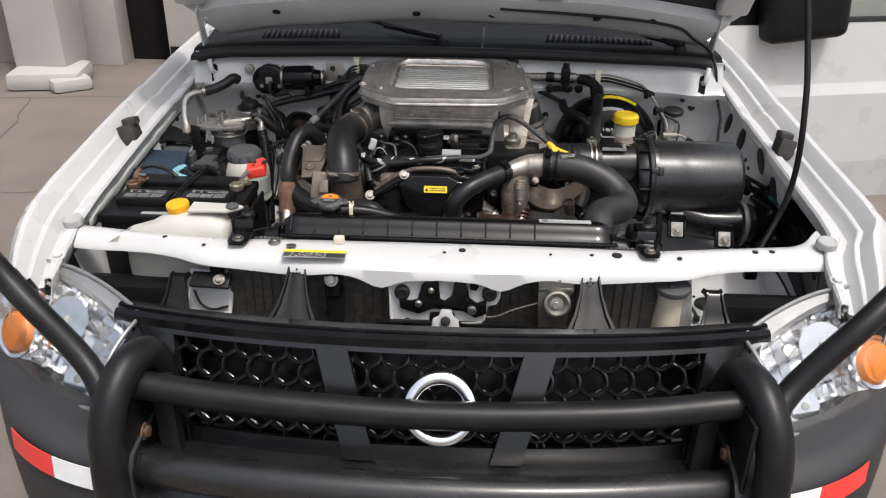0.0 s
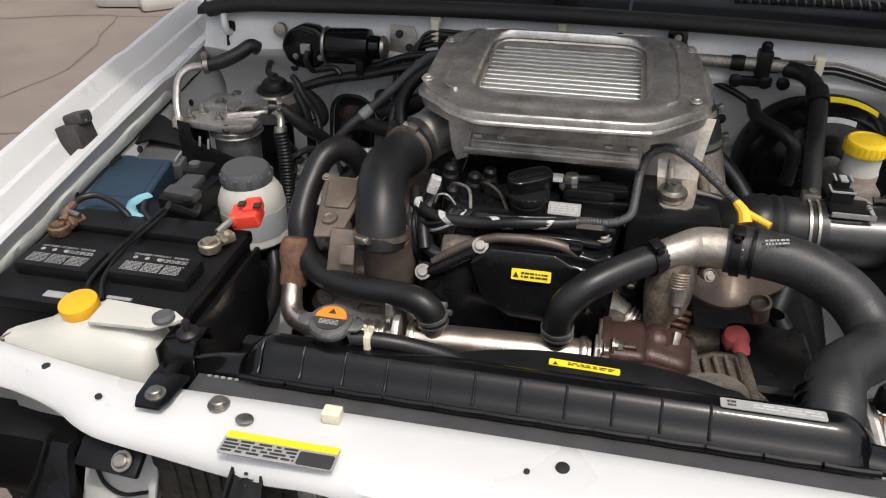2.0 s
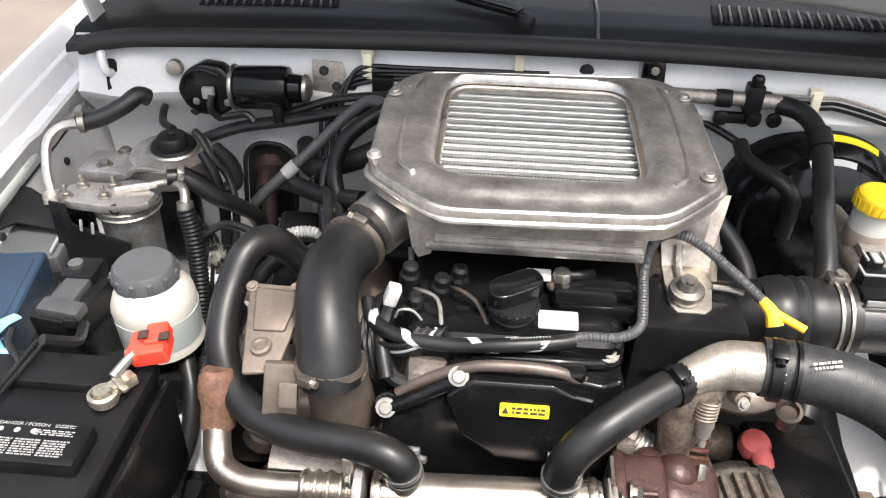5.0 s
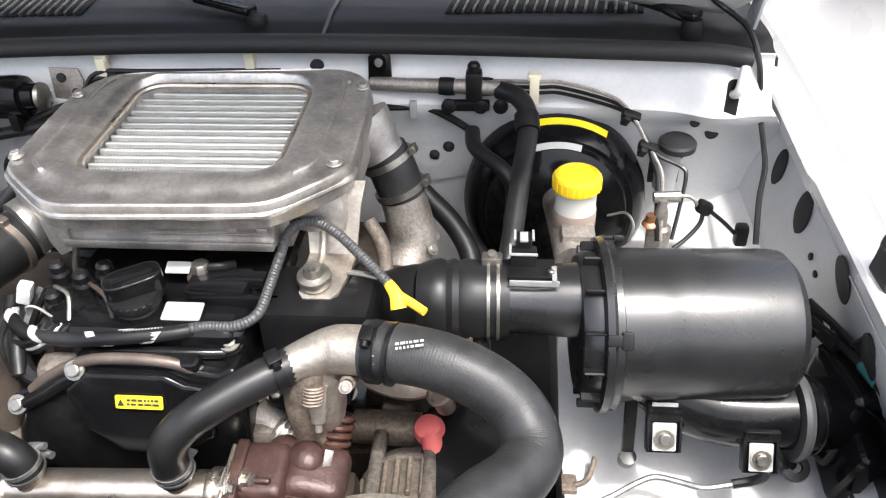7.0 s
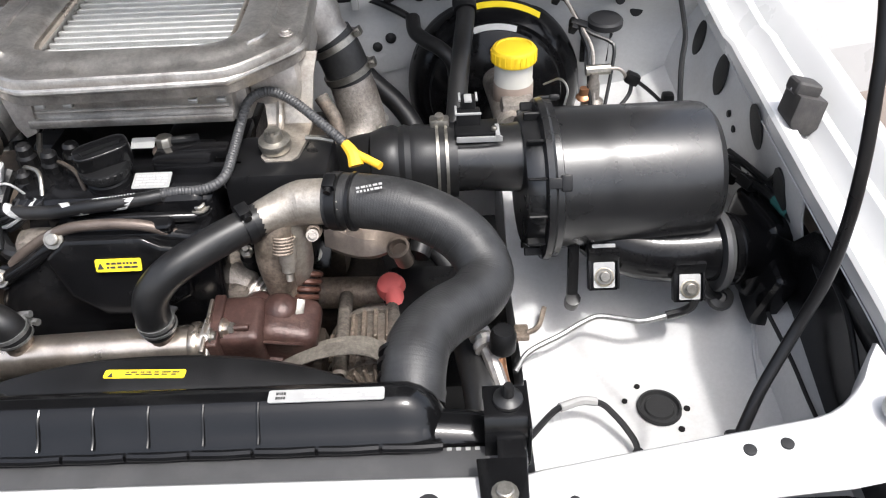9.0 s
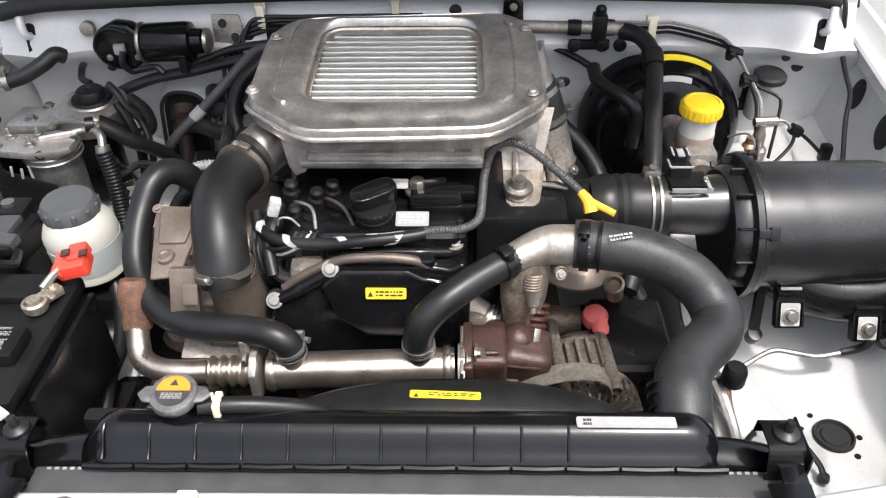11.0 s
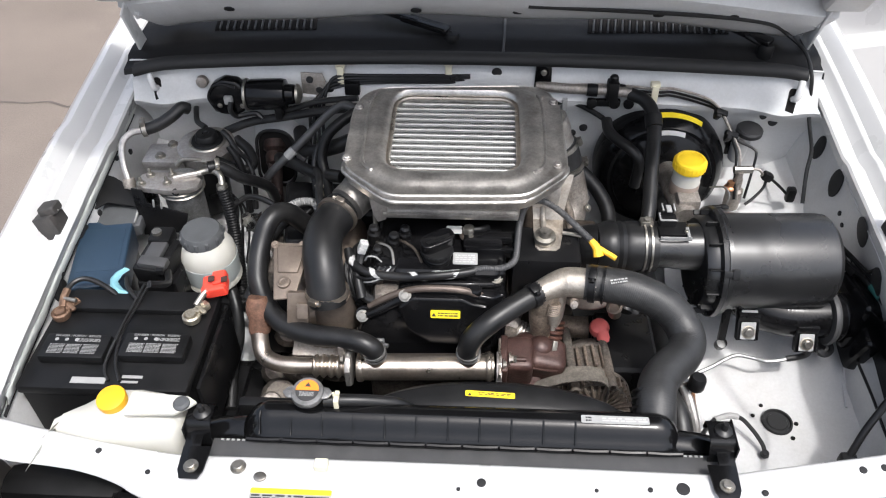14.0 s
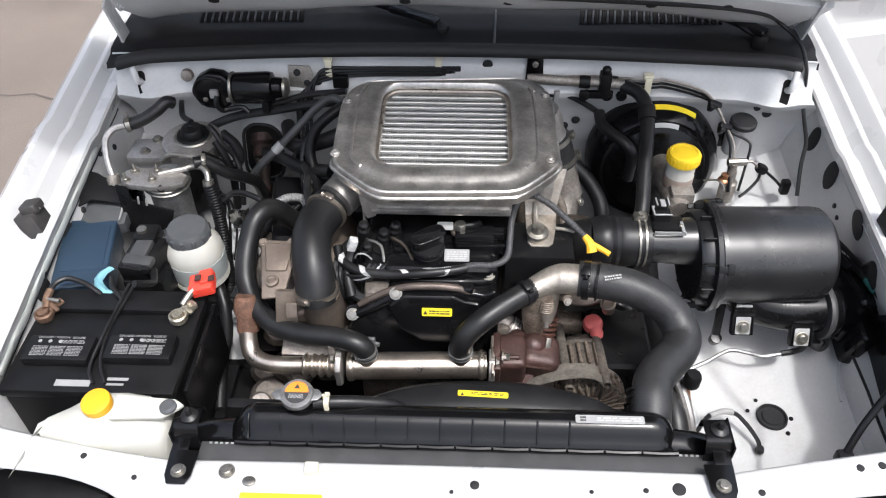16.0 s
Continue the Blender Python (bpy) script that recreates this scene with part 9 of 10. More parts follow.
part("side_pipe", tube(B(), [(-0.62, 0.725, 0.958), (-0.605, 0.732, 0.968), (-0.57, 0.732, 0.968), (-0.535, 0.728, 0.955)], 0.006, 8), STEEL, ff)

shift(ff, -0.028, 0.017, 0.001)

ff = thing("fuel_filter", (-0.58, 0.59, 0.80), "grey fuel filter canister under a flat cast bracket", "fuel filter", "fuel filters")
bm = B()
prism(bm, [(-0.664, 0.556), (-0.646, 0.548), (-0.597, 0.541), (-0.552, 0.546), (-0.533, 0.560), (-0.531, 0.584), (-0.556, 0.598), (-0.580, 0.606), (-0.650, 0.604), (-0.666, 0.594)], at((0, 0, 1.006), (0, 0, 1), (0, 1, 0)), 0.014, 0.004)
head = part("bracket_head", bm, ALU, ff, "flat cast head")
part("cast_ridge", tube(B(), [(-0.590, 0.582, 1.021), (-0.560, 0.592, 1.023), (-0.535, 0.600, 1.023)], 0.006, 10), ALU, head)
for x, y in ((-0.644, 0.592), (-0.654, 0.562), (-0.597, 0.594), (-0.600, 0.566)):
    bolt(head, (x, y, 1.020), (0, 0, 1), 0.0065)
    lathe(bm := B(), [(0.0034, 0.0), (0.0034, 0.016), (0.002, 0.018), (0, 0.018)], (x, y, 1.020), seg=8)
    part("stud", bm, STEEL, head)
lathe(bm := B(), [(0.008, -0.002), (0.008, 0.002), (0.005, 0.002), (0.005, -0.001), (0, -0.001)], (-0.577, 0.5455, 1.0125), (0.15, -1, 0.1), seg=14)
part("front_port", bm, BLACK_SATIN, head)
lathe(bm := B(), [(0.034, -0.15), (0.040, -0.12), (0.042, -0.020), (0.047, -0.014), (0.047, 0.0), (0.04, 0.0)], (-0.582, 0.592, 1.006), (0, 0, 1), seg=30)
part("canister", bm, ALU_DARK, ff, "grey metal canister")
for dz in (-0.016, -0.006):
    lathe(bm := B(), [(0.0465, dz - 0.002), (0.0492, dz), (0.0465, dz + 0.002)], (-0.582, 0.592, 1.006), (0, 0, 1), seg=30)
    part("clamp_ring", bm, STEEL, ff)
part("outlet_pipe", tube(B(), [(-0.545, 0.598, 1.023), (-0.524, 0.606, 1.025), (-0.502, 0.600, 1.027), (-0.490, 0.588, 1.022), (-0.486, 0.574, 1.008)], 0.0072, 12), STEEL, ff, "bent steel outlet pipe")
lathe(bm := B(), [(0.0115, -0.008), (0.012, 0.0), (0.0115, 0.008)], (-0.486, 0.573, 1.006), (0.05, -0.3, -1), seg=14)
part("hose_clip", bm, STEEL, ff)
bm = B()
prism(bm, [(-0.035, -0.10), (0.055, -0.09), (0.070, -0.055), (0.074, -0.040), (0.02, -0.022), (-0.008, -0.012), (-0.012, 0.020), (-0.035, 0.024)], at((-0.634, 0.541, 1.000), (0, -1, 0.05), (0, 0.05, 1)), 0.004, 0.0015)
box(bm, (-0.660, 0.58, 0.94), (0.004, 0.09, 0.14), 0.0015)
holder = part("support", bm, BLACK_SATIN, ff, "black sheet support")
for x in (-0.628, -0.612):
    part("slot_edge", box(B(), (x, 0.5355, 0.988 if x < -0.62 else 0.984), (0.004, 0.002, 0.020), 0.0006, pose(0, 0, 0, 0, 10, 0).to_3x3()), ALU_BRIGHT, holder)
part("drain_hose", tube(B(), [(-0.486, 0.572, 1.004), (-0.478, 0.562, 0.965), (-0.470, 0.542, 0.910), (-0.462, 0.505, 0.850), (-0.448, 0.44, 0.79)], 0.0135, 12, rfun=lambda s: 1 + 0.05 * math.sin(s * 1000)), BLACK_PLASTIC, ff, "corrugated black loom")

shift(ff, -0.036, 0.086, -0.040)

# ---- steering fluid reservoir ----
rv = thing("steering_fluid_reservoir", (-0.515, 0.52, 0.80), "milky steering fluid reservoir with a grey cap", "reservoir")
lathe(bm := B(), [(0.036, -0.085), (0.052, -0.072), (0.0585, -0.066), (0.0585, -0.060), (0.056, -0.056), (0.057, -0.030), (0.058, 0.0), (0.056, 0.016), (0.048, 0.031), (0.041, 0.040), (0.0, 0.040)], (-0.505, 0.515, 0.914), (0, -0.03, 1), seg=32)
part("bottle", bm, TANK, rv)
lathe(bm := B(), [(0.0568, -0.052), (0.0577, -0.034), (0.0588, -0.004)], (-0.505, 0.515, 0.914), (0, -0.03, 1), seg=32)
part("fluid_band", bm, FLUID_PALE, rv, "pale blue-grey fluid level")
lathe(bm := B(), [(0.039, 0.0), (0.0435, 0.003), (0.0425, 0.024), (0.038, 0.030), (0.0, 0.030)], (-0.508, 0.516, 0.949), (0, -0.03, 1), seg=20)
cap = part("cap", bm, CAP_GREY, rv, "faded grey screw cap")
for k in range(12):
    a = 2 * math.pi * k / 12
    bm = B()
    box(bm, (-0.508 + 0.0428 * math.cos(a), 0.516 + 0.0428 * math.sin(a), 0.963), (0.005, 0.009, 0.018), 0.002, pose(0, 0, 0, 0, 0, math.degrees(a)).to_3x3(), 1)
    part("grip", bm, CAP_GREY, cap)
bm = B()
box(bm, (-0.563, 0.512, 0.914), (0.012, 0.022, 0.055), 0.003, pose(0, 0, 0, 0, 0, 12).to_3x3())
part("bracket_tab", bm, TANK, rv)
bm = B()
box(bm, (-0.515, 0.51, 0.79), (0.10, 0.09, 0.05), 0.01)
part("cradle", bm, BLACK_SATIN, rv)
part("return_hose", tube(B(), [(-0.47, 0.50, 0.83), (-0.452, 0.46, 0.80), (-0.438, 0.40, 0.78), (-0.435, 0.33, 0.77), (-0.425, 0.25, 0.74)], 0.0125, 12), RUBBER, rv, "black return hose")

shift(rv, -0.032, 0.025, -0.029)

# ---- battery ----
bat = thing("battery", (-0.615, 0.27, 0.70), "black car battery with two label covers", "battery")
bm = B()
box(bm, (-0.612, 0.270, 0.80), (0.290, 0.225, 0.215), 0.006)
box(bm, (-0.612, 0.270, 0.914), (0.298, 0.232, 0.020), 0.005)
part("case", bm, BLACK_PLASTIC, bat)
bm = B()
box(bm, (-0.612, 0.352, 0.930), (0.250, 0.050, 0.014), 0.004)
part("rear_ridge", bm, BLACK_PLASTIC, bat)
for k, (x, y) in enumerate(((-0.680, 0.233), (-0.540, 0.240))):
    bm = B()
    box(bm, (x, y, 0.933), (0.118, 0.056, 0.022), 0.007)
    vent = part("vent_cover", bm, BLACK_PLASTIC, bat, "black vent cover with white print")
    words(vent, "DANGER / POISON", (x - 0.014, y + 0.0205, 0.9442), 0.0042, 0.054, PLUG if k == 0 else LABEL_W)
    bars(vent, (x + 0.030, y + 0.0205, 0.9442), 0.022, 0.005, 2, PLUG, lift=0.0002, seed=50 + k, fill=0.5)
    for j in range(3):
        lathe(bm := B(), [(0.0018, 0), (0.0034, 0), (0.0034, 0.0004), (0.0018, 0.0004)], (x - 0.036 + 0.018 * j, y + 0.012, 0.9443), seg=14)
        part("warning_mark", bm, LABEL_W, vent)
    bars(vent, (x + 0.022, y + 0.011, 0.9442), 0.042, 0.008, 3, LABEL_W, lift=0.0002, seed=60 + k, fill=0.5)
    for j in range(3):
        bars(vent, (x - 0.030 + 0.030 * j, y - 0.009, 0.9442), 0.027, 0.022, 7, PLUG if k == 0 else LABEL_W, lift=0.0002, seed=40 + 3 * k + j, fill=0.5)
bm = B()
box(bm, (-0.638, 0.172, 0.9245), (0.060, 0.013, 0.001), 0)
part("label_bar", bm, LABEL_W, bat)
bm = B()
box(bm, (-0.566, 0.171, 0.9245), (0.030, 0.0045, 0.001), 0)
box(bm, (-0.564, 0.182, 0.9245), (0.036, 0.006, 0.001), 0)
part("label_bar", bm, LABEL_W, bat)
for k, (x, y, z, mt) in enumerate(((-0.742, 0.315, 0.925, CORRODED), (-0.496, 0.314, 0.928, CORRODED2))):
    lathe(bm := B(), [(0.015, 0), (0.0165, 0.003), (0.0165, 0.013), (0.013, 0.015), (0.0115, 0.013), (0.0105, 0.009), (0.0095, 0.018), (0, 0.018)], (x, y, z), seg=18)
    box(bm, (x + 0.014, y + 0.020, z + 0.010), (0.016, 0.030, 0.014), 0.003, pose(0, 0, 0, 0, 0, -35).to_3x3())
    box(bm, (x + 0.016, y + 0.012, z + 0.016), (0.024, 0.008, 0.006), 0.002, pose(0, 0, 0, 0, 10, -35).to_3x3())
    tm = part("terminal", bm, mt, bat, "corroded clamp" if k == 0 else "zinc clamp")
    bolt(tm, (x + 0.018, y + 0.024, z + 0.016), (0.6, 0, 0.6), 0.005, mt)
part("clamp_arm", tube(B(), [(-0.738, 0.322, 0.942), (-0.742, 0.340, 0.948), (-0.741, 0.358, 0.953)], 0.0072, 8), CORRODED, bat)
part("clamp_bolt", tube(B(), [(-0.742, 0.338, 0.950), (-0.728, 0.336, 0.950), (-0.716, 0.334, 0.949)], 0.0040, 8, straight=True), STEEL, bat)
part("earth_cable", tube(B(), [(-0.742, 0.352, 0.952), (-0.736, 0.374, 0.955), (-0.718, 0.386, 0.955), (-0.690, 0.381, 0.950), (-0.665, 0.370, 0.942), (-0.652, 0.366, 0.930)], 0.0050, 10), RUBBER, bat, "black earth cable")
bm = B()
box(bm, (-0.464, 0.378, 0.954), (0.044, 0.038, 0.026), 0.006, pose(0, 0, 0, 8, -10, 8).to_3x3(), 3)
box(bm, (-0.455, 0.384, 0.966), (0.026, 0.030, 0.020), 0.005, pose(0, 0, 0, 8, -10, 8).to_3x3(), 3)
box(bm, (-0.479, 0.362, 0.954), (0.014, 0.018, 0.014), 0.004, pose(0, 0, 0, 8, -10, 8).to_3x3(), 2)
cover = part("fuse_cover", bm, RED, bat, "bright red plastic terminal cover")
for dx in (-0.012, 0.012):
    bm = B()
    box(bm, (-0.455 + dx, 0.374, 0.9765), (0.012, 0.012, 0.003), 0.001, pose(0, 0, 0, 8, -10, 8).to_3x3())
    part("window", bm, MAROON, cover)
part("link", tube(B(), [(-0.490, 0.332, 0.948), (-0.48, 0.355, 0.955), (-0.466, 0.375, 0.96)], 0.006, 8), STEEL, bat)
part("lead", tube(B(), [(-0.605, 0.385, 0.945), (-0.607, 0.33, 0.946), (-0.611, 0.26, 0.944), (-0.616, 0.20, 0.934), (-0.60, 0.168, 0.93)], 0.003, 8), RUBBER, bat)
part("lead", tube(B(), [(-0.595, 0.385, 0.945), (-0.602, 0.34, 0.942), (-0.608, 0.27, 0.940), (-0.60, 0.21, 0.936), (-0.58, 0.168, 0.93)], 0.003, 8), RUBBER, bat)
part("lead", tube(B(), [(-0.645, 0.40, 0.945), (-0.63, 0.37, 0.95), (-0.605, 0.345, 0.945)], 0.0045, 8), RUBBER, bat)
bm, rows = B(), []
for x, y, z, nx, ny in ((-0.660, 0.430, 0.944, 0.010, 0.003), (-0.670, 0.418, 0.944, 0.011, 0.001), (-0.673, 0.402, 0.944, 0.011, -0.003), (-0.666, 0.386, 0.943, 0.009, 0.008), (-0.650, 0.373, 0.941, 0.003, 0.011), (-0.632, 0.370, 0.938, -0.002, 0.010)):
    rows.append([(x + 0.78 * nx * u, y + 0.78 * ny * u, z - 0.008 * u * u) for u in (-1, -0.5, 0, 0.5, 1)])
part("pale_tape", thick(grid(bm, rows), 0.003), CYAN, bat, "pale blue tape")
bm = B()
box(bm, (-0.612, 0.27, 0.687), (0.33, 0.25, 0.02), 0.005)
part("tray", bm, BLACK_SATIN, bat, "black battery tray")
bm = B()
box(bm, (-0.455, 0.28, 0.83), (0.008, 0.20, 0.14), 0.003)
part("tray_side", bm, BLACK_SATIN, bat)

# ---- fuse box ----
fb = thing("fuse_box", (-0.745, 0.50, 0.78), "dark blue fuse box lid beside the battery", "fuse box")
fm = Matrix.Translation((-0.737, 0.486, 0.862)) @ pose(0, 0, 0, 0, 3, 12)
prism(bm := B(), [(-0.051, -0.096), (0.051, -0.096), (0.051, 0.092), (-0.006, 0.090), (-0.018, 0.101), (-0.051, 0.101)], fm, 0.066, 0.007, 3)
lid = part("lid", bm, BLUE, fb, "dark blue lid")
prism(bm := B(), [(-0.040, -0.050), (-0.036, -0.054), (0.036, -0.054), (0.040, -0.050), (0.040, 0.074), (-0.040, 0.074)], fm @ Matrix.Translation((0, 0, 0.0655)), 0.0016, 0.0006)
part("raised_field", bm, BLUE, lid)
prism(bm := B(), [(-0.047, -0.092), (0.047, -0.092), (0.047, 0.088), (-0.047, 0.094)], fm @ Matrix.Translation((0, 0, -0.06)), 0.06, 0.004)
part("base", bm, BLACK_PLASTIC, fb)
bm = B()
box(bm, (-0.738, 0.50, 0.79), (0.03, 0.1, 0.06), 0.006)
part("bracket", bm, BLACK_SATIN, fb)
rl = thing("relay_block", (-0.635, 0.495, 0.80), "black relay block with cable connectors", "relay block")
bm = B()
box(bm, (-0.632, 0.500, 0.880), (0.065, 0.09, 0.045), 0.006, pose(0, 0, 0, 6, 0, -10).to_3x3())
box(bm, (-0.632, 0.54, 0.905), (0.045, 0.045, 0.03), 0.006)
part("body", bm, BLACK_PLASTIC, rl)
bm = B()
box(bm, (-0.632, 0.500, 0.907), (0.034, 0.066, 0.014), 0.004, pose(0, 0, 0, 6, 0, -8).to_3x3())
box(bm, (-0.628, 0.468, 0.905), (0.058, 0.024, 0.016), 0.004, pose(0, 0, 0, 6, 0, -8).to_3x3())
part("relay", bm, LOOM, rl, "dark grey relay")
bm = B()
box(bm, (-0.61, 0.455, 0.90), (0.016, 0.02, 0.014), 0.003)
part("socket", bm, BLACK_SATIN, rl)
part("lead", tube(B(), [(-0.60, 0.46, 0.89), (-0.585, 0.42, 0.90), (-0.59, 0.395, 0.92), (-0.60, 0.38, 0.935)], 0.007, 8), RUBBER, rl)
lathe(bm := B(), [(0.01, 0), (0.01, 0.006), (0, 0.006)], (-0.64, 0.54, 0.92), (0, 0, 1), seg=10)
part("stud", bm, STEEL, rl)
bm = B()
box(bm, (-0.63, 0.50, 0.81), (0.08, 0.09, 0.10), 0.006)
part("mount", bm, BLACK_SATIN, rl)
shift(rl, 0.014, -0.012, 0.028)
bk = thing("side_bracket", (-0.74, 0.655, 0.85), "black sheet bracket on the inner fender", "bracket")
prism(bm := B(), [(-0.066, -0.044), (-0.052, -0.056), (-0.020, -0.026), (0.036, -0.030), (0.050, -0.036), (0.052, -0.012), (0.036, 0.010), (-0.026, 0.044), (-0.072, 0.052)], at((-0.752, 0.662, 0.937), (0.1, -0.25, 1), (0, 1, 0.25)), 0.005, 0.0015)
part("top_plate", bm, BLACK_PLASTIC, bk)
prism(bm := B(), [(-0.060, -0.030), (0.010, -0.052), (0.056, -0.038), (0.052, 0.010), (0.010, 0.034), (-0.062, 0.030)], at((-0.750, 0.632, 0.886), (0.0, -0.12, 1), (0, 1, 0.12)), 0.030, 0.004, 2)
unit = part("grey_unit", bm, CAP_GREY, bk, "grey control unit")
part("unit_edge", box(B(), (-0.706, 0.622, 0.921), (0.004, 0.060, 0.006), 0.0015, pose(0, 0, 0, 7, 0, 6).to_3x3()), PLUG, unit)
part("stay", box(B(), (-0.790, 0.660, 0.905), (0.050, 0.012, 0.040), 0.003), BLACK_PLASTIC, bk)

# ---- washer tank ----
wt = thing("washer_tank", (-0.53, 0.115, 0.75), "milky white plastic washer tank with a yellow cap", "washer tank")
bm, rows = B(), []
for x, y0, y1, z in ((-0.662, 0.066, 0.090, 0.926), (-0.650, 0.052, 0.112, 0.931), (-0.615, 0.046, 0.128, 0.938), (-0.585, 0.044, 0.134, 0.955), (-0.560, 0.043, 0.136, 0.966), (-0.520, 0.043, 0.136, 0.968), (-0.485, 0.044, 0.132, 0.966), (-0.455, 0.046, 0.120, 0.958), (-0.443, 0.052, 0.112, 0.948)):
    ym = (y0 + y1) / 2
    rows.append([(x, y0 + 0.006, 0.80), (x, y0, 0.86), (x, y0 + 0.004, z - 0.030), (x, y0 + 0.014, z - 0.010), (x, ym - 0.012, z - 0.001), (x, ym + 0.012, z), (x, y1 - 0.012, z - 0.003), (x, y1 - 0.002, z - 0.014), (x, y1, 0.88), (x, y1 - 0.004, 0.80)])
rows = [[Vector((-0.664, 0.078, p[2] * 0.98)) for p in rows[0]]] + [[Vector(p) for p in r] for r in rows] + [[Vector((-0.440, 0.082, p[2] * 0.99)) for p in rows[-1]]]
part("tank", thick(grid(bm, rows), 0.003), TANK, wt, sharp=60)
bm = B()
prism(bm, [(-0.080, -0.024), (0.000, -0.020), (0.022, -0.004), (0.030, 0.004), (0.014, 0.014), (-0.08, 0.020)], at((-0.444, 0.092, 0.974), (0, -0.05, 1), (0.0, 1, 0)), 0.006, 0.002)
flange = part("flange", bm, TANK, wt)
lathe(bm := B(), [(0.0135, 0), (0.0130, 0.004), (0.0085, 0.007), (0.006, 0.0065), (0, 0.0065)], (-0.437, 0.090, 0.980), (0, -0.05, 1), seg=16)
part("fixing", bm, CAP_GREY, flange, "grey push fixing")
lathe(bm := B(), [(0.019, -0.03), (0.019, 0.0), (0.0225, 0.002), (0.0238, 0.013), (0.0228, 0.018), (0.019, 0.0195), (0, 0.020)], (-0.553, 0.099, 0.964), (-0.05, -0.12, 1), seg=28)
part("cap", bm, CAP_AMBER, wt, "amber yellow cap")

# ---- engine harness over the cover ----
hn = thing("engine_harness", (0.0, 0.43, 0.96), "corrugated grey harness with yellow tape", "wiring harness")
part("corrugated_loom", tube(B(), [(0.005, 0.398, 0.990), (0.035, 0.408, 0.989), (0.070, 0.408, 0.991), (0.094, 0.420, 0.999), (0.100, 0.455, 1.010), (0.104, 0.495, 1.024), (0.115, 0.520, 1.048), (0.140, 0.526, 1.058), (0.170, 0.515, 1.051), (0.205, 0.492, 1.032), (0.241, 0.466, 1.010)], 0.0062, 12, rfun=lambda s: 1 + 0.07 * math.sin(s * 1500)), LOOM, hn, "grey corrugated loom")
part("taped_loom", tube(B(), [(-0.222, 0.455, 0.985), (-0.214, 0.432, 0.976), (-0.192, 0.413, 0.973), (-0.166, 0.402, 0.973), (-0.114, 0.391, 0.978), (-0.056, 0.386, 0.988), (-0.003, 0.394, 0.989), (0.02, 0.401, 0.989)], 0.0085, 12), RUBBER, hn, "black taped loom")
weave = [Vector(p) for p in ((-0.222, 0.455, 0.985), (-0.214, 0.432, 0.976), (-0.192, 0.413, 0.973), (-0.166, 0.402, 0.973), (-0.114, 0.391, 0.978), (-0.056, 0.386, 0.988), (-0.003, 0.394, 0.989))]
for s0, s1, side in ((0.6, 1.6, 1), (2.35, 3.35, 1), (4.05, 4.75, 1), (5.1, 5.8, -1)):
    bm, rows = B(), []
    for k in range(25):
        s = s0 + (s1 - s0) * k / 24
        a, b = weave[min(5, int(s))], weave[min(5, int(s)) + 1]
        q, m = a.lerp(b, s - min(5, int(s))), basis(b - a)
        turn = radians(-60 + 300 * k / 24)
        rows.append([q + (b - a).normalized() * w + m @ Vector((0.0091 * math.cos(turn), 0.0091 * side * math.sin(turn), 0)) for w in (-0.006, -0.002, 0.002, 0.006)])
    part("woven_tape", thick(grid(bm, rows), 0.0006), WEAVE, hn, "pale woven tape wrap")
for k in range(13):
    q = Vector((-0.050, 0.3880, 0.9965)).lerp(Vector((-0.008, 0.3935, 0.9985)), k / 12)
    part("stitch", box(B(), q, (0.0016, 0.0022, 0.0012), 0.0003, pose(0, 0, 0, 0, 0, 25).to_3x3(), 1), WEAVE, hn)
bm = B()
tube(bm, [(0.238, 0.468, 1.012), (0.248, 0.456, 1.004), (0.252, 0.446, 0.992)], 0.0078, 10, rfun=lambda s: 0.8 + 14 * s)
tube(bm, [(0.246, 0.460, 1.005), (0.264, 0.450, 1.000), (0.283, 0.437, 0.996)], 0.0052, 10)
part("yellow_tape", bm, TAPE, hn, "yellow tape wrap")
part("side_loom", tube(B(), [(-0.19, 0.47, 0.99), (-0.20, 0.44, 0.965), (-0.20, 0.41, 0.94), (-0.18, 0.385, 0.925), (-0.15, 0.385, 0.92)], 0.010, 10), RUBBER, hn)
for k in range(6):
    a, c = 0.006 * math.cos(k * 1.05), 0.006 * math.sin(k * 1.05)
    part("loose_wire", tube(B(), [(-0.218 + a, 0.438, 0.972 + c), (-0.216 + a, 0.412 + c, 0.955), (-0.208 + a, 0.400 + c, 0.922), (-0.196 + a, 0.408 + c, 0.897), (-0.175, 0.422 + c, 0.886 + a)], 0.0032, 6), RUBBER, hn)
part("white_wire", tube(B(), [(-0.185, 0.425, 0.985), (-0.178, 0.418, 1.002), (-0.163, 0.416, 1.003), (-0.150, 0.422, 0.980)], 0.0016, 6), LABEL_W, hn, "thin white wire")
bm = B()
box(bm, (-0.190, 0.440, 1.006), (0.016, 0.016, 0.026), 0.003, pose(0, 0, 0, 0, 20, 10).to_3x3())
part("socket", bm, WEAVE, hn, "pale taped plug socket")
for k in range(4):
    part("loose_wire", tube(B(), [(-0.215 + 0.006 * k, 0.45, 0.975), (-0.205 + 0.006 * k, 0.41, 0.96 - 0.006 * k), (-0.17 + 0.008 * k, 0.395, 0.97), (-0.155 + 0.01 * k, 0.41, 0.985)], 0.003, 6), LABEL_G if k == 2 else RUBBER, hn)
bm = B()
box(bm, (0.262, 0.43, 0.965), (0.022, 0.018, 0.026), 0.003)
part("connector", bm, BLACK_PLASTIC, hn)

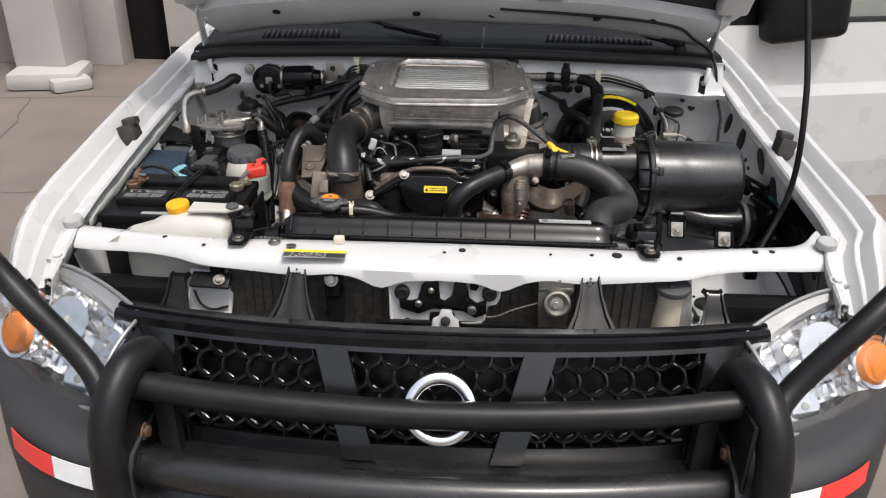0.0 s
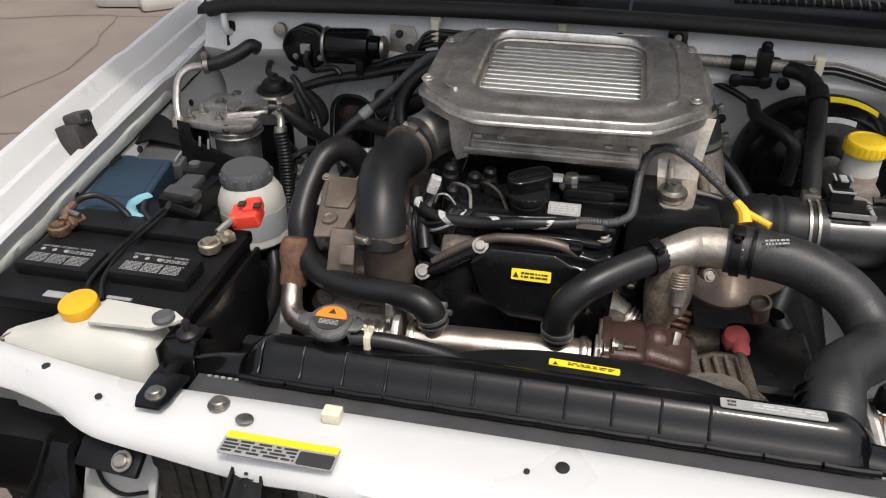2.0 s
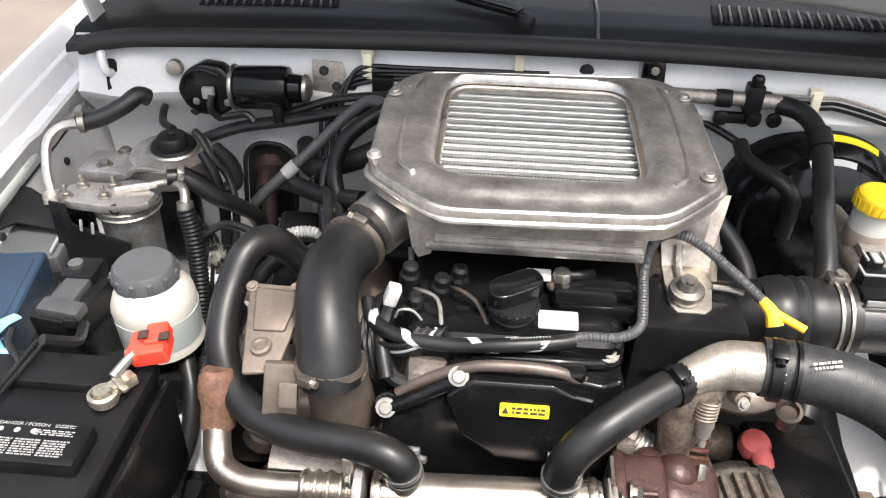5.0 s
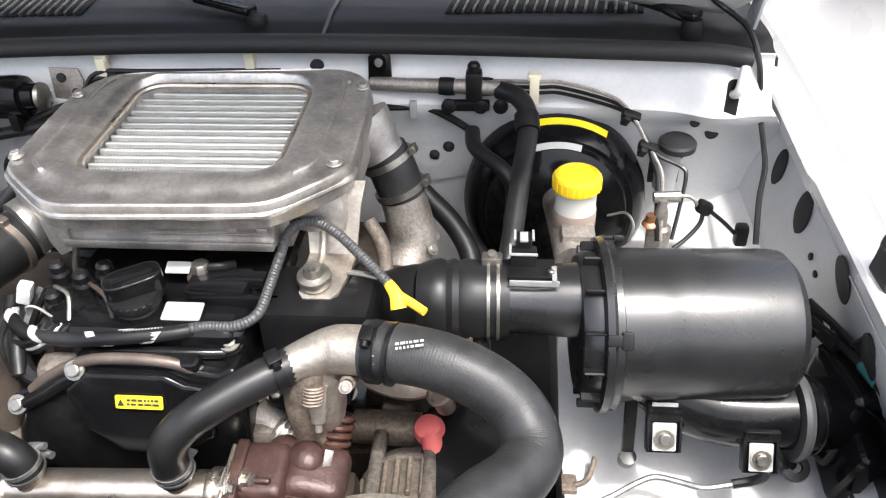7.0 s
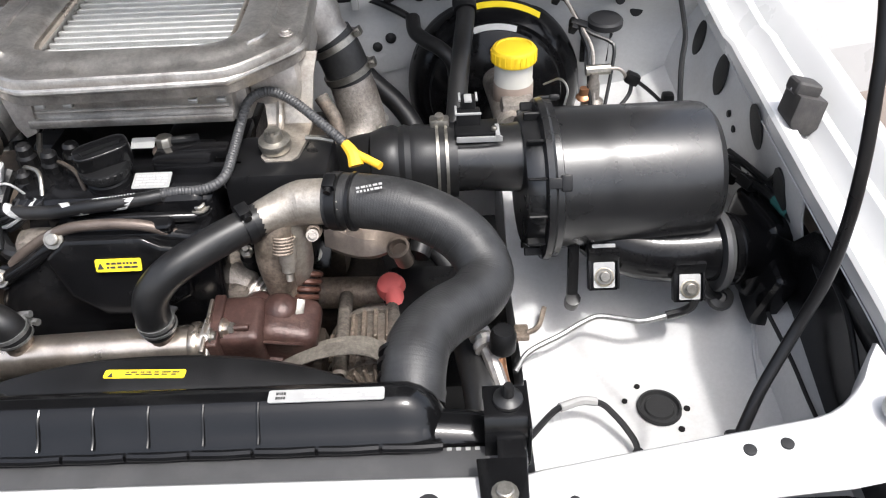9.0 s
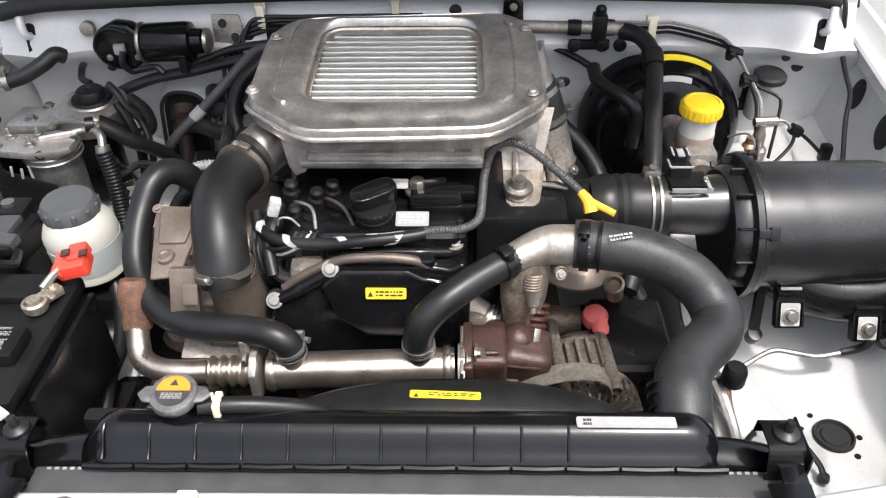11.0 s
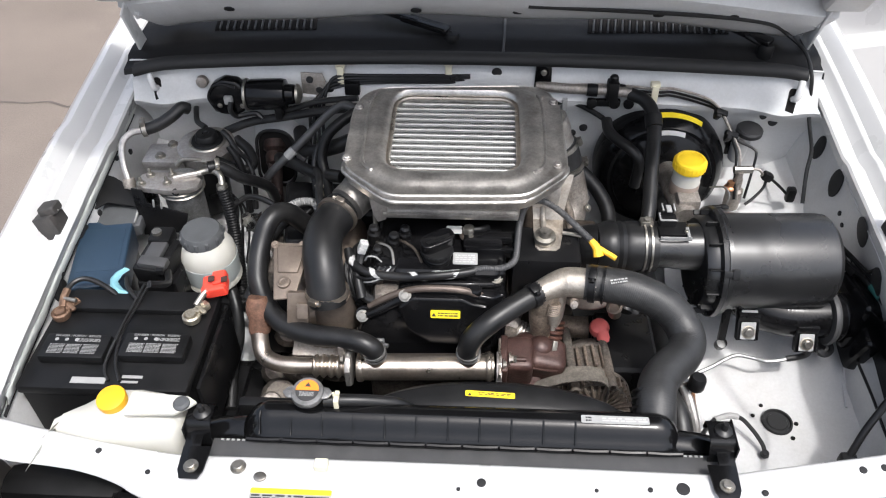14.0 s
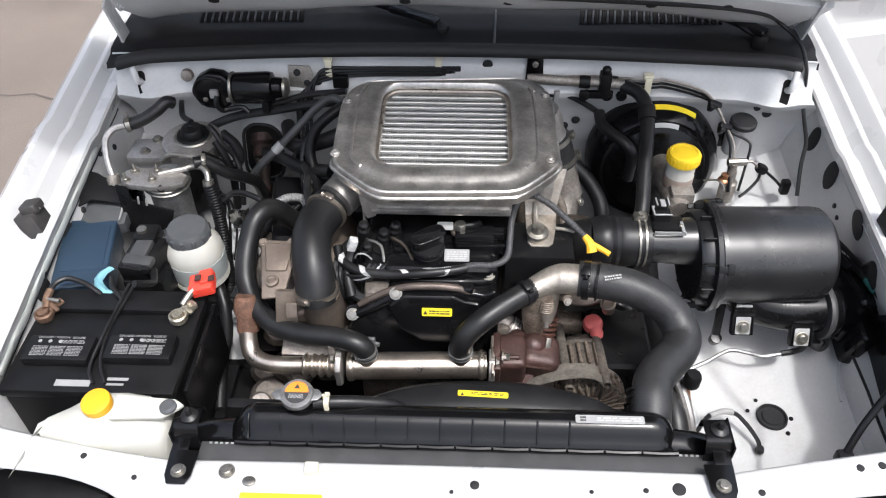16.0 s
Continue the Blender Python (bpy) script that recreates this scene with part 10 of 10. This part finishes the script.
# ---- hoses and wires behind the filters ----
bw = thing("wiring_bundle", (-0.46, 0.75, 0.80), "dark wires and hoses behind the fuel filters", "wiring")
part("hose", tube(B(), [(-0.556, 0.690, 0.995), (-0.535, 0.700, 0.990), (-0.515, 0.706, 0.972), (-0.495, 0.716, 0.948), (-0.474, 0.735, 0.925), (-0.455, 0.76, 0.89), (-0.45, 0.78, 0.84)], 0.0125, 12), RUBBER, bw, "black fuel hose")
part("hose", tube(B(), [(-0.545, 0.790, 1.020), (-0.531, 0.780, 1.012), (-0.515, 0.770, 0.986), (-0.495, 0.770, 0.955), (-0.482, 0.750, 0.912), (-0.485, 0.73, 0.85)], 0.0062, 10), RUBBER, bw)
part("hose", tube(B(), [(-0.53, 0.770, 0.995), (-0.51, 0.755, 0.965), (-0.498, 0.742, 0.915), (-0.50, 0.73, 0.84)], 0.0085, 10), BLACK_PLASTIC, bw)
clamp(bw, (-0.540, 0.698, 0.992), (0.8, 0.35, -0.2), 0.0125, 0.008, (0, -0.5, 1), STEEL)
part("harness", tube(B(), [(-0.245, 0.80, 1.070), (-0.278, 0.78, 1.055), (-0.306, 0.765, 1.030), (-0.319, 0.745, 0.992), (-0.309, 0.715, 0.955), (-0.300, 0.69, 0.91)], 0.012, 12), BLACK_PLASTIC, bw, "thick black harness")
part("harness", tube(B(), [(-0.265, 0.80, 1.060), (-0.298, 0.79, 1.030), (-0.335, 0.77, 0.985), (-0.340, 0.74, 0.94), (-0.335, 0.71, 0.88)], 0.007, 12), RUBBER, bw)
for k in range(3):
    part("wire", tube(B(), [(-0.345 - 0.006 * k, 0.900, 1.01), (-0.352 - 0.008 * k, 0.88, 0.96), (-0.358 - 0.006 * k, 0.85, 0.91), (-0.360 - 0.004 * k, 0.82, 0.86)], 0.0026, 6), RUBBER, bw)
part("wire_loop", tube(B(), [(-0.352, 0.80, 0.955), (-0.366, 0.79, 0.950), (-0.371, 0.785, 0.935), (-0.362, 0.785, 0.922), (-0.350, 0.79, 0.925)], 0.0016, 6), RUBBER, bw)
part("corrugated_conduit", tube(B(), [(-0.388, 0.600, 0.945), (-0.3714, 0.620, 0.9501), (-0.3504, 0.636, 0.9505), (-0.3248, 0.640, 0.9454), (-0.312, 0.63, 0.93)], 0.0085, 12, per=12, rfun=lambda s: 1 + 0.10 * math.sin(s * 1150)), PLUG, bw, "pale grey corrugated conduit")
lathe(bm := B(), [(0.006, -0.03), (0.006, 0.0), (0.010, 0.001), (0.010, 0.006), (0.005, 0.008), (0.005, 0.014), (0, 0.014)], (-0.312, 0.660, 0.972), (0, -0.3, 1), seg=6)
part("union_bolt", bm, CORRODED2, bw, "brass-tinted union bolt")
part("wire", tube(B(), [(-0.515, 0.670, 0.905), (-0.4824, 0.680, 0.9234), (-0.450, 0.672, 0.928), (-0.415, 0.655, 0.925)], 0.0065, 8), RUBBER, bw)
part("wire", tube(B(), [(-0.33, 0.63, 0.935), (-0.345, 0.615, 0.928), (-0.36, 0.62, 0.912), (-0.35, 0.64, 0.90)], 0.0035, 8), RUBBER, bw)
part("wire", tube(B(), [(-0.305, 0.62, 0.955), (-0.322, 0.605, 0.938), (-0.335, 0.60, 0.915)], 0.003, 8), RUBBER, bw)
rnd = random.Random(5)
bm, rows = B(), []
for k in range(7):
    rows.append([(-0.475 + 0.007 * k + 0.005 * rnd.random(), 0.600 + 0.010 * rnd.random(), 0.885 + 0.011 * j + 0.004 * rnd.random()) for j in range(6)])
part("foil_wrap", thick(grid(bm, rows), 0.0015), FOIL, bw, "crumpled bright foil wrap")
for k in range(4):
    x = -0.530 + 0.009 * k
    part("wire", tube(B(), [(x, 0.70 - 0.01 * k, 0.93), (x + 0.012, 0.68, 0.89), (x + 0.006 * k, 0.655, 0.84), (x + 0.01, 0.62, 0.78)], 0.0045 - 0.0006 * k, 8), RUBBER if k % 2 else BLACK_PLASTIC, bw)
